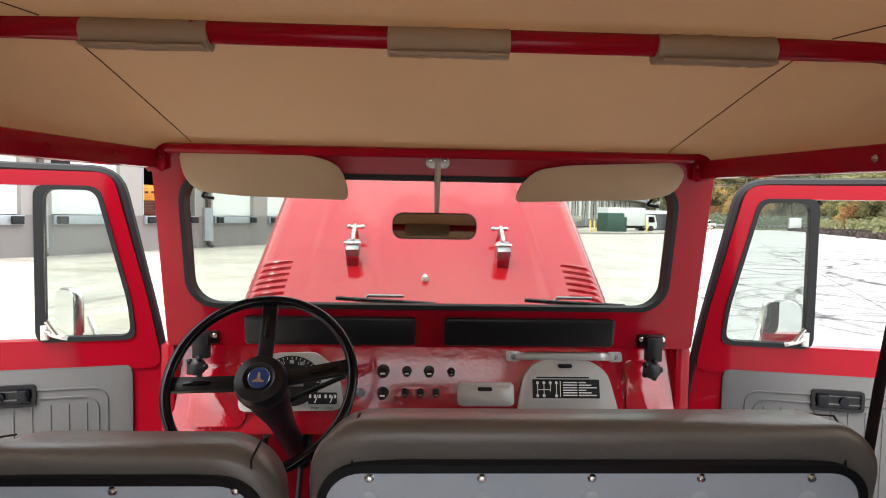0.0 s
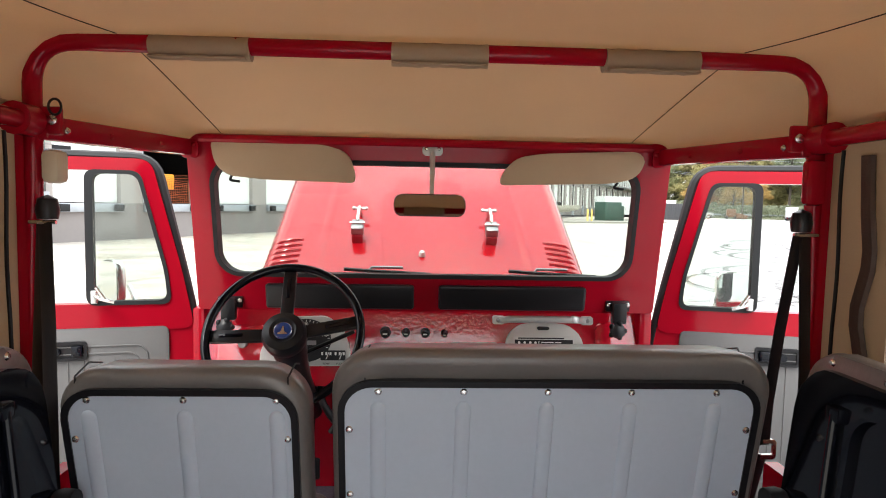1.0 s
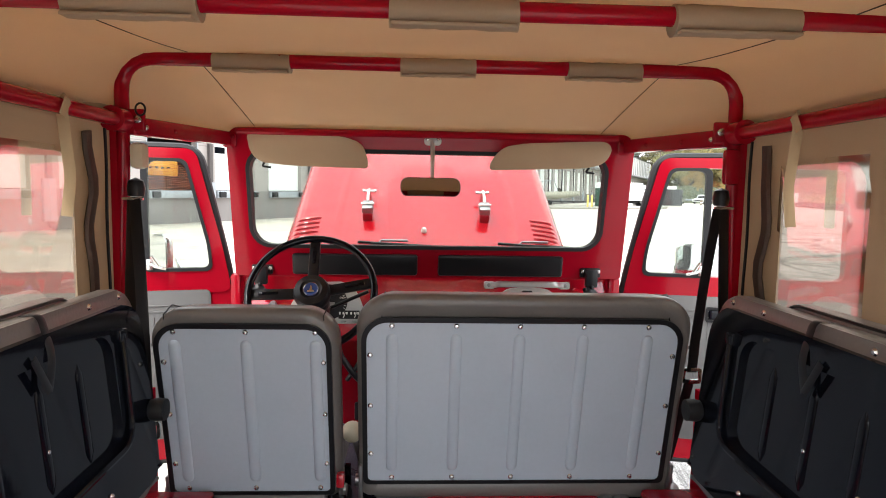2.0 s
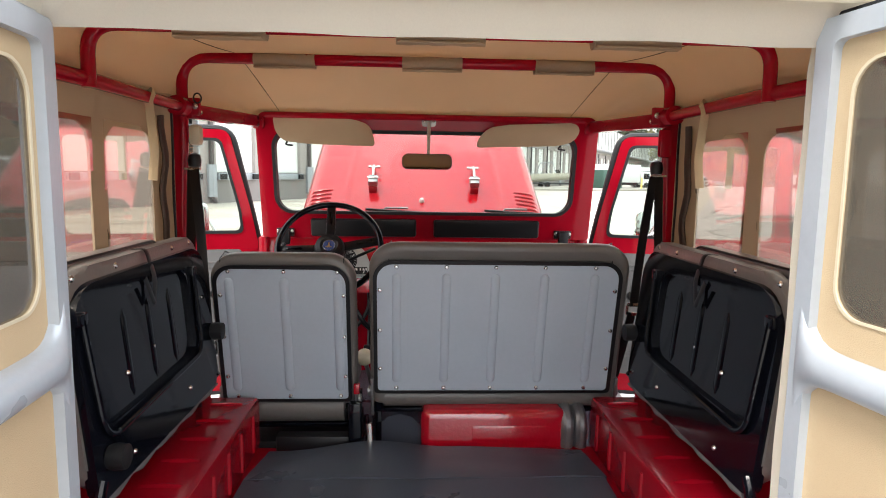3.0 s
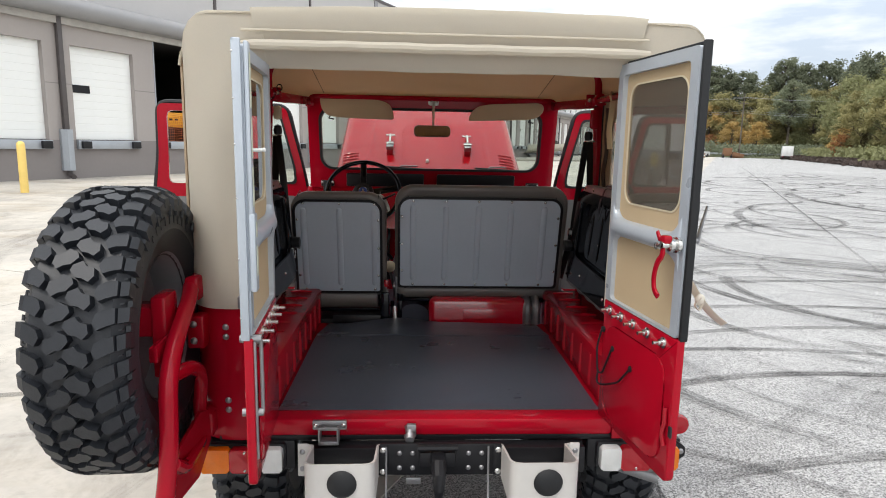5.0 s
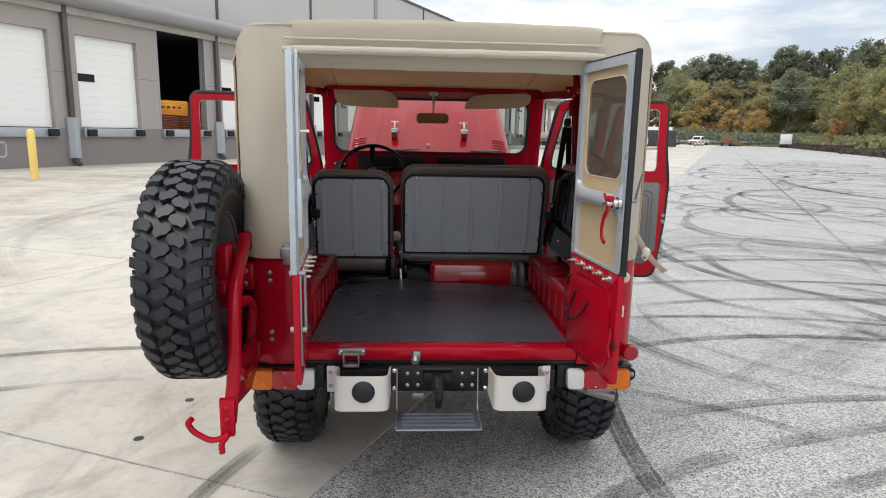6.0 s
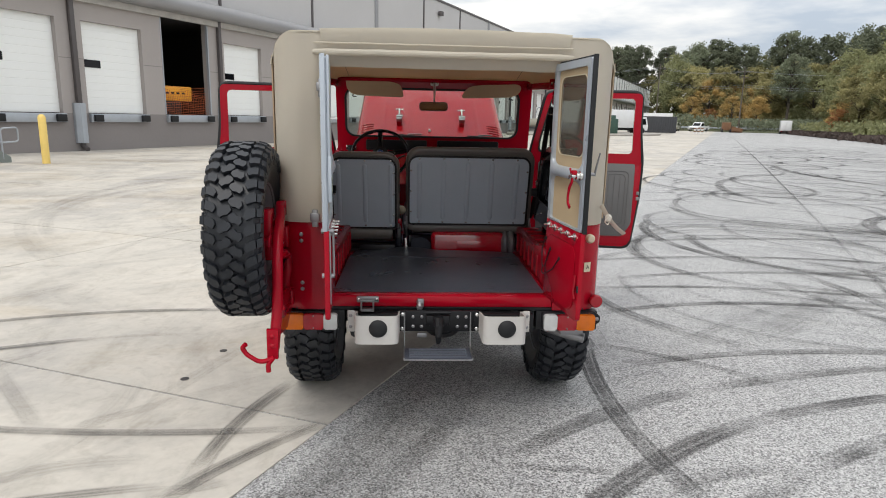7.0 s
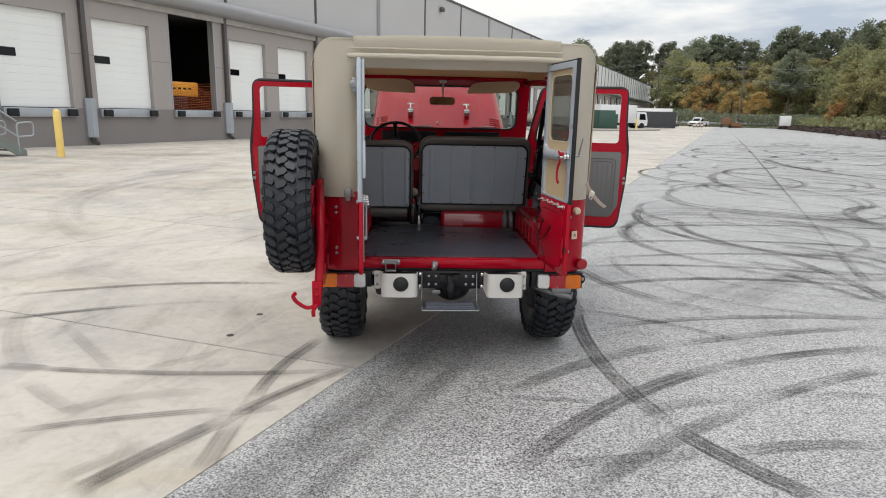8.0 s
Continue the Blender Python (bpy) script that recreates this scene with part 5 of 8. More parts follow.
# ---- hoops, rails, posts ----
TUBE = 0.0175
bm = B()
tube(bm, fillet([(sx(-1, 0.818), 1.215, 1.03), (sx(-1, 0.782), 1.2, 1.66), (sx(-1, 0.782), 1.2, 1.880), (sx(1, 0.782), 1.2, 1.880), (sx(1, 0.782), 1.2, 1.66), (sx(1, 0.818), 1.215, 1.03)], 0.085, 8), TUBE, 14)
hoop = part("front_hoop", bm, RED, car, "red tubular roof hoop")
bm = B()
tube(bm, fillet([(sx(-1, 0.737), 0.54, 1.70), (sx(-1, 0.737), 0.54, 1.832), (sx(1, 0.737), 0.54, 1.832), (sx(1, 0.737), 0.54, 1.70)], 0.10, 8), 0.0150, 14)
hoop2 = part("rear_hoop", bm, RED, car, "red tubular roof hoop")
for h, y, z in ((hoop, 1.2, 1.877), (hoop2, 0.54, 1.830)):
    for x in (-0.43, 0.035, 0.46):
        bm = B()
        n = 14
        tube(bm, [(x - 0.095 + 0.19 * k / n, y, z - 0.003 + 0.002 * noise.noise(Vector((k * 0.6, x * 9, y)))) for k in range(n + 1)], [0.0235 + 0.002 * noise.noise(Vector((k * 0.9, x, 3))) for k in range(n + 1)], 14)
        box(bm, x - 0.092, x + 0.092, y - 0.030, y - 0.010, z - 0.028, z - 0.0225, 0.002)
        part("sleeve", bm, CURTAIN, h, "canvas sleeve wrapped round the hoop")
for side in (-1, 1):
    bm = B()
    tube(bm, fillet([(sx(side, 0.778), 1.21, 1.725), (sx(side, 0.75), 0.60, 1.72), (sx(side, 0.745), 0.08, 1.71), (sx(side, 0.72), 0.02, 1.60)], 0.06), TUBE, 14)
    rail = part("roof_rail", bm, RED, car, "red tubular roof rail")
    bm = B()
    lathe(bm, [(0, -0.004), (0.031, 0), (0.031, 0.05), (0, 0.054)], Matrix.Translation((sx(side, 0.778), 1.185, 1.725)) @ Matrix.Rotation(radians(90), 4, "X"), 16)
    part("clamp", bm, RED, rail)
    bm = B()
    box(bm, *span(side, 0.725, 0.765), 1.19, 1.205, 1.70, 1.755, 0.005)
    bracket = part("bracket", bm, RED, rail)
    screw(bracket, (sx(side, 0.74), 1.188, 1.728), (0, -1, 0), 0.008, CHROME, "bolt")
    # door post: a folded channel
    bm = B()
    sec = [(0.788, 1.178), (0.848, 1.178), (0.848, 1.25), (0.842, 1.26), (0.830, 1.26), (0.804, 1.20)]
    slab(bm, [(sx(side, a), b) for a, b in sec], 0.56, 1.715, lambda u, v, w: (u, v, w))
    post = part("door_post", bm, RED, car, "red door post")
    for z in (1.66, 1.46, 1.30, 1.15):
        screw(post, (sx(side, 0.818), 1.1775, z), (0, -1, 0), 0.005, RED)
    # door header rail, up front to the screen
    bm = B()
    a, b = Vector((sx(side, 0.768), 1.19, 1.715)), Vector((sx(side, 0.692), 1.86, 1.735))
    q = (b - a).to_track_quat("Y", "Z").to_matrix().to_4x4()
    box(bm, -0.020, 0.020, 0, (b - a).length, -0.025, 0.022, 0.006, m=Matrix.Translation(a) @ q)
    dh = part("door_header", bm, RED, car)
    for f in (0.08, 0.3, 0.62, 0.94):
        p = a.lerp(b, f)
        screw(dh, (p.x - side * 0.0205, p.y, p.z - 0.003), (-side, 0, 0), 0.006, CHROME if f < 0.1 else RED)
    # belt: guide, retractor, two straps
    bm = B()
    lathe(bm, [(0, 0), (0.018, 0.004), (0.021, 0.022), (0.017, 0.042), (0.0, 0.050)], Matrix.Translation((sx(side, 0.736), 1.160, 1.535)), 14)
    lap, low, back = (0.668, 1.00, 1.04) if side < 0 else (0.685, 1.100, 1.16)
    belt = part("belt_guide", bm, BLACK, car, "black seat belt guide")
    bm = B()
    tube(bm, [(sx(side, 0.715), 1.15, 1.533), (sx(side, 0.765), 1.15, 1.533)], 0.004, 8)
    part("bar", bm, CHROME, belt)
    bm = B()
    tube(bm, [(sx(side, 0.735 if side < 0 else 0.724), 1.148, 1.53), (sx(side, 0.705), (back + 1.16) / 2, 1.34), (sx(side, lap + 0.008), back + 0.008, low + 0.08), (sx(side, lap), back, low)], 0.020, 8, flat=0.08, up=(1, 0.5 * side, 0))
    part("strap", bm, BLACK, belt, "black seat belt webbing")
    bm = B()
    tube(bm, [(sx(side, 0.745), 1.16, 1.53), (sx(side, 0.755), 1.15, 1.25), (sx(side, 0.755), 1.15, 0.86)], 0.020, 8, flat=0.08, up=(1, 0.5 * side, 0))
    part("strap", bm, BLACK, belt, "black seat belt webbing")
    bm = B()
    slab(bm, rrect(-0.025, 0.025, -0.03, 0.012, 0.008), -0.003, 0.003, lambda u, v, w: (sx(side, lap) + u, back + w, low + v), rrect(-0.018, 0.018, -0.02, 0.004, 0.004))
    part("tongue", bm, CHROME, belt, "chrome belt tongue")
    if side > 0:
        bm = B()
        tube(bm, [(sx(1, lap - 0.004), back, low - 0.02), (sx(1, lap - 0.022), back, low - 0.10), (sx(1, lap - 0.054), back, low - 0.24)], 0.020, 8, flat=0.08, up=(1, 0.5, 0))
        part("strap", bm, BLACK, belt, "black seat belt webbing")
# eyelet by the driver's post, and the brackets that tie the door headers to the screen
bm = B()
tube(bm, [(sx(-1, 0.728) + 0.012 * math.cos(k * math.tau / 14), 1.178, 1.752 + 0.015 * math.sin(k * math.tau / 14)) for k in range(14)], 0.0026, 6, closed=True)
part("eyelet", bm, BLACK, car, "black steel ring")
for side in (-1, 1):
    bm = B()
    slab(bm, rrect(*span(side, 0.664, 0.712), 1.700, 1.752, 0.012), -0.004, 0.004, to_xz(1.778), bev=0.002)
    brk = part("corner_bracket", bm, RED, car)
    for x, z in ((0.676, 1.738), (0.700, 1.714)):
        screw(brk, (sx(side, x), 1.774, z), (0, -1, 0), 0.006, RED_DARK, "bolt")
# lamp on one post, red cover on the other
bm = B()
box(bm, *span(-1, 0.726, 0.762), 1.180, 1.225, 1.607, 1.672, 0.012)
part("dome_lamp", bm, IVORY, car, "ivory plastic interior lamp")
bm = B()
box(bm, *span(1, 0.742, 0.786), 1.158, 1.184, 1.592, 1.684, 0.011)
part("blanking_cover", bm, RED, car)

# ---- windscreen ----
def ws(u, v, w):
    return (u, 1.90 + w - 0.20 * (v - 1.35), v)


bm = B()
slab(bm, rrect(sx(-1, 0.704), sx(1, 0.728), 1.243, 1.772, (0.01, 0.01, 0.05, 0.05), 8), -0.032, 0.006, ws, rrect(sx(-1, 0.640), sx(1, 0.640), 1.352, 1.700, 0.075, 8))
bmesh.ops.bevel(bm, geom=[e for e in bm.edges if e.calc_face_angle(0) > 1.2], offset=0.008, segments=2, affect="EDGES", profile=0.5)
wsf = part("windscreen_frame", bm, RED, car, "red windscreen frame")
bm = B()
slab(bm, rrect(sx(-1, 0.644), sx(1, 0.644), 1.348, 1.704, 0.078, 8), -0.036, 0.008, ws, rrect(sx(-1, 0.631), sx(1, 0.631), 1.361, 1.691, 0.067, 8))
part("seal", bm, RUBBER, wsf, "black rubber windscreen seal")
bm = B()
slab(bm, rrect(sx(-1, 0.636), sx(1, 0.636), 1.356, 1.696, 0.07, 8), -0.002, 0.002, ws)
pane = part("windscreen", bm, GLASS, wsf, "clear windscreen glass")
pane.visible_shadow = False
bm = B()
tube(bm, [ws(sx(-1, 0.66) + 1.32 * k / 10, 1.758, -0.045) for k in range(11)], 0.012, 10)
part("header_bead", bm, RED, wsf)
bm = B()
tube(bm, [(sx(-1, 0.69), 1.822, 1.768), (sx(1, 0.69), 1.822, 1.768)], 0.006, 8)
part("header_seal", bm, RUBBER, wsf)
# crash pads
for x0, x1 in ((-0.462, -0.008), (0.068, 0.530)):
    bm = B()
    slab(bm, rrect(x0, x1, 1.252, 1.330, 0.010, 4), -0.062, -0.034, ws, bev=0.008)
    part("crash_pad", bm, BLACK, car, "black padded crash pad")
# windscreen clamps with star knobs
for x in (-0.575, 0.640):
    bm = B()
    box(bm, x - 0.038, x + 0.038, 1.872, 1.886, 1.250, 1.285, 0.004)
    box(bm, x - 0.022, x + 0.022, 1.848, 1.874, 1.215, 1.282, 0.005)
    clamp = part("screen_clamp", bm, BLACK, car, "black windscreen clamp with star knob")
    bm = B()
    lathe(bm, [(0, -0.012)] + [(0.012, -0.012), (0.024, -0.006), (0.024, 0.006), (0.012, 0.012), (0, 0.014)], Matrix.Translation((x - 0.008, 1.845, 1.195)) @ Matrix.Rotation(radians(70), 4, "X"), 10)
    for k in range(5):
        a = k * math.tau / 5
        bmesh.ops.create_uvsphere(bm, u_segments=8, v_segments=6, radius=0.009, matrix=Matrix.Translation((x - 0.008 + 0.022 * math.cos(a), 1.845, 1.195 + 0.022 * math.sin(a))))
    part("star_knob", bm, BLACK, clamp)
    for d in (-0.03, 0.03):
        screw(clamp, (x + d, 1.871, 1.272), (0, -1, 0), 0.006)

# sun visors
for outline in ([(-0.60, 1.75), (-0.592, 1.69), (-0.56, 1.653), (-0.45, 1.643), (-0.185, 1.638), (-0.187, 1.67), (-0.205, 1.725), (-0.27, 1.745), (-0.58, 1.762)],
                [(0.238, 1.640), (0.25, 1.68), (0.29, 1.722), (0.37, 1.735), (0.64, 1.747), (0.672, 1.735), (0.672, 1.70), (0.64, 1.665), (0.58, 1.652)]):
    bm = B()
    slab(bm, round_poly(outline, 0.025, 4), -0.010, 0.010, lambda u, v, w: (u, 1.79 + w + 0.1 * (1.70 - v), v), bev=0.006)
    visor = part("sun_visor", bm, VISOR, car, "tan vinyl sun visor")
    xo = outline[0][0] + 0.055 if outline[0][0] < 0 else 0.60
    bm = B()
    tube(bm, fillet([(xo, 1.80, 1.655), (xo - 0.01, 1.81, 1.640), (xo + 0.02, 1.81, 1.636)], 0.006), 0.004, 8)
    part("clip", bm, BLACK, visor)
# interior mirror
bm = B()
slab(bm, rrect(0.010, 0.070, 1.722, 1.752, 0.012), -0.006, 0.006, to_xz(1.79), bev=0.003)
rod(bm, (0.040, 1.786, 1.735), (0.038, 1.73, 1.603), 0.0085, 10, 0.006)
mirror = part("rear_view_mirror", bm, ALLOY, car, "rear-view mirror on a silver stalk")
bm = B()
slab(bm, rrect(-0.070, 0.135, 1.545, 1.609, 0.024, 6), -0.010, 0.008, lambda u, v, w: (u, 1.725 + w + 0.12 * (v - 1.577), v), bev=0.004)
head = part("mirror_head", bm, BLACK, mirror)
bm = B()
slab(bm, rrect(-0.0672, 0.1322, 1.5478, 1.6062, 0.0225, 6), -0.0125, -0.0105, lambda u, v, w: (u, 1.725 + w + 0.12 * (v - 1.577), v))
part("mirror_glass", bm, DARKMIRROR, mirror, "dark mirror glass")
for x in (0.022, 0.058):
    screw(mirror, (x, 1.783, 1.742), (0, -1, 0), 0.005)
# wipers
for xa, xb in ((-0.235, 0.045), (0.300, 0.590)):
    bm = B()
    tube(bm, [(xa, 1.955, 1.366), (xa + 0.10, 1.955, 1.360), (xb, 1.955, 1.352)], 0.006, 6)
    wiper = part("wiper", bm, BLACK, car, "black windscreen wiper")
    bm = B()
    tube(bm, [((xa + xb) / 2 - 0.09, 1.962, 1.330), ((xa + xb) / 2 - 0.05, 1.965, 1.372), ((xa + xb) / 2 + 0.05, 1.962, 1.372)], 0.005, 6)
    part("arm", bm, STEEL, wiper)

# ---- dashboard ----
bm = B()
prof = [(1.9475, 1.238), (2.14, 1.245), (2.14, 1.02), (1.985, 0.985), (1.8880, 1.0)]
slab(bm, prof, sx(-1, 0.715), sx(1, 0.715), lambda u, v, w: (w, u, v))
bmesh.ops.bevel(bm, geom=[e for e in bm.edges if e.calc_face_angle(0) > 0.3], offset=0.010, segments=2, affect="EDGES", profile=0.5)
dash = part("dashboard", bm, RED_DASH, car, "red painted steel dashboard")


def face(u, v, w):
    """A point of the dashboard's face, w behind it."""
    return (u, 1.925 + (v - 1.15) * 0.25 + w, v)


bm = B()
slab(bm, rrect(sx(-1, 0.655), -0.47, 1.02, 1.185, 0.02), -0.008, 0.004, face, bev=0.006)
part("corner_panel", bm, RED_DASH, dash)
bm = B()
slab(bm, rrect(0.585, sx(1, 0.655), 1.02, 1.20, 0.02), -0.006, 0.004, face, bev=0.005)
part("corner_panel", bm, RED_DASH, dash)
# instrument cluster
bm = B()
slab(bm, round_poly([(-0.49, 1.06), (-0.49, 1.11), (-0.455, 1.175), (-0.405, 1.212), (-0.285, 1.216), (-0.235, 1.18), (-0.208, 1.12), (-0.208, 1.066)], 0.02, 4), -0.014, 0.002, face, bev=0.004)
cluster = part("dial_panel", bm, ALLOY, dash, "silver instrument cluster with black dials")
bm = B()
slab(bm, [(-0.35 + 0.082 * math.cos(a * math.tau / 28), 1.142 + 0.066 * math.sin(a * math.tau / 28)) for a in range(28)], -0.017, -0.013, face)
part("speedometer", bm, BLACK, cluster)
bm = B()
slab(bm, rrect(-0.300, -0.222, 1.082, 1.112, 0.004), -0.017, -0.013, face)
part("gauge_window", bm, BLACK, cluster)


def lettering(body, size, place, material, parent, name="lettering", spread=1.0):
    """Words in the built-in typeface, as a flat mesh."""
    cu = bpy.data.curves.new(name, "FONT")
    cu.body, cu.size, cu.align_x, cu.align_y, cu.extrude, cu.space_character = body, size, "CENTER", "CENTER", 0.0004, spread
    tmp = bpy.data.objects.new(name, cu)
    me = bpy.data.meshes.new_from_object(tmp)
    bpy.data.objects.remove(tmp)
    b2 = B()
    b2.from_mesh(me)
    bpy.data.meshes.remove(me)
    return part(name, b2, material, parent, m=place)


def on_face(u, v, w, turn=0.0):
    return Matrix.Translation(face(u, v, w)) @ Matrix.Rotation(radians(76), 4, "X") @ Matrix.Rotation(radians(turn), 4, "Z")


for k, word in enumerate(("20", "40", "60", "80", "100", "120", "140")):
    a = radians(160 - k * 23.5)
    lettering(word, 0.013, on_face(-0.35 + 0.064 * math.cos(a), 1.142 + 0.05 * math.sin(a), -0.0178, 0), WHITE, cluster, "numeral")
for k in range(25):
    a = radians(200 - k * 9.2)
    bm = B()
    slab(bm, [(-0.35 + r * 0.0785 * math.cos(a + d), 1.142 + r * 0.063 * math.sin(a + d)) for r, d in ((0.9, -0.012), (1, -0.012), (1, 0.012), (0.9, 0.012))], -0.0182, -0.0172, face)
    part("tick", bm, WHITE, cluster)
bm = B()
box(bm, -0.385, -0.315, *[face(0, 1.142, -0.0205)[1] + d for d in (0, 0.002)], 1.126, 1.142)
part("odometer", bm, STEEL, cluster)
for x, word in ((-0.282, "TEMP"), (-0.240, "FUEL")):
    lettering(word, 0.009, on_face(x, 1.071, -0.0150), BLACK, cluster, "word")
    bm = B()
    slab(bm, [(x - 0.002, 1.086), (x + 0.002, 1.086), (x + 0.009, 1.107), (x + 0.007, 1.107)], -0.0185, -0.0175, face)
    part("needle", bm, WHITE, cluster)
    for d in (-0.013, 0, 0.013):
        bm = B()
        slab(bm, rrect(x + d - 0.003, x + d + 0.003, 1.098, 1.107, 0.001, 2), -0.0180, -0.0172, face)
        part("mark", bm, WHITE, cluster)


def knob(x, z, r, name="knob", depth=0.026, material=BLACK):
    bm = B()
    lathe(bm, [(r * 1.25, 0.004), (r * 1.25, 0), (r * 1.12, -0.003), (r, -0.006), (r * 0.96, -depth), (r * 0.8, -depth - 0.003), (0, -depth - 0.002)], Matrix.Translation(face(x, z, 0)) @ Matrix.Rotation(radians(-90), 4, "X"), 18)
    return part(name, bm, material, dash)


for x, z, r in ((-0.098, 1.166, 0.0145), (-0.032, 1.166, 0.011), (0.030, 1.166, 0.0125), (0.092, 1.165, 0.009),
                (-0.098, 1.108, 0.0135), (-0.036, 1.110, 0.0085), (0.006, 1.110, 0.0085), (0.050, 1.110, 0.0085)):
    k = knob(x, z, r)
    bm = B()
    slab(bm, rrect(x - r * 0.5, x + r * 0.5, z - r * 0.16, z + r * 0.16, r * 0.1, 2), -0.0305, -0.0290, face)
    part("mark", bm, WHITE if r > 0.0105 else STEEL, k)
knob(-0.16, 1.108, 0.010, "lock_barrel", 0.012, STEEL)
knob(-0.545, 1.130, 0.014, "choke_knob", 0.022, STEEL)
bm = B()
slab(bm, rrect(-0.12, 0.10, 1.034, 1.060, 0.004), -0.010, 0.002, face)
part("radio_slot", bm, BLACK, dash)
# ashtray
bm = B()
slab(bm, rrect(0.110, 0.268, 1.076, 1.138, 0.012), -0.008, 0.002, face, bev=0.003)
ash = part("ashtray", bm, ALLOY, dash, "silver framed ashtray")
bm = B()
slab(bm, rrect(0.116, 0.262, 1.082, 1.132, 0.010), -0.0125, -0.0075, face, bev=0.002)
part("lid", bm, ALLOY, ash)
bm = B()
slab(bm, rrect(0.165, 0.206, 1.118, 1.128, 0.004), -0.018, -0.012, face, bev=0.002)
part("pull", bm, BLACK, ash)
# glove box with the data plate and the grab rail
bm = B()
slab(bm, round_poly([(0.272, 1.03), (0.565, 1.03), (0.558, 1.075), (0.535, 1.165), (0.495, 1.196), (0.41, 1.203), (0.335, 1.196), (0.296, 1.165), (0.278, 1.075)], 0.03, 4), -0.012, 0.002, face, bev=0.004)
glove = part("glove_box", bm, ALLOY, dash, "silver glove box lid with shift pattern plate")
bm = B()
slab(bm, rrect(0.392, 0.432, 1.181, 1.191, 0.005), -0.020, -0.011, face, bev=0.002)
part("latch", bm, BLACK, glove)
bm = B()
slab(bm, rrect(0.315, 0.512, 1.096, 1.160, 0.003), -0.0145, -0.0115, face)
plate = part("data_plate", bm, ALLOY, glove, "black and silver shift pattern plate")
bm = B()
slab(bm, rrect(0.319, 0.508, 1.100, 1.150, 0.002), -0.0160, -0.0140, face)
part("plate_field", bm, BLACK, plate)
for x, w in ((0.360, 0.030), (0.430, 0.05)):
    bm = B()
    slab(bm, rrect(x - w, x + w, 1.1525, 1.1565, 0.0005, 1), -0.0152, -0.0146, face)
    part("line_of_text", bm, BLACK, plate)
for r in range(6):
    for c0, c1 in ((0.405, 0.445), (0.449, 0.470 + 0.03 * ((r * 7) % 3) / 2)):
        bm = B()
        slab(bm, rrect(c0, min(c1, 0.503), 1.1405 - r * 0.0068, 1.1435 - r * 0.0068, 0.0005, 1), -0.0166, -0.0159, face)
        part("line_of_text", bm, WHITE, plate)
bm = B()
for x0, x1, z0, z1 in ((0.332, 0.334, 1.108, 1.140), (0.350, 0.352, 1.108, 1.140), (0.368, 0.370, 1.118, 1.140), (0.332, 0.370, 1.122, 1.124), (0.385, 0.387, 1.108, 1.140), (0.396, 0.398, 1.104, 1.146)):
    slab(bm, [(x0, z0), (x1, z0), (x1, z1), (x0, z1)], -0.0166, -0.0159, face)
part("shift_pattern", bm, WHITE, plate)
for x, z in ((0.333, 1.141), (0.351, 1.141), (0.369, 1.141), (0.333, 1.107), (0.351, 1.107), (0.386, 1.107), (0.386, 1.141)):
    bm = B()
    slab(bm, [(x + 0.0042 * math.cos(k * math.tau / 10), z + 0.0042 * math.sin(k * math.tau / 10)) for k in range(10)], -0.0170, -0.0160, face)
    part("gear_mark", bm, WHITE, plate)
bm = B()
tube(bm, fillet([face(0.263, 1.209, -0.004), face(0.285, 1.210, -0.012), face(0.300, 1.218, -0.042), face(0.52, 1.218, -0.042), face(0.540, 1.210, -0.012), face(0.562, 1.209, -0.004)], 0.02), 0.0115, 10, flat=0.7)
grab = part("grab_rail", bm, ALLOY, dash, "satin silver grab rail")
for x in (0.268, 0.558):
    bm = B()
    slab(bm, rrect(x - 0.020, x + 0.020, 1.196, 1.222, 0.006), -0.010, 0.002, face, bev=0.002)
    part("foot", bm, ALLOY, grab)
    screw(grab, face(x, 1.209, -0.010), (0, -1, 0), 0.007, STEEL)
# cowl, bulkhead, front floor
bm = B()
box(bm, sx(-1, 0.72), sx(1, 0.72), 1.945, 2.16, 1.225, 1.262, 0.01)
part("cowl", bm, RED, car)
bm = B()
box(bm, sx(-1, 0.72), sx(1, 0.72), 2.10, 2.14, 0.56, 1.24)
part("bulkhead", bm, RED_DARK, car)
bm = B()
box(bm, sx(-1, 0.72), sx(1, 0.72), 1.12, 2.12, 0.535, 0.575)
part("front_floor", bm, MAT_RUBBER, car)
bm = B()
tube(bm, [(-0.06, 1.2, 0.60), (-0.06, 1.6, 0.64), (-0.04, 2.1, 0.72)], [0.12, 0.15, 0.20], 14, flat=0.8)
part("gearbox_tunnel", bm, MAT_RUBBER, car)
for side in (-1, 1):
    bm = B()
    box(bm, *span(side, 0.68, 0.745), 1.22, 2.14, 0.53, 0.60, 0.012)
    part("door_sill", bm, RED, car)
    bm = B()
    box(bm, *span(side, 0.69, 0.735), 1.90, 2.14, 0.56, 1.245, 0.012)
    part("kick_panel", bm, RED, car)

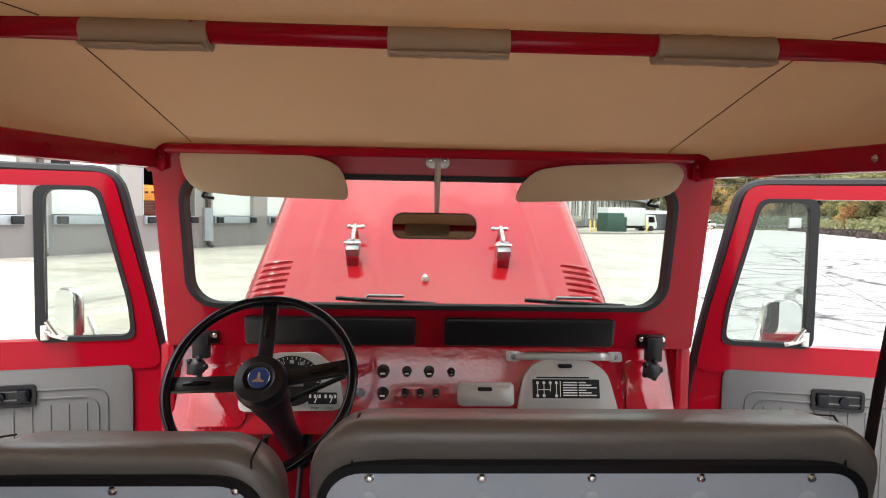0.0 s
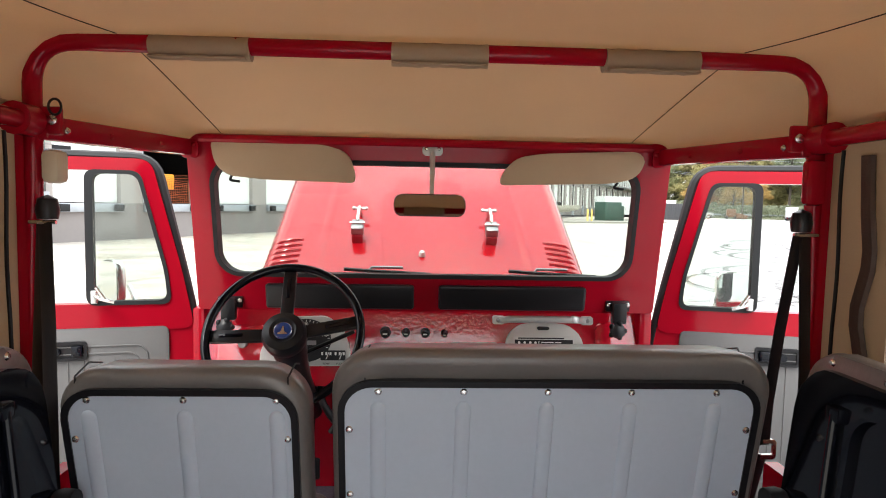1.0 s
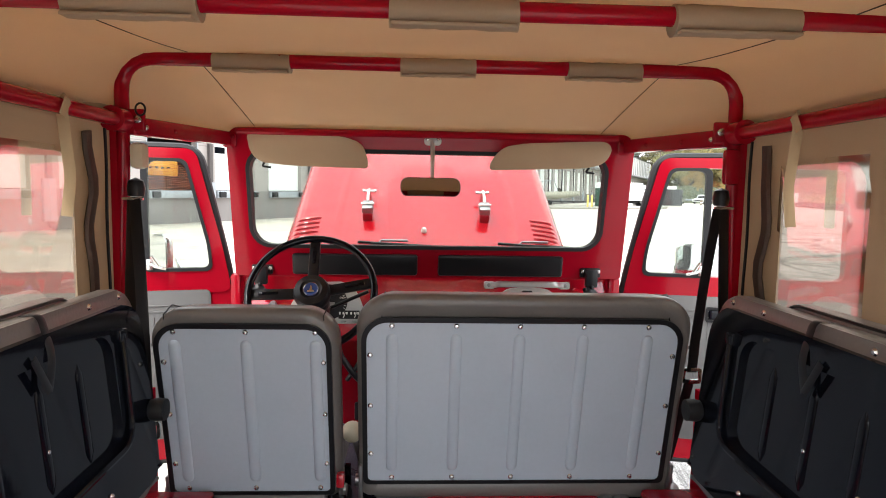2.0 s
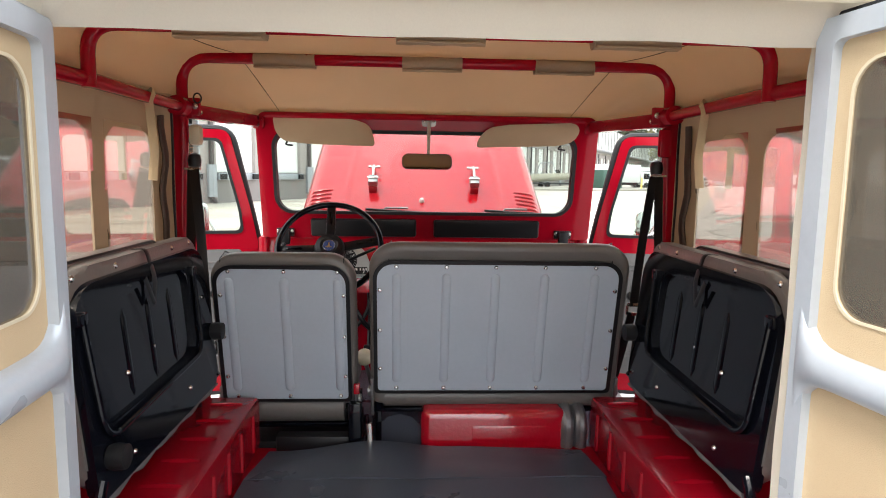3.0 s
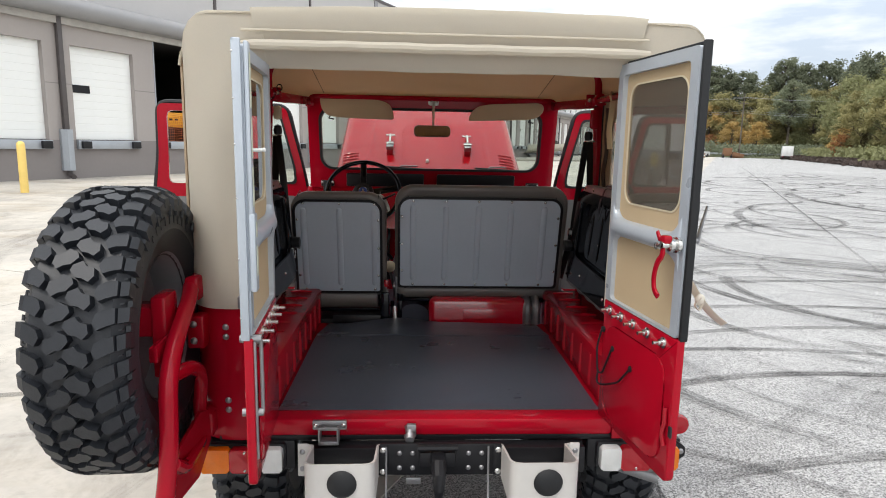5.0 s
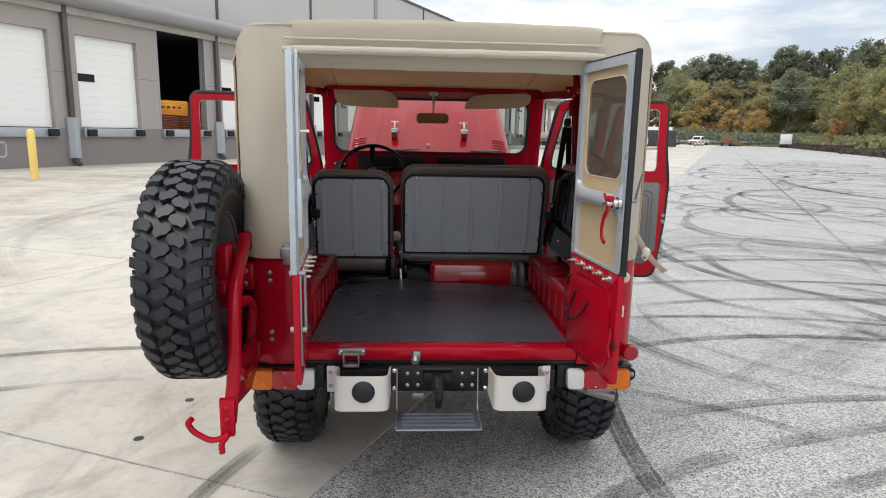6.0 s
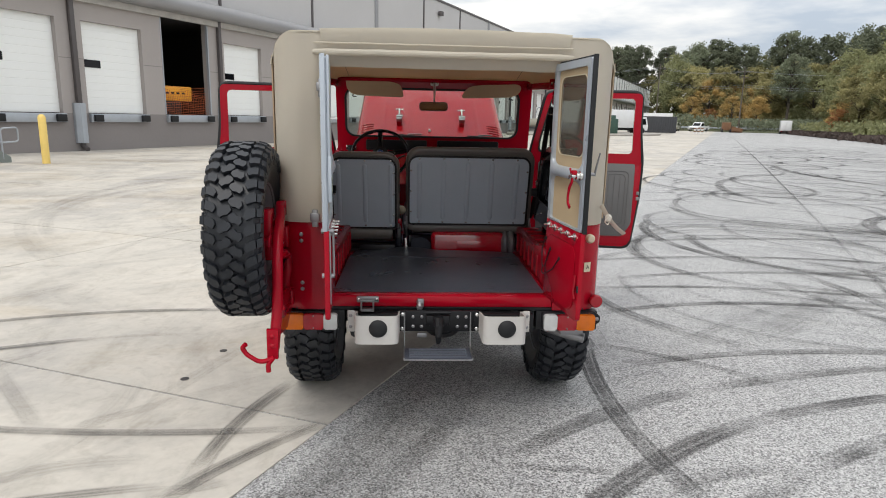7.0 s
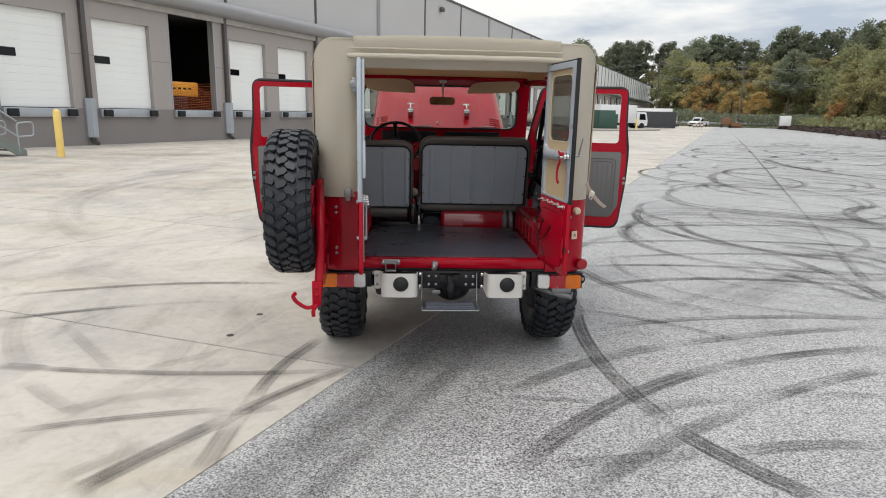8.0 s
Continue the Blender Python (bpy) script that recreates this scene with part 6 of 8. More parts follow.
# ---- steering ----
STEER = Matrix.Translation((-0.340, 1.535, 1.243)) @ Matrix.Rotation(radians(53), 4, "X")
bm = B()
lathe(bm, [(0.196 + 0.0115 * math.cos(a * math.tau / 12), 0.0115 * math.sin(a * math.tau / 12)) for a in range(13)], STEER, 64)
wheel = part("steering_wheel", bm, BLACK_GLOSS, car, "black three-spoke steering wheel")
for a in (92, 182, 12):
    r = STEER @ Matrix.Rotation(radians(a), 4, "Z")
    bm = B()
    box(bm, 0.05, 0.190, -0.017, 0.017, -0.022, -0.006, 0.004, m=r)
    spoke = part("spoke", bm, BLACK, wheel)
    bm = B()
    box(bm, 0.105, 0.165, -0.005, 0.005, -0.0065, -0.003, 0.002, m=r)
    part("horn_button", bm, BLACK_GLOSS, spoke)
bm = B()
lathe(bm, [(0, -0.05), (0.045, -0.05), (0.056, -0.03), (0.058, -0.004), (0.052, 0.014), (0.034, 0.020), (0.027, 0.016), (0, 0.015)], STEER, 36)
part("hub_pad", bm, BLACK, wheel)
bm = B()
lathe(bm, [(0.024, 0.016), (0.023, 0.019), (0, 0.0195)], STEER, 28)
badge = part("badge", bm, BLUE, wheel, "round blue badge")
bm = B()
slab(bm, [(-0.002, 0.011), (0.002, 0.011), (0.004, -0.003), (0.012, -0.008), (0.011, -0.011), (-0.011, -0.011), (-0.012, -0.008), (-0.004, -0.003)], 0.0194, 0.0202, lambda u, v, w: STEER @ Vector((u, v, w)))
lathe(bm, [(0.0215, 0.0192), (0.0225, 0.0205), (0.0235, 0.0192)], STEER, 28)
part("badge_mark", bm, CHROME, badge)
bm = B()
lathe(bm, [(0.045, -0.05), (0.047, -0.10), (0.036, -0.20), (0.030, -0.30), (0.026, -0.62), (0, -0.62)], STEER, 20)
column = part("steering_column", bm, BLACK, car, "black steering column shroud")
bm = B()
tube(bm, [STEER @ Vector((0.04, 0.0, -0.12)), STEER @ Vector((0.12, 0.03, -0.10)), STEER @ Vector((0.17, 0.05, -0.09))], 0.006, 8)
part("stalk", bm, BLACK, column)
bm = B()
tube(bm, fillet([(-0.30, 1.93, 1.01), (-0.30, 1.88, 0.96), (-0.24, 1.90, 0.86), (-0.20, 1.98, 0.80)], 0.05), 0.012, 8)
tube(bm, fillet([(-0.22, 1.95, 1.00), (-0.21, 1.88, 0.93), (-0.27, 1.92, 0.84)], 0.05), 0.009, 8)
part("wiring_loom", bm, BLACK, car)
bm = B()
for x, l in ((-0.45, 0.05), (-0.34, 0.05), (-0.22, 0.03)):
    rod(bm, (x, 2.05, 0.95), (x, 1.94, 0.72), 0.008, 8)
    box(bm, x - l / 2 * 1.4, x + l / 2 * 1.4, 1.915, 1.935, 0.68, 0.75, 0.006)
part("pedals", bm, BLACK, car)

WEBBING = mat("cream webbing", (0.66, 0.62, 0.54), 0.8, var=0.08, scale=20, fine=200)
# ---- front seats ----
def front_seat(x0, x1, bx0, bx1, bz0, bz1, top, ribs, label, cushion_z, roll):
    """A seat seen from behind: padded back, grey board with ribs and screws, lower roll, cushion, frame."""
    LEAN = Matrix(((1, 0, 0, 0), (0, 1, -0.205, 0.205 * 1.245), (0, 0, 1, 0), (0, 0, 0, 1)))
    bm = B()
    out = rrect(x0, x1, 0.775, top, (0.025, 0.025, 0.085, 0.085), 8)
    n = len(out)
    cu, cv = (x0 + x1) / 2, (0.775 + top) / 2
    rings = []
    for y, k in ((1.055, 0.055), (1.040, 0.022), (1.040, 0.006), (1.052, -0.004), (1.075, -0.006), (1.115, 0.0), (1.145, 0.014), (1.162, 0.045)):
        ring = []
        for u, v in out:
            du, dv = (cu - u), (cv - v)
            ring.append(bm.verts.new((u + math.copysign(min(k, abs(du)), du) if k > 0 else u - math.copysign(-k, du), y + 0.10 * (v - 0.78) * (y > 1.08) * 0.4, v + math.copysign(min(abs(k), abs(dv)), dv) * (1 if k > 0 else -1))))
        rings.append(ring)
    for a, b in zip(rings, rings[1:]):
        for i in range(n):
            bm.faces.new((a[i], a[(i + 1) % n], b[(i + 1) % n], b[i]))
    bm.faces.new(rings[0][::-1])
    bm.faces.new(rings[-1])
    seat = part("seat_back", bm, VINYL, car, label, sharp=60, m=LEAN)
    r4 = (0.012, 0.012, 0.05, 0.05)
    bm = B()
    slab(bm, rrect(bx0 - 0.010, bx1 + 0.010, bz0 - 0.008, bz1 + 0.010, (0.015, 0.015, 0.06, 0.06), 8), -0.006, 0.02, to_xz(1.036), rrect(bx0 + 0.002, bx1 - 0.002, bz0 + 0.002, bz1 - 0.002, r4, 8))
    part("edging", bm, BLACK, seat, "black rubber edging", m=LEAN)
    bm = B()
    slab(bm, rrect(bx0, bx1, bz0, bz1, r4, 8), -0.003, 0.012, to_xz(1.036))
    part("back_board", bm, PANEL_GREY, seat, "grey board with pressed ribs", m=LEAN)
    for x in ribs:
        bm = B()
        ends = ((0.030, 0.003), (0.032, 0.008), (0.036, 0.0118), (0.041, 0.0140), (0.047, 0.0148))
        tube(bm, [(x, 1.0345, bz0 + e) for e, r in ends] + [(x, 1.0345, bz1 - e) for e, r in ends[::-1]], [r for e, r in ends + ends[::-1]], 14, flat=0.5, up=(1, 0, 0))
        part("rib", bm, PANEL_GREY, seat, m=LEAN)
    for x in ribs:
        screw(seat, LEAN @ Vector((x, 1.033, bz1 - 0.010)), (0, -1, 0), 0.0055)
        screw(seat, LEAN @ Vector((x, 1.033, bz0 + 0.012)), (0, -1, 0), 0.0055)
    for f in (0.13, 0.48, 0.83):
        for x in (bx0 + 0.010, bx1 - 0.010):
            screw(seat, LEAN @ Vector((x, 1.033, bz1 - 0.035 - f * (bz1 - bz0 - 0.05))), (0, -1, 0), 0.0055)
    for x in ((x0 * 0.93 + x1 * 0.07), (x0 * 0.07 + x1 * 0.93)):
        bm = B()
        tube(bm, [(x, 1.039, top - 0.062), (x, 1.050, top - 0.01), (x + 0.006, 1.09, top + 0.006), (x + 0.004, 1.14, top - 0.008)], 0.0018, 6)
        part("seam", bm, BLACK, seat, m=LEAN)
    bm = B()
    tube(bm, [(x0 + 0.04, 1.065, bz0 - roll - 0.004), (x1 - 0.04, 1.065, bz0 - roll - 0.004)], roll, 14, flat=0.85)
    part("lower_roll", bm, VINYL, seat, "grey vinyl roll under the board", m=LEAN)
    bm = B()
    rod(bm, (x0 + 0.01, 1.05, bz0 - 0.008), (x0 + 0.05, 1.05, bz0 - 0.008), 0.008, 10)
    box(bm, x0 + 0.01, x1 - 0.01, 1.05, 1.075, bz0 - 2 * roll - 0.024, bz0 - 2 * roll - 0.008, 0.004)
    part("seat_frame", bm, BLACK_GLOSS, seat, "black steel seat frame", m=LEAN)
    for x in (x0 + 0.004, x1 - 0.036):
        bm = B()
        box(bm, x, x + 0.032, 1.045, 1.075, bz0 - 0.085, bz0 + 0.02, 0.006)
        part("frame_bracket", bm, BLACK_GLOSS, seat, m=LEAN)
        for y in (1.16, 1.48):
            bm = B()
            box(bm, x + 0.006, x + 0.026, y, y + 0.03, 0.575, bz0 - 2 * roll - 0.01, 0.003)
            part("seat_leg", bm, BLACK_GLOSS, seat)
    bm = B()
    box(bm, x0 + 0.015, x1 - 0.015, 1.15, 1.55, cushion_z - 0.10, cushion_z, 0.04, 4)
    part("seat_cushion", bm, VINYL, seat)
    for s, x in ((-1, x0), (1, x1)):
        bm = B()
        box(bm, x - 0.004, x + 0.006, 1.03, 1.09, bz0 - 0.09, bz0 + 0.045, 0.003)
        lathe(bm, [(0, -0.008), (0.018, -0.008), (0.018, 0.008), (0, 0.008)], Matrix.Translation((x + s * 0.006, 1.06, bz0 - 0.01)) @ Matrix.Rotation(radians(90), 4, "Y"), 14)
        part("hinge", bm, STEEL, seat, m=LEAN)
    return seat


front_seat(-0.632, -0.201, -0.616, -0.223, 0.795, 1.238, 1.277, (-0.578, -0.412, -0.250), "dark grey vinyl driver seat with grey back board", 0.83, 0.044)
front_seat(-0.150, 0.652, -0.132, 0.622, 0.825, 1.257, 1.315, (-0.070, 0.083, 0.235, 0.388, 0.545), "wide dark grey vinyl passenger bench with grey back board", 0.85, 0.031)
# things between and under the seats
bm = B()
rod(bm, (-0.15, 1.42, 0.66), (-0.185, 1.30, 0.87), 0.008, 10)
lever = part("gear_lever", bm, STEEL, car)
bm = B()
bmesh.ops.create_uvsphere(bm, u_segments=18, v_segments=12, radius=0.030, matrix=Matrix.Translation((-0.187, 1.295, 0.885)))
part("lever_knob", bm, IVORY, lever, "ivory ball knob")
bm = B()
box(bm, -0.205, -0.185, 1.07, 1.10, 0.83, 0.862, 0.004)
part("buckle_button", bm, LENS_RED, car)
bm = B()
box(bm, -0.222, -0.180, 1.068, 1.105, 0.62, 0.80, 0.008)
tube(bm, fillet([(-0.165, 1.08, 0.76), (-0.16, 1.07, 0.70), (-0.185, 1.06, 0.66), (-0.175, 1.08, 0.62)], 0.02), 0.008, 8)
part("seat_bracket", bm, BLACK_GLOSS, car)
bm = B()
tube(bm, fillet([(-0.155, 1.06, 0.74), (-0.150, 1.055, 0.66), (-0.150, 1.06, 0.645)], 0.01), 0.010, 10, flat=0.5)
part("release_lever", bm, CHROME, car)
bm = B()
box(bm, 0.01, 0.490, 1.085, 1.50, 0.575, 0.772, 0.03, 3)
tank = part("fuel_tank", bm, RED_DASH, car, "red painted fuel tank under the bench")
bm = B()
box(bm, 0.17, 0.44, 1.083, 1.10, 0.655, 0.725, 0.012)
box(bm, 0.12, 0.46, 1.15, 1.18, 0.762, 0.772, 0.006)
part("tank_pressing", bm, RED_DASH, tank)
for x in (0.49, 0.535):
    bm = B()
    tube(bm, fillet([(x, 1.10, 0.60), (x, 1.085, 0.74), (x, 1.20, 0.775), (x, 1.30, 0.775)], 0.04), 0.022, 10)
    part("filler_hose", bm, STEEL, tank)
bm = B()
box(bm, 0.60, 0.70, 1.12, 1.25, 0.575, 0.80, 0.03)
part("filler_cover", bm, STEEL, car)
bm = B()
box(bm, -0.45, -0.22, 1.07, 1.12, 0.63, 0.69, 0.004)
box(bm, -0.60, -0.20, 1.10, 1.45, 0.60, 0.665, 0.02)
part("tool_tray", bm, BLACK, car)
# heater and ducts seen under the dashboard
bm = B()
box(bm, -0.16, 0.10, 1.94, 2.09, 0.86, 0.99, 0.015)
heater = part("heater_box", bm, RED_DARK, car)
for k in range(4):
    bm = B()
    box(bm, -0.14 + k * 0.022, -0.128 + k * 0.022, 1.932, 1.941, 0.90, 0.96, 0.002)
    part("louvre", bm, IVORY, heater)

# ---- folding rear seats, flipped up: black steel pans face inwards ----
for side in (-1, 1):
    def pan(u, v, w, side=side):
        # u along the wagon, v up, w inwards from the cushion
        lean = -0.10 * (1.32 - v)
        return (sx(side, (0.690 if side > 0 else 0.702) + lean - w), u, v)
    y0, y1, z0, z1 = 0.305, 1.035, 0.895, 1.338
    bm = B()
    slab(bm, rrect(y0 - 0.008, y1, z0 + 0.012, z1, (0.06, 0.05, 0.075, 0.12), 8), -0.030, 0.008, pan, bev=0.014)
    js = part("rear_seat", bm, VINYL, car, "folded rear side seat with black steel pan")
    bm = B()
    outer, inner = rrect(y0, y1 - 0.008, z0 - 0.002, z1 - 0.028, (0.03, 0.05, 0.085, 0.10), 6), rrect(y0 + 0.055, y1 - 0.155, z0 + 0.125, z1 - 0.075, (0.04, 0.04, 0.05, 0.05), 6)
    outer = [(u, v + (0.006 * noise.noise(Vector((u * 14, side, 3))) if v > z1 - 0.05 else 0)) for u, v in outer]
    slab(bm, outer, -0.002, 0.022, pan, inner)
    bmesh.ops.bevel(bm, geom=[e for e in bm.edges if e.calc_face_angle(0) > 1.2], offset=0.006, segments=2, affect="EDGES", profile=0.5)
    part("pan_frame", bm, BLACK_GLOSS, js, "glossy black pressed steel pan")
    bm = B()
    slab(bm, rrect(y0 + 0.045, y1 - 0.145, z0 + 0.115, z1 - 0.065, 0.03, 6), 0.009, 0.012, pan)
    part("pan_board", bm, BLACK_GLOSS, js)
    for f in (0.22, 0.47, 0.72):
        y = y0 + 0.10 + f * (y1 - y0 - 0.23)
        bm = B()
        tube(bm, [pan(y, z0 + 0.14, 0.011), pan(y, z0 + 0.16, 0.013), pan(y, z1 - 0.13, 0.013), pan(y, z1 - 0.11, 0.011)], [0.004, 0.011, 0.011, 0.004], 12, flat=0.28, up=(0, 1, 0))
        part("pan_rib", bm, BLACK_GLOSS, js, sharp=80)
    bm = B()
    tube(bm, fillet([pan(y0 + 0.022, z1 - 0.09, 0.028), pan(y0 + 0.040, z0 + 0.105, 0.029), pan(y1 - 0.128, z0 + 0.125, 0.029), pan(y1 - 0.120, z1 - 0.09, 0.028)], 0.06, 6), 0.0065, 10)
    part("leg_hoop", bm, BLACK_GLOSS, js, "black folding leg hoop")
    for y in (y0 + 0.022, y1 - 0.120):
        bm = B()
        lean = pan(y, z1 - 0.088, 0.026)
        box(bm, lean[0] - 0.008, lean[0] + 0.008, y - 0.016, y + 0.016, z1 - 0.102, z1 - 0.076, 0.004)
        part("leg_bracket", bm, BLACK_GLOSS, js)
    bm = B()
    tube(bm, fillet([pan(0.675, z1 - 0.0, -0.02), pan(0.675, z1 + 0.004, 0.012), pan(0.668, z1 - 0.07, 0.028), pan(0.650, z1 - 0.125, 0.024)], 0.02), 0.010, 8, flat=0.14, up=(0, 1, 0))
    tube(bm, [pan(0.650, z1 - 0.125, 0.026), pan(0.615, z1 - 0.060, 0.028)], 0.009, 8, flat=0.14, up=(0, 1, 0))
    part("hold_strap", bm, BLACK, js, "black hold-up strap")
    bm = B()
    pp = [pan(y0 + 0.03 + (y1 - y0 - 0.05) * k / 18, z0 - 0.010 + 0.006 * noise.noise(Vector((k * 0.8, side, 1))), 0.014 + 0.004 * noise.noise(Vector((k * 0.7, side, 5)))) for k in range(19)]
    tube(bm, pp, [0.007 + 0.003 * math.sin(k * 1.7) for k in range(19)], 8)
    part("cushion_hem", bm, FELT, js, "grey felt hem, wavy")
    for y in (0.350, 0.525, 0.84, 0.965):
        p = pan(y, z1 - 0.016, 0.007)
        screw(js, p, (-side, 0, 0), 0.006)
    for y, z in ((0.50, 1.09), (0.64, 1.11), (0.46, 0.93), (0.80, 0.95)):
        screw(js, pan(y, z, 0.012 if z > 1.0 else 0.022), (-side, 0, 0), 0.005)
    for y in (y0 + 0.055, y1 - 0.02)[0 if side < 0 else 1:]:
        bm = B()
        p = pan(y, 1.05 if y > 0.5 else 0.965, 0.034)
        lathe(bm, [(0, -0.012), (0.024, -0.012), (0.027, 0), (0.025, 0.022), (0.0, 0.025)], Matrix.Translation(p) @ Matrix.Rotation(radians(-90 * side), 4, "Y"), 14)
        part("pivot_boss", bm, RUBBER, js)
    bm = B()
    tube(bm, fillet([pan(y0 + 0.02, 0.93, 0.02), pan(y0 - 0.005, 0.90, 0.02), pan(y0 + 0.0, 0.80, 0.02), (sx(side, 0.70), y0 + 0.02, 0.815)], 0.03), 0.011, 10)
    part("support_arm", bm, BLACK_GLOSS, js)
    bm = B()
    tube(bm, fillet([pan(y1 - 0.01, 0.92, 0.02), (sx(side, 0.70), y1 - 0.02, 0.86), (sx(side, 0.70), y1 - 0.02, 0.815)], 0.03), 0.011, 10)
    part("support_arm", bm, BLACK_GLOSS, js)

# padded backrests along the sides, behind the folded seats
for side in (-1, 1):
    out = rrect(0.16, 0.860, 1.04, 1.348, (0.03, 0.03, 0.06, 0.05), 6)
    bm = B()
    slab(bm, out, 0.729, 0.762, lambda u, v, w: (sx(side, w), u, v), bev=0.010)
    pad = part("side_backrest", bm, VINYL, car, "dark grey vinyl side backrest with black piping")
    bm = B()
    tube(bm, [(sx(side, 0.731), u, v - 0.004) for u, v in rrect(0.162, 0.858, 1.042, 1.348, (0.03, 0.03, 0.06, 0.05), 6)], 0.0035, 6, closed=True)
    part("piping", bm, BLACK, pad)

# ---- rear doors, swung open ----
DOOR_W = 0.41
STUD = [0.045, 0.12, 0.195, 0.275, 0.358]
TAPE = mat("yellowed masking tape", (0.52, 0.54, 0.44), 0.7)
for side, hx, ang in ((-1, sx(-1, 0.522), 85.2), (1, sx(1, 0.502), 83)):
    d = Vector((math.cos(radians(ang)), -math.sin(radians(ang)), 0))
    inward = Vector((1 if side < 0 else -1, 0, 0))
    nrm = Vector((d.y, -d.x, 0))
    if nrm.dot(inward) < 0:
        nrm = -nrm
    # local x along the door from its hinge, y towards the inner face, z up
    DM = Matrix(((d.x, nrm.x, 0, hx), (d.y, nrm.y, 0, 0.006), (0, 0, 1, 0), (0, 0, 0, 1)))

    dt = -0.024 if side < 0 else 0.0

    pw = 0.010 if side < 0 else 0.0

    def dp(u, v, w):
        return (u, w, v)
    bm = B()
    slab(bm, rrect(0, DOOR_W + 0.010, 0.672, 1.048, (0.005, 0.02, 0.003, 0.003), 4), -0.010, 0.012, dp, bev=0.005)
    rd = part("rear_door", bm, RED, car, "open rear door: red steel below, canvas in silver frame above", m=DM)
    bm = B()
    slab(bm, rrect(0.03, DOOR_W - 0.03, 0.70, 0.985, 0.06, 6), 0.012, 0.0165, dp, bev=0.004)
    part("inner_pressing", bm, RED, rd, m=DM)
    for u in STUD:
        bm = B()
        lathe(bm, [(0, 0.012), (0.015, 0.012), (0.015, 0.015), (0.0095, 0.016), (0.0095, 0.024), (0.005, 0.025), (0.005, 0.042), (0, 0.043)], Matrix.Translation((u, 0, 1.025)) @ Matrix.Rotation(radians(-90), 4, "X"), 12)
        part("stud", bm, CHROME, rd, "zinc-plated stud with nut", m=DM)
    # upper frame: verticals, top bar, belly rail with flared ends
    bm = B()
    slab(bm, rrect(0, DOOR_W, 1.05, 1.742 + dt, 0.012, 4), -0.012, 0.010, dp, rrect(0.030, DOOR_W - 0.034, 1.058, 1.712 + dt, 0.014, 4))
    frame_ob = part("door_frame", bm, SILVER, rd, "silver painted steel frame", m=DM)
    bm = B()
    rings = []
    for k in range(29):
        f = (1 - math.cos(math.pi * k / 28)) / 2
        u = 0.014 + (DOOR_W - 0.032) * f
        near, far = u - 0.014, DOOR_W - 0.018 - u
        zu = 1.302 + 0.075 * math.exp(-near / 0.015) + 0.070 * math.exp(-far / 0.017)
        zl = 1.254 - 0.068 * math.exp(-near / 0.013) - 0.062 * math.exp(-far / 0.017)
        high = 0.013 + 0.016 * min(1.0, max(0.0, min(near, far)) / 0.045) ** 0.7
        ring = [(u, -0.013, zu), (u, -0.013, zl)]
        for q in range(11):
            a = math.pi * q / 10
            ring.append((u, 0.002 + (high - 0.002) * max(0.0, math.sin(a)) ** 0.75, zl + (zu - zl) * (1 - math.cos(a)) / 2))
        rings.append([bm.verts.new(p) for p in ring])
    n = len(rings[0])
    for a, b in zip(rings, rings[1:]):
        for i in range(n):
            bm.faces.new((a[i], a[(i + 1) % n], b[(i + 1) % n], b[i]))
    bm.faces.new(rings[0][::-1])
    bm.faces.new(rings[-1])
    part("belly_rail", bm, SILVER, frame_ob, m=DM, sharp=50)
    bm = B()
    slab(bm, rrect(0.026, DOOR_W - 0.030, 1.052, 1.716 + dt, 0.02, 6), -0.010, -0.004, dp, rrect(0.056 - pw, DOOR_W - 0.058 + pw, 1.352, 1.682 + dt, 0.045, 6))
    part("door_canvas", bm, CANVAS_DOOR, rd, "light tan canvas panel", m=DM)
    bm = B()
    slab(bm, rrect(0.053 - pw, DOOR_W - 0.055 + pw, 1.349, 1.685 + dt, 0.045, 6), -0.004, -0.002, dp, rrect(0.057 - pw, DOOR_W - 0.059 + pw, 1.353, 1.681 + dt, 0.042, 6))
    part("stitching", bm, IVORY, rd, m=DM)
    bm = B()
    slab(bm, rrect(0.050 - pw, DOOR_W - 0.052 + pw, 1.347, 1.687 + dt, 0.04, 6), -0.0085, -0.0065, dp)
    part("pane", bm, VINYL_SMOKE, rd, "smoked vinyl window", m=DM)
    # weather strip on the free edge and along the top
    bm = B()
    box(bm, DOOR_W + 0.0005, DOOR_W + 0.012, -0.014, 0.006, 1.045, 1.752 + dt, 0.003)
    box(bm, 0.0, DOOR_W + 0.012, -0.014, -0.004, 1.743 + dt, 1.752 + dt, 0.003)
    if side > 0:
        part("weather_strip", bm, RUBBER, rd, "black rubber weather strip", m=DM)
        bm = B()
        tube(bm, fillet([(0.346, 0.052, 1.285), (0.352, 0.054, 1.260), (0.332, 0.056, 1.240), (0.320, 0.056, 1.200), (0.326, 0.056, 1.170), (0.346, 0.056, 1.158)], 0.022, 6), 0.0085, 10, flat=0.6)
        box(bm, 0.338, 0.362, 0.036, 0.058, 1.288, 1.308, 0.005)
        tube(bm, [(0.342, 0.050, 1.298), (0.325, 0.050, 1.296), (0.312, 0.050, 1.312)], [0.006, 0.007, 0.006], 8, flat=0.6)
        handle = part("inside_handle", bm, RED, rd, "red lever handle", m=DM @ Matrix.Translation((0.042, 0, -0.004)))
        bm = B()
        lathe(bm, [(0, 0.016), (0.020, 0.016), (0.020, 0.024), (0.011, 0.026), (0.016, 0.030), (0.016, 0.040), (0.009, 0.044), (0.009, 0.060), (0, 0.062)], Matrix.Translation((0.352, 0, 1.285)) @ Matrix.Rotation(radians(-90), 4, "X"), 20)
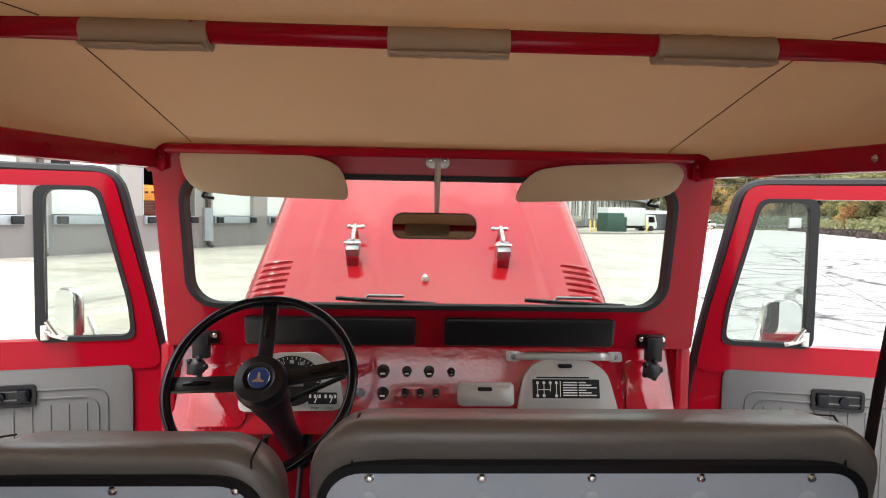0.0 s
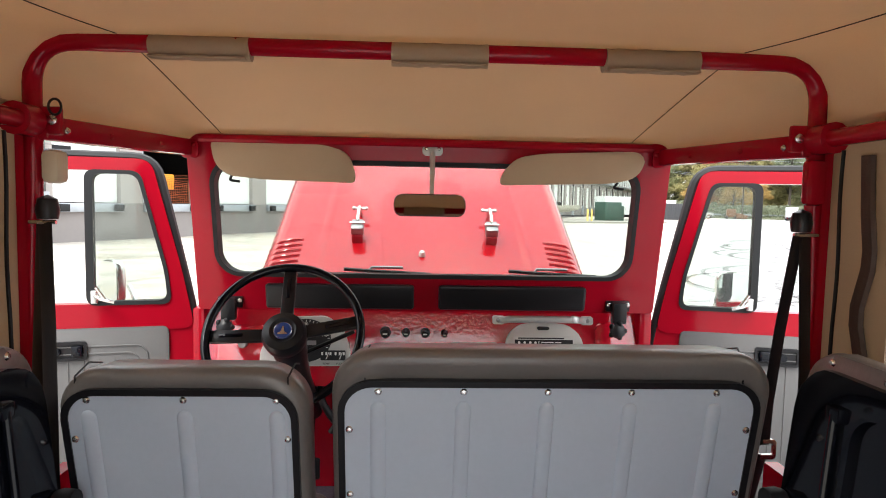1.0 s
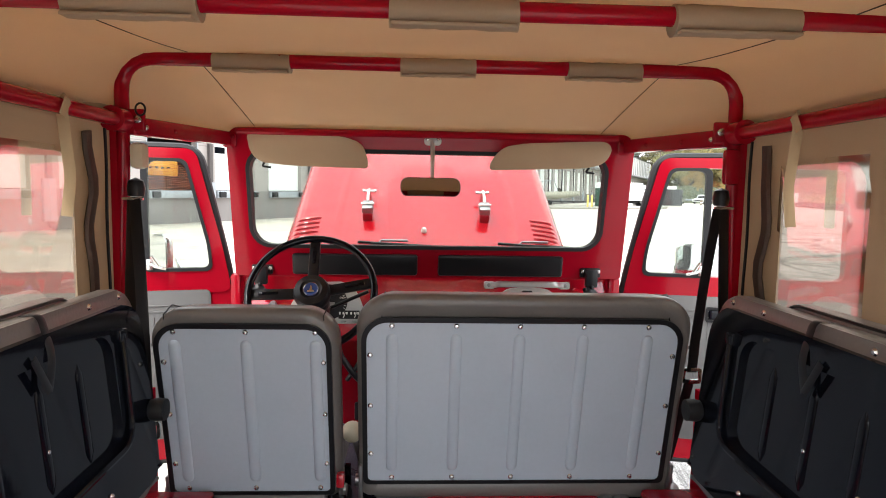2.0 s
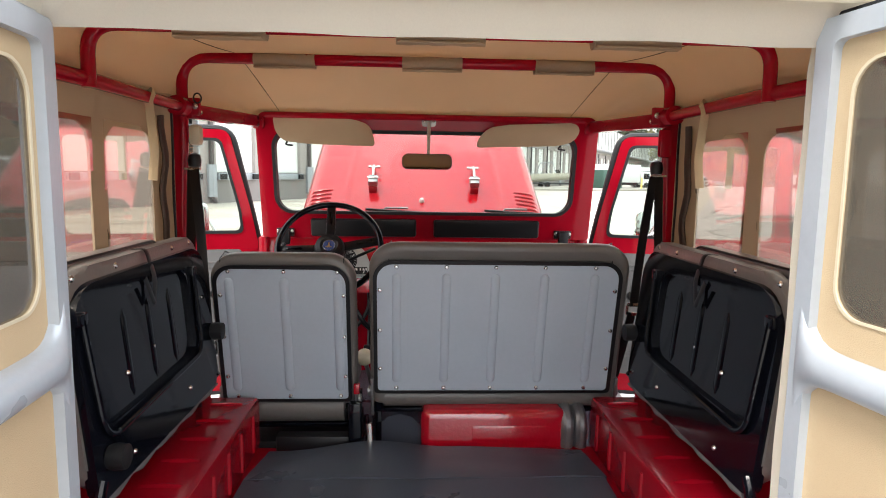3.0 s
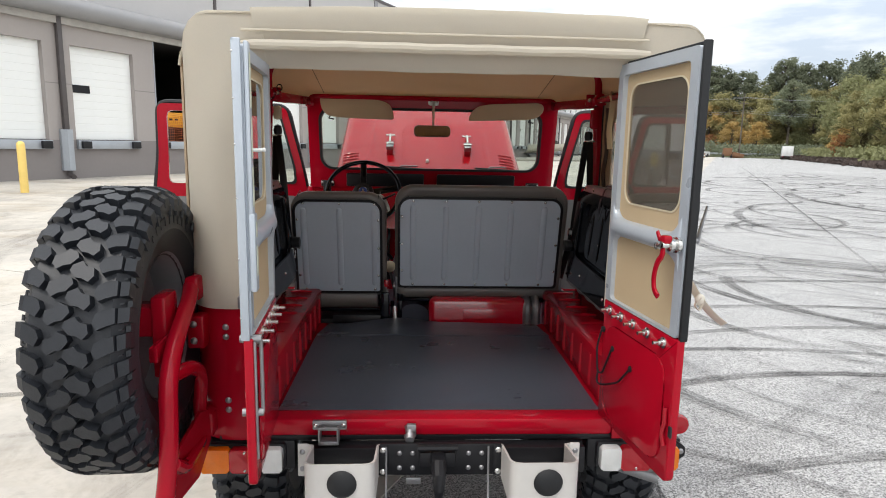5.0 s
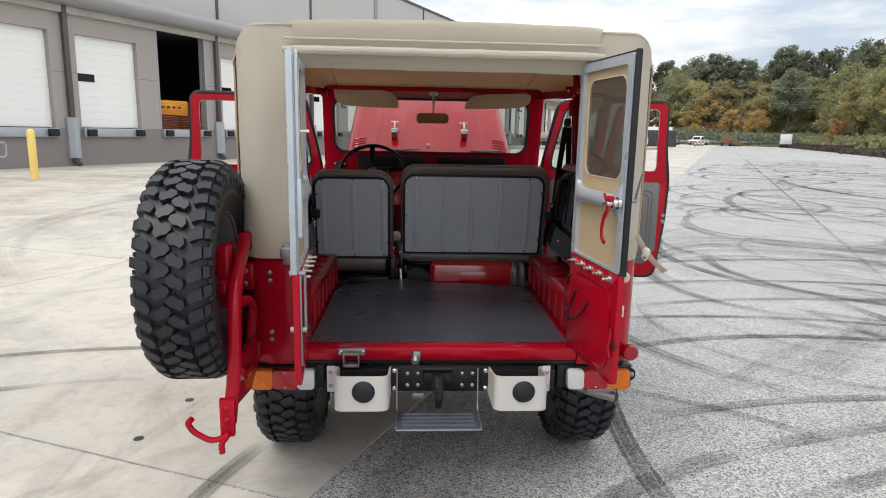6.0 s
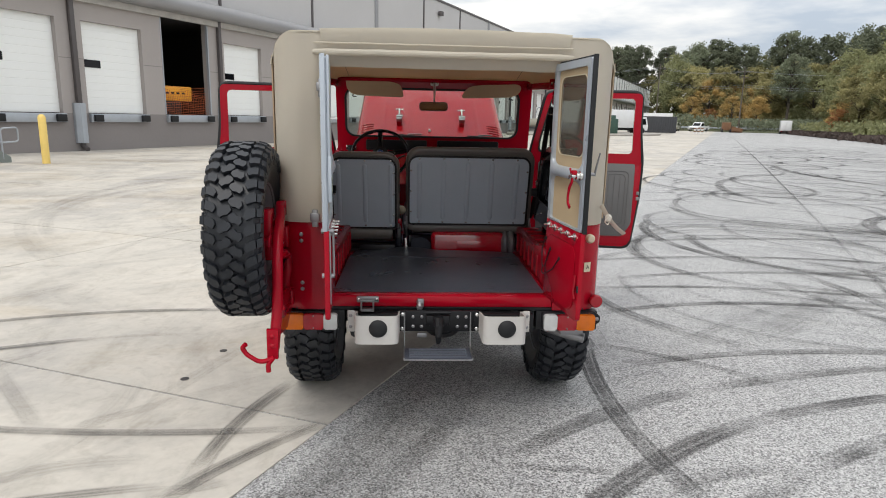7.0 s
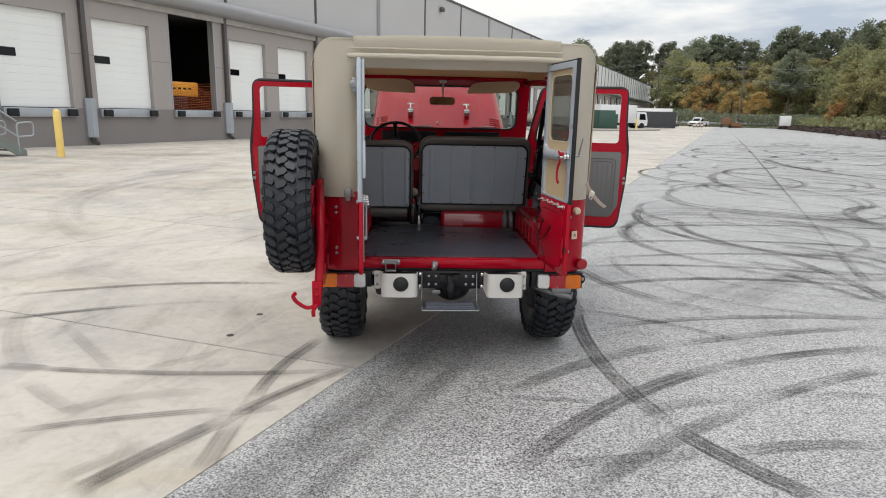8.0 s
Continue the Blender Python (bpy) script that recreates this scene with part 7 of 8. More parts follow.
        rod(bm, (0.318, 0.052, 1.278), (0.350, 0.056, 1.285), 0.004, 8)
        lathe(bm, [(0.005, 0.050), (0.009, 0.050), (0.009, 0.054), (0.005, 0.054), (0.005, 0.050)], Matrix.Translation((0.316, 0, 1.277)) @ Matrix.Rotation(radians(-90), 4, "X"), 12)
        part("lock_spindle", bm, CHROME, handle, "chrome lock spindle", m=DM @ Matrix.Translation((0.042, 0, -0.004)))
        bm = B()
        rod(bm, (0.36, -0.008, 1.285), (0.36, -0.056, 1.285), 0.010, 12, 0.007)
        tube(bm, [(0.36, -0.054, 1.278), (0.362, -0.060, 1.32), (0.366, -0.070, 1.372)], [0.007, 0.006, 0.004], 8, flat=0.6)
        part("outside_handle", bm, STEEL, rd, "chrome outside handle", m=DM)
        bm = B()
        tube(bm, fillet([(0.012, 0.020, 0.953), (0.006, 0.030, 0.90), (0.020, 0.030, 0.82), (0.045, 0.026, 0.825), (0.085, 0.020, 0.913)], 0.02), 0.0030, 8)
        tube(bm, fillet([(0.020, 0.028, 0.83), (0.018, 0.030, 0.785), (0.05, 0.028, 0.79), (0.15, 0.026, 0.835), (0.200, 0.019, 0.893)], 0.02), 0.0030, 8)
        loom = part("wiring", bm, BLACK, rd, "black wiring loom with grommets", m=DM)
        for u, v in ((0.087, 0.917), (0.203, 0.897), (0.012, 0.955)):
            bm = B()
            lathe(bm, [(0, 0.010), (0.009, 0.012), (0.009, 0.019), (0, 0.022)], Matrix.Translation((u, 0, v)) @ Matrix.Rotation(radians(-90), 4, "X"), 12)
            part("grommet", bm, RUBBER, loom, m=DM)
        bm = B()
        tube(bm, [(0.40, 0.018, 0.87), (0.405, 0.020, 0.83), (0.395, 0.020, 0.80), (0.405, 0.018, 0.77)], 0.006, 8)
        part("edge_catch", bm, RED_DARK, rd, m=DM)
        bm = B()
        box(bm, 0.418, 0.432, 0.012, 0.018, 0.80, 0.83, 0.003)
        part("edge_bumper", bm, RUBBER, rd, m=DM)
    else:
        part("weather_strip", bm, SILVER, rd, m=DM)
        bm = B()
        box(bm, 0.386, DOOR_W + 0.004, 0.010, 0.022, 1.16, 1.748 + dt, 0.005)
        box(bm, 0.380, DOOR_W + 0.006, 0.010, 0.026, 1.16, 1.345, 0.006)
        lip = part("meeting_strip", bm, SILVER, rd, "silver meeting strip with yellowed tape", m=DM)
        for v0, v1 in ((1.36, 1.45), (1.47, 1.56), (1.58, 1.70), (1.29, 1.325), (1.20, 1.27)):
            bm = B()
            off = 0.0275 if v1 < 1.34 else 0.0235
            box(bm, 0.397, 0.411, off - 0.001, off, v0, v1)
            part("tape", bm, TAPE, lip, m=DM)
        bm = B()
        tube(bm, [(0.395, 0.018, 1.487), (0.385, 0.044, 1.488)], [0.004, 0.004], 8)
        bmesh.ops.create_uvsphere(bm, u_segments=12, v_segments=8, radius=0.0052, matrix=Matrix.Translation((0.385, 0.045, 1.488)))
        part("catch_pin", bm, WHITE, rd, "white catch pin", m=DM)
        bm = B()
        box(bm, DOOR_W - 0.006, DOOR_W + 0.002, 0.010, 0.018, 0.74, 1.04, 0.003)
        for v in (1.045, 0.86):
            lathe(bm, [(0, 0.0), (0.010, 0.0), (0.010, 0.05), (0, 0.05)], Matrix.Translation((DOOR_W - 0.01, -0.02, v)) @ Matrix.Rotation(radians(-90), 4, "X"), 10)
        rod(bm, (DOOR_W - 0.01, 0.028, 0.86), (DOOR_W - 0.01, 0.028, 1.04), 0.005, 8)
        part("lock_rod", bm, STEEL, rd, "steel lock rod", m=DM)
        for v in (1.70, 1.60, 1.50, 1.38, 1.24, 1.10):
            bm = B()
            lathe(bm, [(0, -0.003), (0.003, -0.003), (0.002, -0.0015), (0, -0.001)], Matrix.Translation((DOOR_W + 0.014, -0.012, v)) @ Matrix.Rotation(radians(90), 4, "Y"), 8)
            part("rivet", bm, CHROME, rd, m=DM)
    for v in (0.74, 0.98, 1.60):
        bm = B()
        lathe(bm, [(0, -0.03), (0.011, -0.03), (0.011, 0.03), (0, 0.03)], Matrix.Translation((-0.004, -0.018, v)), 12)
        part("hinge", bm, RED if v < 1.1 else SILVER, rd, m=DM)

# ---- front doors, swung wide open ----
for side in (-1, 1):
    d = Vector((side * 0.76, -0.18, 0)).normalized()
    nrm = Vector((d.y, -d.x, 0))
    if nrm.y > 0:
        nrm = -nrm
    # the inner face looks back, towards the rear of the wagon
    DM = Matrix(((d.x, nrm.x, 0, sx(side, 0.735 if side > 0 else 0.712)), (d.y, nrm.y, 0, 1.905), (0, 0, 1, 0), (0, 0, 0, 1)))
    def dp(u, v, w):
        return (u, w, v)
    bm = B()
    lower = round_poly([(0.0, 0.56), (0.0, 1.10), (0.022, 1.245), (0.84, 1.245), (0.845, 1.15), (0.84, 0.95), (0.80, 0.56)], 0.05, 5)
    slab(bm, lower, -0.05, 0.0, dp, bev=0.012)
    fd = part("front_door", bm, RED, car, "open red front door with grey card and vent window", m=DM)
    bm = B()
    ou = round_poly([(0.010, 1.18), (0.045, 1.36), (0.13, 1.70), (0.815, 1.70), (0.818, 1.42), (0.842, 1.18)], 0.04, 6)
    inn = round_poly([(0.075, 1.262), (0.085, 1.36), (0.160, 1.662), (0.768, 1.662), (0.768, 1.42), (0.772, 1.262)], 0.035, 6)
    slab(bm, ou, -0.034, 0.004, dp, inn)
    bmesh.ops.bevel(bm, geom=[e for e in bm.edges if e.calc_face_angle(0) > 1.2], offset=0.006, segments=2, affect="EDGES", profile=0.5)
    part("window_frame", bm, RED, fd, m=DM)
    # seal round the edge
    bm = B()
    ring = [(0.0, 0.60), (0.0, 1.10), (0.035, 1.30), (0.125, 1.703), (0.815, 1.708), (0.822, 1.42), (0.852, 1.20), (0.845, 0.95), (0.80, 0.555), (0.06, 0.552)]
    tube(bm, [(u - 0.004, -0.016, v) for u, v in round_poly(ring, 0.06, 5)], 0.016, 8, closed=True)
    part("door_seal", bm, RUBBER, fd, "black rubber door seal", m=DM)
    # vent window
    bm = B()
    vo = round_poly([(0.075, 1.258), (0.085, 1.36), (0.160, 1.664), (0.311, 1.664), (0.311, 1.258)], 0.03, 6)
    vi = round_poly([(0.087, 1.270), (0.096, 1.36), (0.169, 1.653), (0.290, 1.653), (0.290, 1.270)], 0.03, 6)
    slab(bm, vo, -0.022, 0.008, dp, vi)
    vent = part("vent_window", bm, RUBBER, fd, "hinged vent window in black rubber", m=DM)
    bm = B()
    slab(bm, vi, -0.006, -0.003, dp)
    pane = part("pane", bm, GLASS, vent, m=DM)
    pane.visible_shadow = False
    bm = B()
    tube(bm, fillet([(0.286, 0.010, 1.285), (0.271, 0.028, 1.282), (0.244, 0.032, 1.275), (0.231, 0.030, 1.272)], 0.008), 0.006, 8)
    tube(bm, [(0.254, 0.030, 1.277), (0.278, 0.036, 1.318)], 0.0055, 8)
    box(bm, 0.276, 0.298, 0.006, 0.016, 1.265, 1.305, 0.003)
    part("vent_catch", bm, CHROME, vent, "chrome vent catch", m=DM)
    # grey card with stitched fluting and recessed latch
    bm = B()
    slab(bm, round_poly([(0.085, 0.64), (0.085, 1.19), (0.80, 1.19), (0.80, 0.74), (0.74, 0.64)], 0.02, 4), 0.0, 0.008, dp, bev=0.004)
    card = part("door_card", bm, DOOR_GREY, fd, "grey vinyl door card with stitched panel", m=DM)
    for inset in (0.0, 0.022):
        bm = B()
        tube(bm, [(u, 0.0085, v) for u, v in rrect(0.145 + inset, 0.76 - inset, 0.72 + inset, 1.135 - inset, 0.035, 6)], 0.0028, 6, closed=True)
        part("stitched_bead", bm, DOOR_GREY, card, m=DM)
    for k in range(13):
        u = 0.195 + k * 0.042
        bm = B()
        tube(bm, [(u, 0.0083, 0.76), (u, 0.0083, 1.095)], 0.0022, 6)
        part("flute", bm, DOOR_GREY, card, m=DM)
    bm = B()
    slab(bm, rrect(0.31, 0.44, 1.095, 1.152, 0.010), 0.006, 0.016, dp, rrect(0.318, 0.432, 1.103, 1.144, 0.006))
    slab(bm, rrect(0.316, 0.434, 1.101, 1.146, 0.004), 0.008, 0.010, dp)
    latch = part("latch_cup", bm, BLACK, card, "black recessed door latch", m=DM)
    bm = B()
    box(bm, 0.322, 0.352, 0.008, 0.020, 1.108, 1.140, 0.003)
    part("latch_lever", bm, BLACK_GLOSS, latch, m=DM)
    bm = B()
    lathe(bm, [(0, 0.008), (0.013, 0.010), (0.012, 0.018), (0, 0.019)], Matrix.Translation((0.392, 0, 1.122)) @ Matrix.Rotation(radians(-90), 4, "X"), 14)
    part("lock_button", bm, BLACK_GLOSS, latch, m=DM)
    bm = B()
    lathe(bm, [(0, 0.006), (0.022, 0.008), (0.020, 0.022), (0, 0.026)], Matrix.Translation((0.20, 0, 0.998)) @ Matrix.Rotation(radians(-90), 4, "X"), 16)
    rod(bm, (0.20, 0.026, 0.998), (0.285, 0.032, 1.0), 0.006, 8)
    part("window_crank", bm, BLACK, card, m=DM)
    for z in (0.92, 0.96):
        bm = B()
        box(bm, 0.825, 0.846, -0.006, 0.006, z, z + 0.025, 0.002)
        part("lock_plate", bm, STEEL, fd, m=DM)
    # outside mirror
    bm = B()
    tube(bm, fillet([(0.195, -0.05, 1.20), (0.192, -0.10, 1.24), (0.222, -0.135, 1.30)], 0.02), 0.008, 8)
    om = part("door_mirror", bm, CHROME, fd, "rounded chrome door mirror", m=DM)
    AIM = DM @ Matrix.Translation((0.271, -0.125, 1.312 if side < 0 else 1.302)) @ Matrix.Rotation(radians(-48 if side < 0 else -6), 4, "Z")
    bm = B()
    slab(bm, rrect(-0.055, 0.055, -0.073, 0.073, (0.026, 0.026, 0.040, 0.030), 8), -0.014, 0.010, dp, bev=0.007)
    part("mirror_shell", bm, CHROME, om, m=AIM)
    bm = B()
    slab(bm, rrect(-0.050, 0.050, -0.068, 0.068, (0.022, 0.022, 0.036, 0.026), 8), 0.0105, 0.0125, dp)
    part("mirror_glass", bm, MIRROR, om, m=AIM)

# ---- bonnet, propped open ----
HOOD = Matrix.Translation((CX, 2.10, 1.258)) @ Matrix.Rotation(radians(36), 4, "X")


def bonnet_point(s, t):
    """The bonnet's skin: s across from -1 to 1, t along."""
    w = 0.618 - 0.055 * t
    a = abs(s)
    if a < 0.8:
        x, z = w * 0.87 * a / 0.8, 0.018 * (1 - (a / 0.8) ** 2)
    else:
        q = (a - 0.8) / 0.2 * 1.35
        x, z = w * 0.87 + w * 0.13 * math.sin(min(q, math.pi / 2)), -0.085 * (1 - math.cos(q))
    crease = 0.006 * math.exp(-((a - (0.60 - 0.05 * t)) / 0.012) ** 2)
    return Vector((math.copysign(x, s), t * 1.12, z + crease))


bm = B()
grid(bm, lambda s, t: bonnet_point(2 * s - 1, t), 96, 24)
thicken(bm, 0.006)
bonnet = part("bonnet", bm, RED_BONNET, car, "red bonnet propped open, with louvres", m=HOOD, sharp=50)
for side in (-1, 1):
    for k in range(9):
        t = 0.050 + k * 0.0275
        a, b, c = bonnet_point(side * 0.70, t), bonnet_point(side * 0.84, t - 0.012), bonnet_point(side * 0.95, t - 0.024)
        bm = B()
        tube(bm, [a, a.lerp(b, 0.5) + Vector((0, 0, 0.004)), b + Vector((0, 0, 0.002)), c], [0.002, 0.0062, 0.0068, 0.003], 8)
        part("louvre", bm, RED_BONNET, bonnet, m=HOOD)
        bm = B()
        up = Vector((0, -0.0085, 0.001))
        tube(bm, [a + up, a.lerp(b, 0.5) + up + Vector((0, 0, 0.001)), b + up, c + up], 0.0018, 6)
        part("louvre_slot", bm, RED_DARK, bonnet, m=HOOD)
for x in (-0.255, 0.255):
    bm = B()
    box(bm, x - 0.021, x + 0.021, 0.355, 0.395, 0.010, 0.055, 0.005)
    stop = part("screen_rest", bm, RED, bonnet, "windscreen rest with grey rubber block", m=HOOD @ Matrix.Translation((0, -0.085, -0.004)))
    bm = B()
    box(bm, x - 0.024, x + 0.024, 0.36, 0.42, 0.048, 0.085, 0.008)
    part("rubber_block", bm, STEEL, stop, m=HOOD @ Matrix.Translation((0, -0.085, -0.004)))
    bm = B()
    tube(bm, fillet([(x, 0.40, 0.070), (x, 0.42, 0.095), (x, 0.50, 0.085), (x, 0.52, 0.06), (x, 0.53, 0.018)], 0.02), 0.007, 8)
    tube(bm, [(x - 0.024, 0.515, 0.062), (x + 0.024, 0.515, 0.062)], 0.0055, 8)
    for e in (-0.024, 0.024):
        bmesh.ops.create_uvsphere(bm, u_segments=10, v_segments=8, radius=0.009, matrix=Matrix.Translation((x + e, 0.515, 0.062)))
    box(bm, x - 0.029, x + 0.029, 0.385, 0.395, 0.085, 0.092, 0.003)
    part("rest_hook", bm, CHROME, stop, "chrome hook", m=HOOD @ Matrix.Translation((0, -0.085, -0.004)))
bm = B()
lathe(bm, [(0, 0), (0.012, 0.0), (0.012, 0.012), (0.007, 0.022), (0, 0.023)], Matrix.Translation((-0.01, 0.198, 0.016)), 12)
part("washer_jet", bm, WHITE, bonnet, m=HOOD)
# front wings and nose, mostly hidden behind the bonnet
for side in (-1, 1):
    bm = B()
    slab(bm, [(p.x, p.y) for p in fillet([(2.14, 0.60, 0), (2.14, 1.02, 0), (3.10, 1.00, 0), (3.30, 0.94, 0), (3.30, 0.80, 0), (3.22, 0.86, 0), (2.62, 0.88, 0), (2.40, 0.60, 0)], 0.05, 4)], -0.16, 0.16, lambda u, v, w: (sx(side, 0.66 + w), u, v))
    part("front_wing", bm, RED, car)
    bm = B()
    box(bm, *span(side, 0.40, 0.47), 2.14, 3.20, 0.62, 1.12, 0.02)
    part("engine_bay_side", bm, RED_DARK, car)
bm = B()
box(bm, sx(-1, 0.56), sx(1, 0.56), 3.18, 3.24, 0.62, 1.12, 0.02)
part("nose_panel", bm, RED, car)
bm = B()
box(bm, sx(-1, 0.40), sx(1, 0.40), 2.2, 3.1, 0.60, 0.90, 0.05)
part("engine", bm, BLACK, car)
bm = B()
rod(bm, (-0.30, 2.30, 1.06), (-0.30, 2.75, 1.62), 0.006, 8)
part("bonnet_prop", bm, STEEL, car)
bm = B()
box(bm, sx(-1, 0.62), sx(1, 0.62), 3.30, 3.40, 0.50, 0.62, 0.015)
part("front_bumper", bm, BLACK, car)

# ---- chassis ----
bm = B()
for side in (-1, 1):
    box(bm, *span(side, 0.30, 0.37), -0.03, 3.35, 0.44, 0.54, 0.008)
box(bm, sx(-1, 0.44), sx(1, 0.44), -0.06, -0.005, 0.505, 0.592, 0.006)
chassis = part("chassis", bm, BLACK, car, "black ladder frame")
for y in (0.60, 2.885):
    bm = B()
    rod(bm, (sx(-1, 0.55), y, 0.375), (sx(1, 0.55), y, 0.375), 0.04, 14)
    lathe(bm, [(0, -0.14), (0.08, -0.12), (0.13, -0.04), (0.13, 0.04), (0.08, 0.12), (0, 0.14)], Matrix.Translation((CX + 0.04, y, 0.375)) @ Matrix.Rotation(radians(90), 4, "X"), 18)
    part("axle", bm, BLACK, chassis)
    for side in (-1, 1):
        bm = B()
        tube(bm, [(sx(side, 0.42), y - 0.55, 0.47), (sx(side, 0.42), y - 0.25, 0.42), (sx(side, 0.42), y, 0.41), (sx(side, 0.42), y + 0.25, 0.42), (sx(side, 0.42), y + 0.5, 0.47)], 0.035, 8, flat=0.7)
        rod(bm, (sx(side, 0.40), y - 0.10, 0.36), (sx(side, 0.36), y - 0.22, 0.62), 0.022, 10)
        part("leaf_spring", bm, BLACK, chassis)
bm = B()
tube(bm, fillet([(sx(1, 0.20), 0.9, 0.42), (sx(1, 0.45), 0.25, 0.47), (sx(1, 0.60), 0.08, 0.455), (sx(1, 0.715), 0.03, 0.44)], 0.12), 0.024, 12)
part("exhaust_pipe", bm, STEEL, car, "grey steel exhaust pipe")
bm = B()
box(bm, 0.62, 0.74, 0.02, 0.16, 0.455, 0.50, 0.015)
part("mud_guard_lip", bm, STEEL, car)

# ---- rear end: bumperettes, lamps, tow plate, step ----
for xc in (-0.268, 0.305):
    bm = B()
    prof = [(p.x, p.y) for p in fillet([(xc - 0.125, -0.062, 0), (xc - 0.10, -0.070, 0), (xc - 0.098, -0.245, 0), (xc + 0.098, -0.245, 0), (xc + 0.10, -0.070, 0), (xc + 0.125, -0.062, 0)], 0.035, 5)]
    n = len(prof)
    inner = [(x - 0.006 * (x - xc) / 0.1, y + 0.006) for x, y in prof]
    slab(bm, prof + inner[::-1], 0.508, 0.640, lambda u, v, w: (u, v, w))
    for v in bm.verts:
        if v.co.z > 0.6:
            v.co.z -= 0.034 * (v.co.y + 0.245) / 0.183
    bump = part("bumperette", bm, BUMPERETTE, car, "light grey bucket-shaped bumperette")
    bm = B()
    lathe(bm, [(0, 0.0), (0.036, 0.0), (0.041, 0.004), (0.036, 0.010), (0.018, 0.016), (0, 0.018)], Matrix.Translation((xc + 0.008, -0.243, 0.582)) @ Matrix.Rotation(radians(90), 4, "X"), 24)
    part("rubber_stop", bm, RUBBER, bump, "round black rubber stop")
    for s in (-1, 1):
        bm = B()
        box(bm, xc + s * 0.128 - 0.016, xc + s * 0.128 + 0.016, -0.068, -0.061, 0.505, 0.610, 0.003)
        ear = part("mounting_ear", bm, BUMPERETTE, bump)
        for z in (0.53, 0.585):
            screw(ear, (xc + s * 0.130, -0.068, z), (0, -1, 0), 0.007, STEEL, "bolt")
# lamps
for side in (-1, 1):
    bm = B()
    slab(bm, rrect(*span(side, 0.485, 0.745), 0.505, 0.592, 0.012), -0.03, -0.0, to_xz(-0.002), bev=0.004)
    lamp = part("tail_lamp", bm, BLACK, car, "rectangular tail lamp, amber, red and clear")
    for a, b, material, nm in ((0.650, 0.738, AMBER, "amber_lens"), (0.556, 0.6495, LENS_RED, "red_lens"), (0.492, 0.5555, LENS_CLEAR, "clear_lens")):
        bm = B()
        slab(bm, rrect(*span(side, a, b), 0.511, 0.586, 0.008), -0.060, -0.032, to_xz(0), bev=0.006)
        part(nm, bm, material, lamp)
    for z in (0.52, 0.578):
        screw(lamp, (sx(side, 0.603), -0.060, z), (0, -1, 0), 0.004)
    bm = B()
    box(bm, *span(side, 0.46, 0.76), -0.014, 0.04, 0.50, 0.594, 0.004)
    part("lamp_backing", bm, BLACK, car)
bm = B()
lathe(bm, [(0, -0.02), (0.024, -0.02), (0.030, 0.0), (0.032, 0.012), (0.032, 0.024), (0.028, 0.030), (0, 0.032)], Matrix.Translation((sx(1, 0.748), 0.004, 0.645)) @ Matrix.Rotation(radians(90), 4, "X"), 24)
part("reflector", bm, LENS_RED, car, "round red reflector")
bm = B()
slab(bm, round_poly([(0.765, 0.52), (0.80, 0.545), (0.80, 0.575), (0.765, 0.60)], 0.008), -0.03, -0.02, to_xz(0))
tab = part("lamp_tab", bm, BLACK, car)
screw(tab, (0.785, -0.03, 0.56), (0, -1, 0), 0.008, STEEL, "bolt")
# tow plate and pintle
bm = B()
box(bm, -0.165, 0.205, -0.075, -0.061, 0.510, 0.612, 0.004)
tow = part("tow_plate", bm, BLACK, car, "black bolted tow plate with pintle hook")
for x in (-0.105, -0.065, 0.105, 0.145):
    for z in (0.535, 0.582):
        screw(tow, (x, -0.075, z), (0, -1, 0), 0.0065, STEEL, "bolt")
for x in (-0.155, 0.195):
    bm = B()
    box(bm, x - 0.014, x + 0.014, -0.080, -0.0755, 0.512, 0.610, 0.002)
    part("end_strip", bm, BLACK, tow)
    for z in (0.525, 0.595):
        screw(tow, (x, -0.080, z), (0, -1, 0), 0.008, CHROME, "bolt")
bm = B()
box(bm, -0.045, 0.065, -0.100, -0.075, 0.548, 0.596, 0.006)
box(bm, -0.012, 0.034, -0.150, -0.095, 0.550, 0.600, 0.010)
tube(bm, [(0.011, -0.145, 0.585), (0.011, -0.178, 0.565), (0.011, -0.186, 0.530), (0.011, -0.165, 0.488)], [0.022, 0.020, 0.016, 0.010], 10)
tube(bm, [(-0.05, -0.10, 0.612), (0.07, -0.10, 0.612)], 0.010, 8)
part("pintle_hook", bm, BLACK, tow)
# folding step
step = None
for x in (-0.145, 0.165):
    bm = B()
    tube(bm, fillet([(x, -0.078, 0.606), (x, -0.090, 0.50), (x, -0.105, 0.445), (x, -0.240, 0.440)], 0.02), 0.0035, 8)
    if step is None:
        step = part("folding_step", bm, STEEL, car, "steel folding step with black tread")
    else:
        part("step_arm", bm, STEEL, step)
bm = B()
box(bm, -0.142, 0.162, -0.245, -0.110, 0.430, 0.441, 0.004)
for k in range(4):
    y = -0.222 + k * 0.030
    tube(bm, [(-0.122, y, 0.442), (0.142, y, 0.442)], 0.006, 8)
part("tread_plate", bm, MAT_RUBBER, step, "dark grooved tread plate")
bm = B()
rod(bm, (-0.145, -0.247, 0.436), (0.165, -0.247, 0.436), 0.003, 8)
part("edge_bar", bm, STEEL, step)
bm = B()
box(bm, -0.085, -0.040, -0.072, -0.066, 0.478, 0.500, 0.002)
part("tow_socket", bm, STEEL, tow)
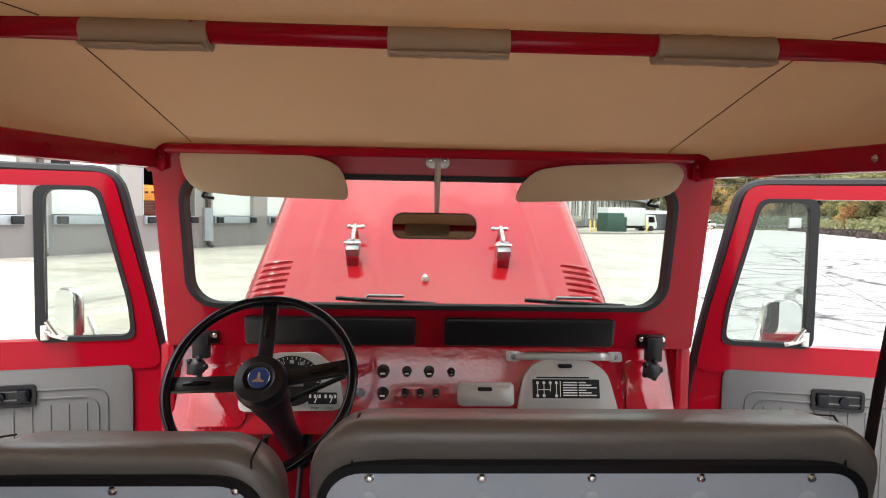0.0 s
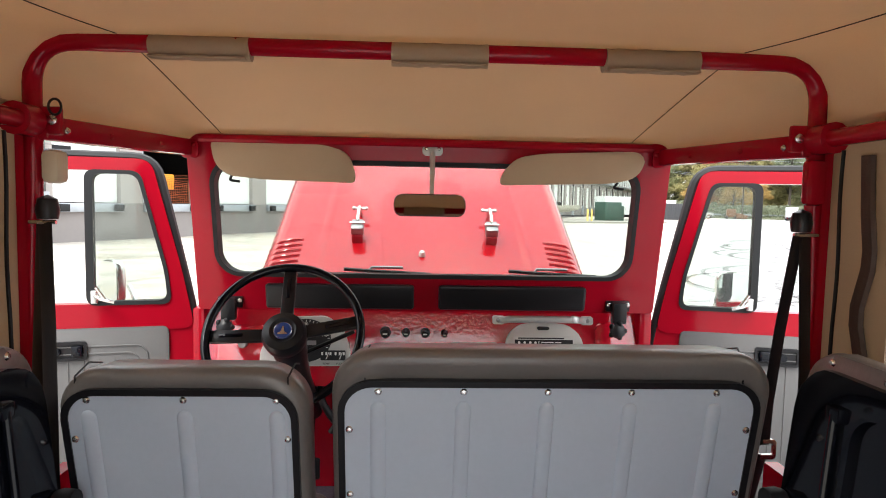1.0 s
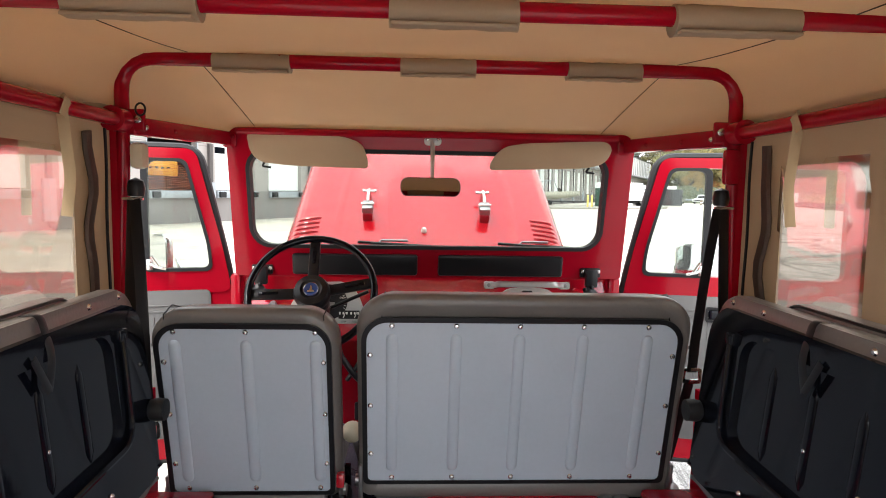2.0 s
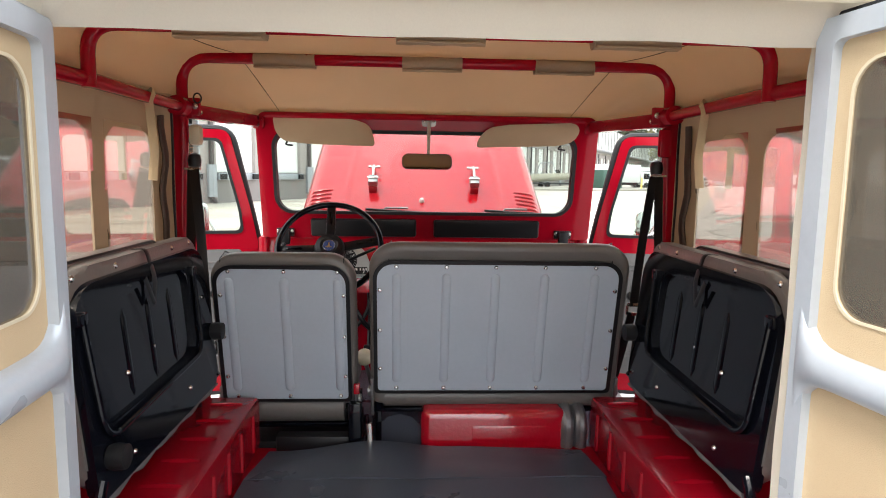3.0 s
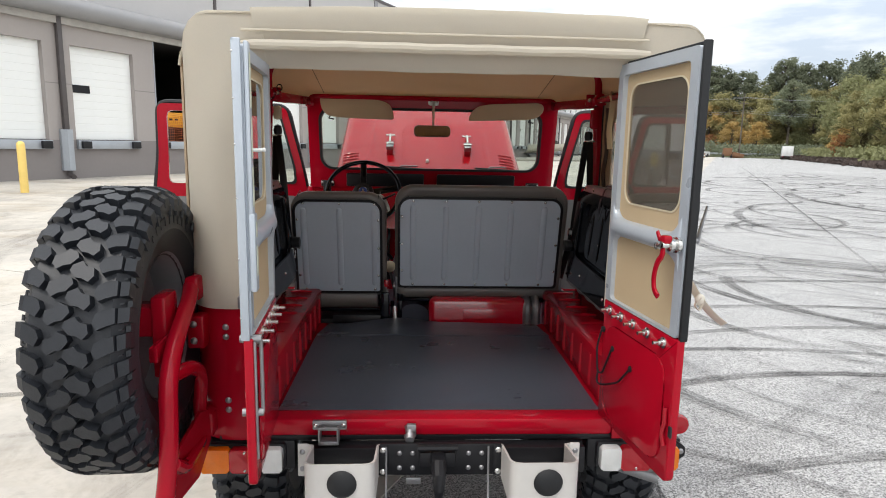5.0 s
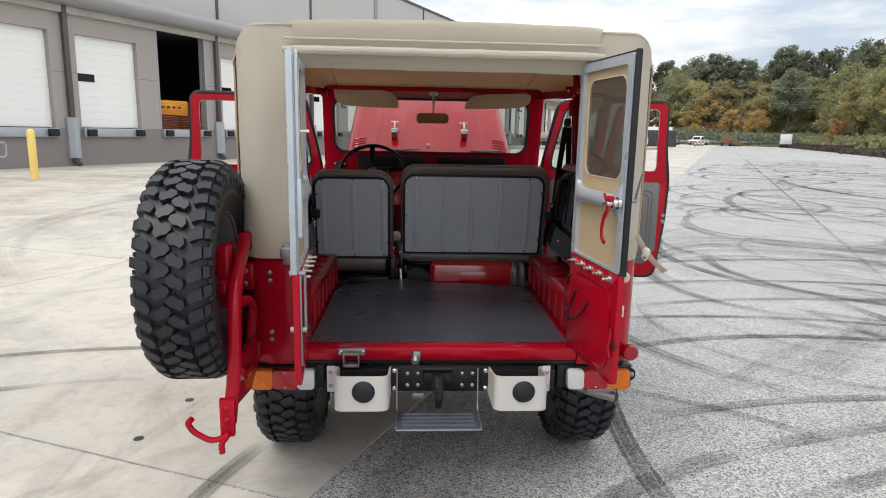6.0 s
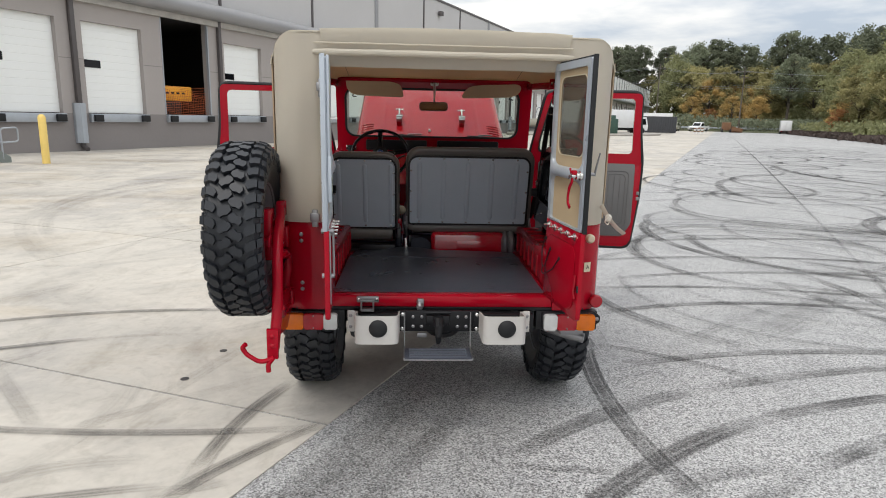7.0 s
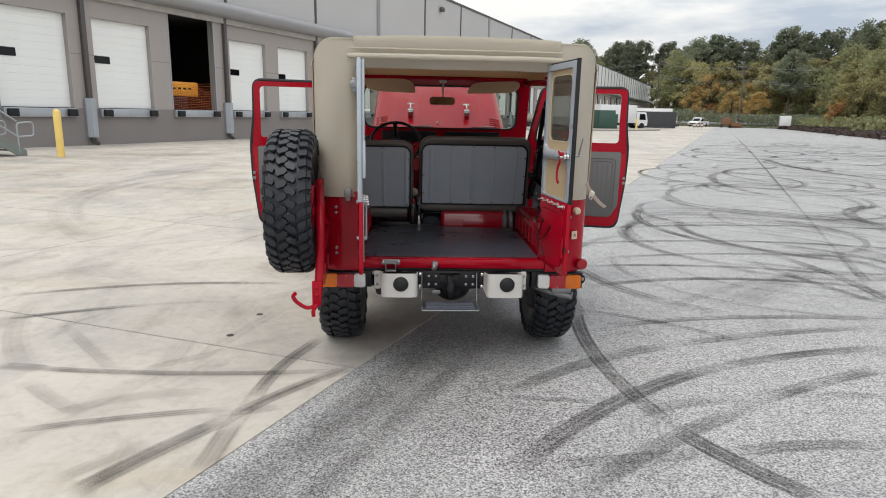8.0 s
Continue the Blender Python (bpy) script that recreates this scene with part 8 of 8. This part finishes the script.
# strap hanging from the corner, stay catches, small decal
bm = B()
tube(bm, fillet([(sx(1, 0.748), -0.012, 1.075), (sx(1, 0.760), -0.040, 1.045), (sx(1, 0.772), -0.055, 1.02), (sx(1, 0.812), -0.058, 0.975), (sx(1, 0.852), -0.060, 0.945)], 0.02), 0.014, 8, flat=0.12, up=(0, 0, 1))
bmesh.ops.create_uvsphere(bm, u_segments=12, v_segments=8, radius=0.017, matrix=Matrix.Translation((sx(1, 0.772), -0.056, 1.02)) @ Matrix.Diagonal((1, 0.6, 1.1, 1)))
tube(bm, fillet([(sx(1, 0.772), -0.060, 1.03), (sx(1, 0.752), -0.062, 1.005), (sx(1, 0.770), -0.060, 0.985), (sx(1, 0.778), -0.060, 1.01)], 0.012), 0.007, 8, flat=0.3, up=(0, 1, 0))
part("tie_strap", bm, WEBBING, car, "cream webbing strap, knotted and hanging loose", m=Matrix.Translation((0.0, 0.022, 0.036)))
bm = B()
lathe(bm, [(0, 0), (0.020, 0.0), (0.022, 0.02), (0.014, 0.034), (0, 0.036)], Matrix.Translation((sx(1, 0.693), -0.020, 0.957)) @ Matrix.Rotation(radians(90), 4, "X"), 16)
part("stay_knob", bm, IVORY, car)
for x, z in ((sx(-1, 0.585), 1.045), (sx(-1, 0.545), 1.62)):
    bm = B()
    box(bm, x - 0.014, x + 0.014, -0.056, -0.040, z - 0.045, z + 0.035, 0.004)
    box(bm, x - 0.022, x + 0.022, -0.062, -0.048, z - 0.02, z + 0.02, 0.006)
    part("canvas_buckle", bm, STEEL, car)
bm = B()
grid(bm, lambda a, b: (sx(1, 0.672 + 0.034 * a), -0.0460 + 0.003 * a + round_corner(0.672 + 0.034 * a), 0.796 + 0.046 * b), 4, 2)
thicken(bm, 0.0012)
decal = part("decal", bm, IVORY, car, "small cream decal")
lettering("A", 0.028, Matrix.Translation((sx(1, 0.689), -0.0395, 0.819)) @ Matrix.Rotation(radians(20), 4, "Z") @ Matrix.Rotation(radians(90), 4, "X"), BLACK, decal, "letter")

# ---- wheels ----
def tyre_mesh():
    """A mud-terrain tyre about the local x axis: carcass, shoulder lugs and staggered tread blocks."""
    bm = B()
    ax = Matrix.Rotation(radians(90), 4, "Y")
    lathe(bm, [(0.195, -0.100), (0.215, -0.118), (0.262, -0.136), (0.268, -0.140), (0.274, -0.138), (0.315, -0.138), (0.321, -0.141), (0.327, -0.137), (0.342, -0.130), (0.361, -0.108), (0.361, 0.108), (0.342, 0.130), (0.327, 0.137), (0.321, 0.141), (0.315, 0.138), (0.274, 0.138), (0.268, 0.140), (0.262, 0.136), (0.215, 0.118), (0.195, 0.100)], ax, 72)
    def lug(a, pts, r0, r1):
        """A block whose corners are (across, degrees) pairs, standing on the carcass at angle a."""
        lo, hi = [], []
        c = (sum(p[0] for p in pts) / len(pts), sum(p[1] for p in pts) / len(pts))
        for x, b in pts:
            for ring, r, k in ((lo, r0, 1.03), (hi, r1, 0.95)):
                xx = c[0] + (x - c[0]) * k
                t = radians(a + c[1] + (b - c[1]) * k - 25 * abs(xx))
                rr = r - 0.020 * max(0.0, (abs(xx) - 0.085) / 0.05) ** 1.5
                ring.append(bm.verts.new((xx, rr * math.sin(t), rr * math.cos(t))))
        n = len(pts)
        for i in range(n):
            bm.faces.new((lo[i], lo[(i + 1) % n], hi[(i + 1) % n], hi[i]))
        bm.faces.new(hi)
    N = 38
    P = 360 / N
    for k in range(N):
        a = k * P
        for s in (-1, 1):
            o = 0.0 if s < 0 else 0.5 * P
            out = 0.150 if k % 2 else 0.144
            # shoulder block with a pointed inner end, and the lower tip beyond its groove
            lug(a + o, [(s * x, f * P) for x, f in ((0.066, 0.30), (0.074, 0.02), (0.096, -0.08), (0.121, -0.10), (0.123, 0.48), (0.098, 0.55), (0.078, 0.62))], 0.350, 0.382)
            lug(a + o, [(s * x, f * P) for x, f in ((0.124, -0.09), (out, -0.10), (out, 0.48), (0.125, 0.50))], 0.346, 0.377)
            # hooked centre block
            lug(a + o, [(s * x, f * P) for x, f in ((-0.010, 0.28), (-0.004, 0.04), (0.022, -0.06), (0.034, 0.18), (0.057, 0.32), (0.061, 0.66), (0.046, 0.84), (0.028, 0.66), (0.008, 0.56))], 0.350, 0.382)
            # thin rib in the shoulder groove
            lug(a + o, [(s * x, f * P) for x, f in ((0.098, 0.74), (0.132, 0.68), (0.132, 0.74), (0.099, 0.80))], 0.350, 0.362)
            # side biter
            lug(a + o, [(s * x, f * P) for x, f in ((0.136, 0.60), (0.147, 0.60), (0.147, 0.86), (0.136, 0.86))], 0.330, 0.357)
    # raised bars where the maker's lettering stands
    for s in (-1, 1):
        for k in range(9):
            for c in (0.0, 180.0):
                t0, t1 = radians(c + k * 7.0), radians(c + k * 7.0 + 4.4)
                vs = [bm.verts.new((s * x, r * math.sin(t), r * math.cos(t))) for x in (0.136, 0.1405) for r, t in ((0.282, t0), (0.305, t0), (0.305, t1), (0.282, t1))]
                for f in ((4, 5, 6, 7), (0, 1, 5, 4), (1, 2, 6, 5), (2, 3, 7, 6), (3, 0, 4, 7)):
                    bm.faces.new([vs[i] for i in f])
    return bm


first = {}
TYRE = mat("tyre rubber", (0.017, 0.0195, 0.025), 0.48, spec=0.45, var=0.25, scale=5, fine=60, bump=0.12, bump_scale=120, rough_var=0.1)
RIM = mat("grey steel rim", (0.20, 0.215, 0.235), 0.45, 0.2, var=0.1, scale=8, fine=60)


def wheel(m, label):
    if not first:
        t = part("tyre", tyre_mesh(), TYRE, car, label, local=True)
        bm = B()
        lathe(bm, [(0.205, -0.112), (0.200, -0.105), (0.188, -0.085), (0.186, 0.0), (0.16, 0.012), (0.10, 0.02), (0.085, 0.045), (0.05, 0.05), (0, 0.05)], Matrix.Rotation(radians(90), 4, "Y"), 40)
        lathe(bm, [(0.205, 0.112), (0.200, 0.105), (0.188, 0.085), (0.186, 0.0)], Matrix.Rotation(radians(90), 4, "Y"), 40)
        r = part("rim", bm, RIM, t, "grey steel rim", local=True)
        first["t"], first["r"] = t, r
        t.matrix_parent_inverse = car.matrix_basis.inverted()
        t.matrix_basis = m
        return t
    t, r = first["t"].copy(), first["r"].copy()
    scene.collection.objects.link(t)
    scene.collection.objects.link(r)
    r.parent = t
    t.matrix_basis = m
    t["label"] = label
    return t


SPARE = Matrix.Translation((-0.818, -0.185, 1.012)) @ Matrix.Rotation(radians(3.5), 4, "Z")
NARROW = Matrix.Diagonal((0.88, 1, 1, 1))
wheel(Matrix.Translation((sx(-1, 0.680), 0.60, 0.378)) @ NARROW, "black mud-terrain rear tyre")
wheel(Matrix.Translation((sx(1, 0.680), 0.60, 0.378)) @ NARROW @ Matrix.Rotation(radians(180), 4, "Z") @ Matrix.Rotation(radians(5), 4, "X"), "black mud-terrain rear tyre")
wheel(Matrix.Translation((sx(-1, 0.645), 2.885, 0.378)), "black mud-terrain front tyre")
wheel(Matrix.Translation((sx(1, 0.645), 2.885, 0.378)) @ Matrix.Rotation(radians(180), 4, "Z"), "black mud-terrain front tyre")
wheel(SPARE @ Matrix.Rotation(radians(180), 4, "Z") @ Matrix.Rotation(radians(33), 4, "X") @ Matrix.Diagonal((0.77, 0.98, 0.98, 1)), "black mud-terrain spare tyre on a swung-out carrier")

# ---- spare wheel carrier ----
bm = B()
tube(bm, fillet([(-0.715, -0.035, 1.085), (-0.700, -0.10, 1.060), (-0.670, -0.30, 0.995), (-0.660, -0.375, 0.93), (-0.662, -0.385, 0.74), (-0.672, -0.42, 0.60), (-0.674, -0.43, 0.56)], 0.10, 7), 0.0225, 14)
carrier = part("spare_carrier", bm, RED, car, "red tubular swing-out spare wheel carrier")
bm = B()
tube(bm, fillet([(-0.662, -0.36, 0.935), (-0.655, -0.22, 0.915), (-0.665, -0.12, 0.85), (-0.690, -0.085, 0.74), (-0.700, -0.045, 0.66)], 0.09, 7), 0.0195, 12)
part("brace_tube", bm, RED, carrier)
bm = B()
tube(bm, fillet([(-0.654, -0.385, 0.72), (-0.66, -0.30, 0.66), (-0.68, -0.12, 0.645), (-0.70, -0.045, 0.645)], 0.06), 0.018, 10)
part("brace_tube", bm, RED, carrier)
for b in ((-0.730, -0.690, -0.050, 0.03, 1.045, 1.115), (-0.730, -0.680, -0.046, 0.03, 0.90, 1.00), (-0.735, -0.665, -0.050, 0.03, 0.625, 0.70)):
    bm = B()
    box(bm, *b, 0.008)
    part("hinge_bracket", bm, RED, carrier)
for z in (0.655, 0.925, 0.975):
    screw(carrier, (-0.71, -0.050 if z < 0.8 else -0.046, z), (0, -1, 0), 0.009, STEEL, "bolt")
bm = B()
box(bm, -0.012, 0.012, -0.13, 0.10, -0.020, 0.020, 0.005)
box(bm, -0.030, 0.010, -0.05, 0.05, -0.09, 0.13, 0.008)
box(bm, -0.10, 0.0, -0.040, 0.040, 0.02, 0.10, 0.006)
gusset = B()
slab(gusset, [(-0.36, 0.66), (-0.40, 0.70), (-0.13, 0.74), (-0.06, 0.72), (-0.05, 0.62), (-0.16, 0.56), (-0.34, 0.58)], -0.004, 0.004, lambda u, v, w: (-0.676 + w, u, v))
part("gusset_plate", gusset, RED, carrier)
arm = B()
slab(arm, [(-0.34, 0.965), (-0.34, 1.005), (-0.08, 1.000), (-0.08, 0.955)], -0.005, 0.005, lambda u, v, w: (-0.700 + 0.10 * (-0.34 - u) + w, u, v), bev=0.002)
part("mount_arm", arm, RED, carrier)
part("wheel_mount", bm, RED, carrier, m=SPARE @ Matrix.Translation((0.092, 0, -0.04)))
UP = Matrix.Translation((0, 0, 0.03))
bm = B()
slab(bm, [(-0.697, 0.495), (-0.654, 0.495), (-0.648, 0.62), (-0.697, 0.62)], -0.012, 0.012, to_xz(-0.448), bev=0.004)
latch = part("carrier_latch", bm, RED, carrier, m=UP)
for z in (0.592, 0.552):
    screw(latch, (-0.674, -0.461, z + 0.03), (0, -1, 0), 0.009, RED, "bolt")
bm = B()
tube(bm, fillet([(-0.668, -0.465, 0.505), (-0.72, -0.47, 0.483), (-0.775, -0.48, 0.525), (-0.788, -0.485, 0.555), (-0.772, -0.487, 0.570)], 0.03), 0.010, 8)
tube(bm, fillet([(-0.670, -0.465, 0.505), (-0.692, -0.47, 0.475), (-0.690, -0.47, 0.445)], 0.01), 0.010, 8)
part("latch_hook", bm, RED, latch, m=UP)

# ---- mat in the load bay ----
bm = B()
grid(bm, lambda s, t: (-0.496 + 1.042 * s, 0.062 + 0.805 * t, FLOOR + 0.012 + 0.004 * noise.noise(Vector((s * 3, t * 3, 1))) + 0.004 * max(0, 1 - t * 14)), 40, 40)
bmesh.ops.recalc_face_normals(bm, faces=bm.faces)
bmesh.ops.solidify(bm, geom=list(bm.faces), thickness=0.010)
floor_mat = thing("floor_mat", (0.01, 0.45, FLOOR), "charcoal rubber mat on the load floor, slightly buckled", "mat")
part("main_sheet", bm, MAT_RUBBER, floor_mat, sharp=50)
bm = B()
grid(bm, lambda s, t: (-0.494 + 1.046 * s + 0.06 * t * (0.5 - s), 0.860 + (0.175 + 0.03 * math.sin(s * 3.1)) * t, FLOOR + 0.014 + 0.022 * math.exp(-((s - 0.33) / 0.16) ** 2) * t + 0.006 * noise.noise(Vector((s * 5, t * 2, 4)))), 40, 12)
bmesh.ops.recalc_face_normals(bm, faces=bm.faces)
bmesh.ops.solidify(bm, geom=list(bm.faces), thickness=0.008)
part("front_flap", bm, MAT_RUBBER, floor_mat, sharp=50)
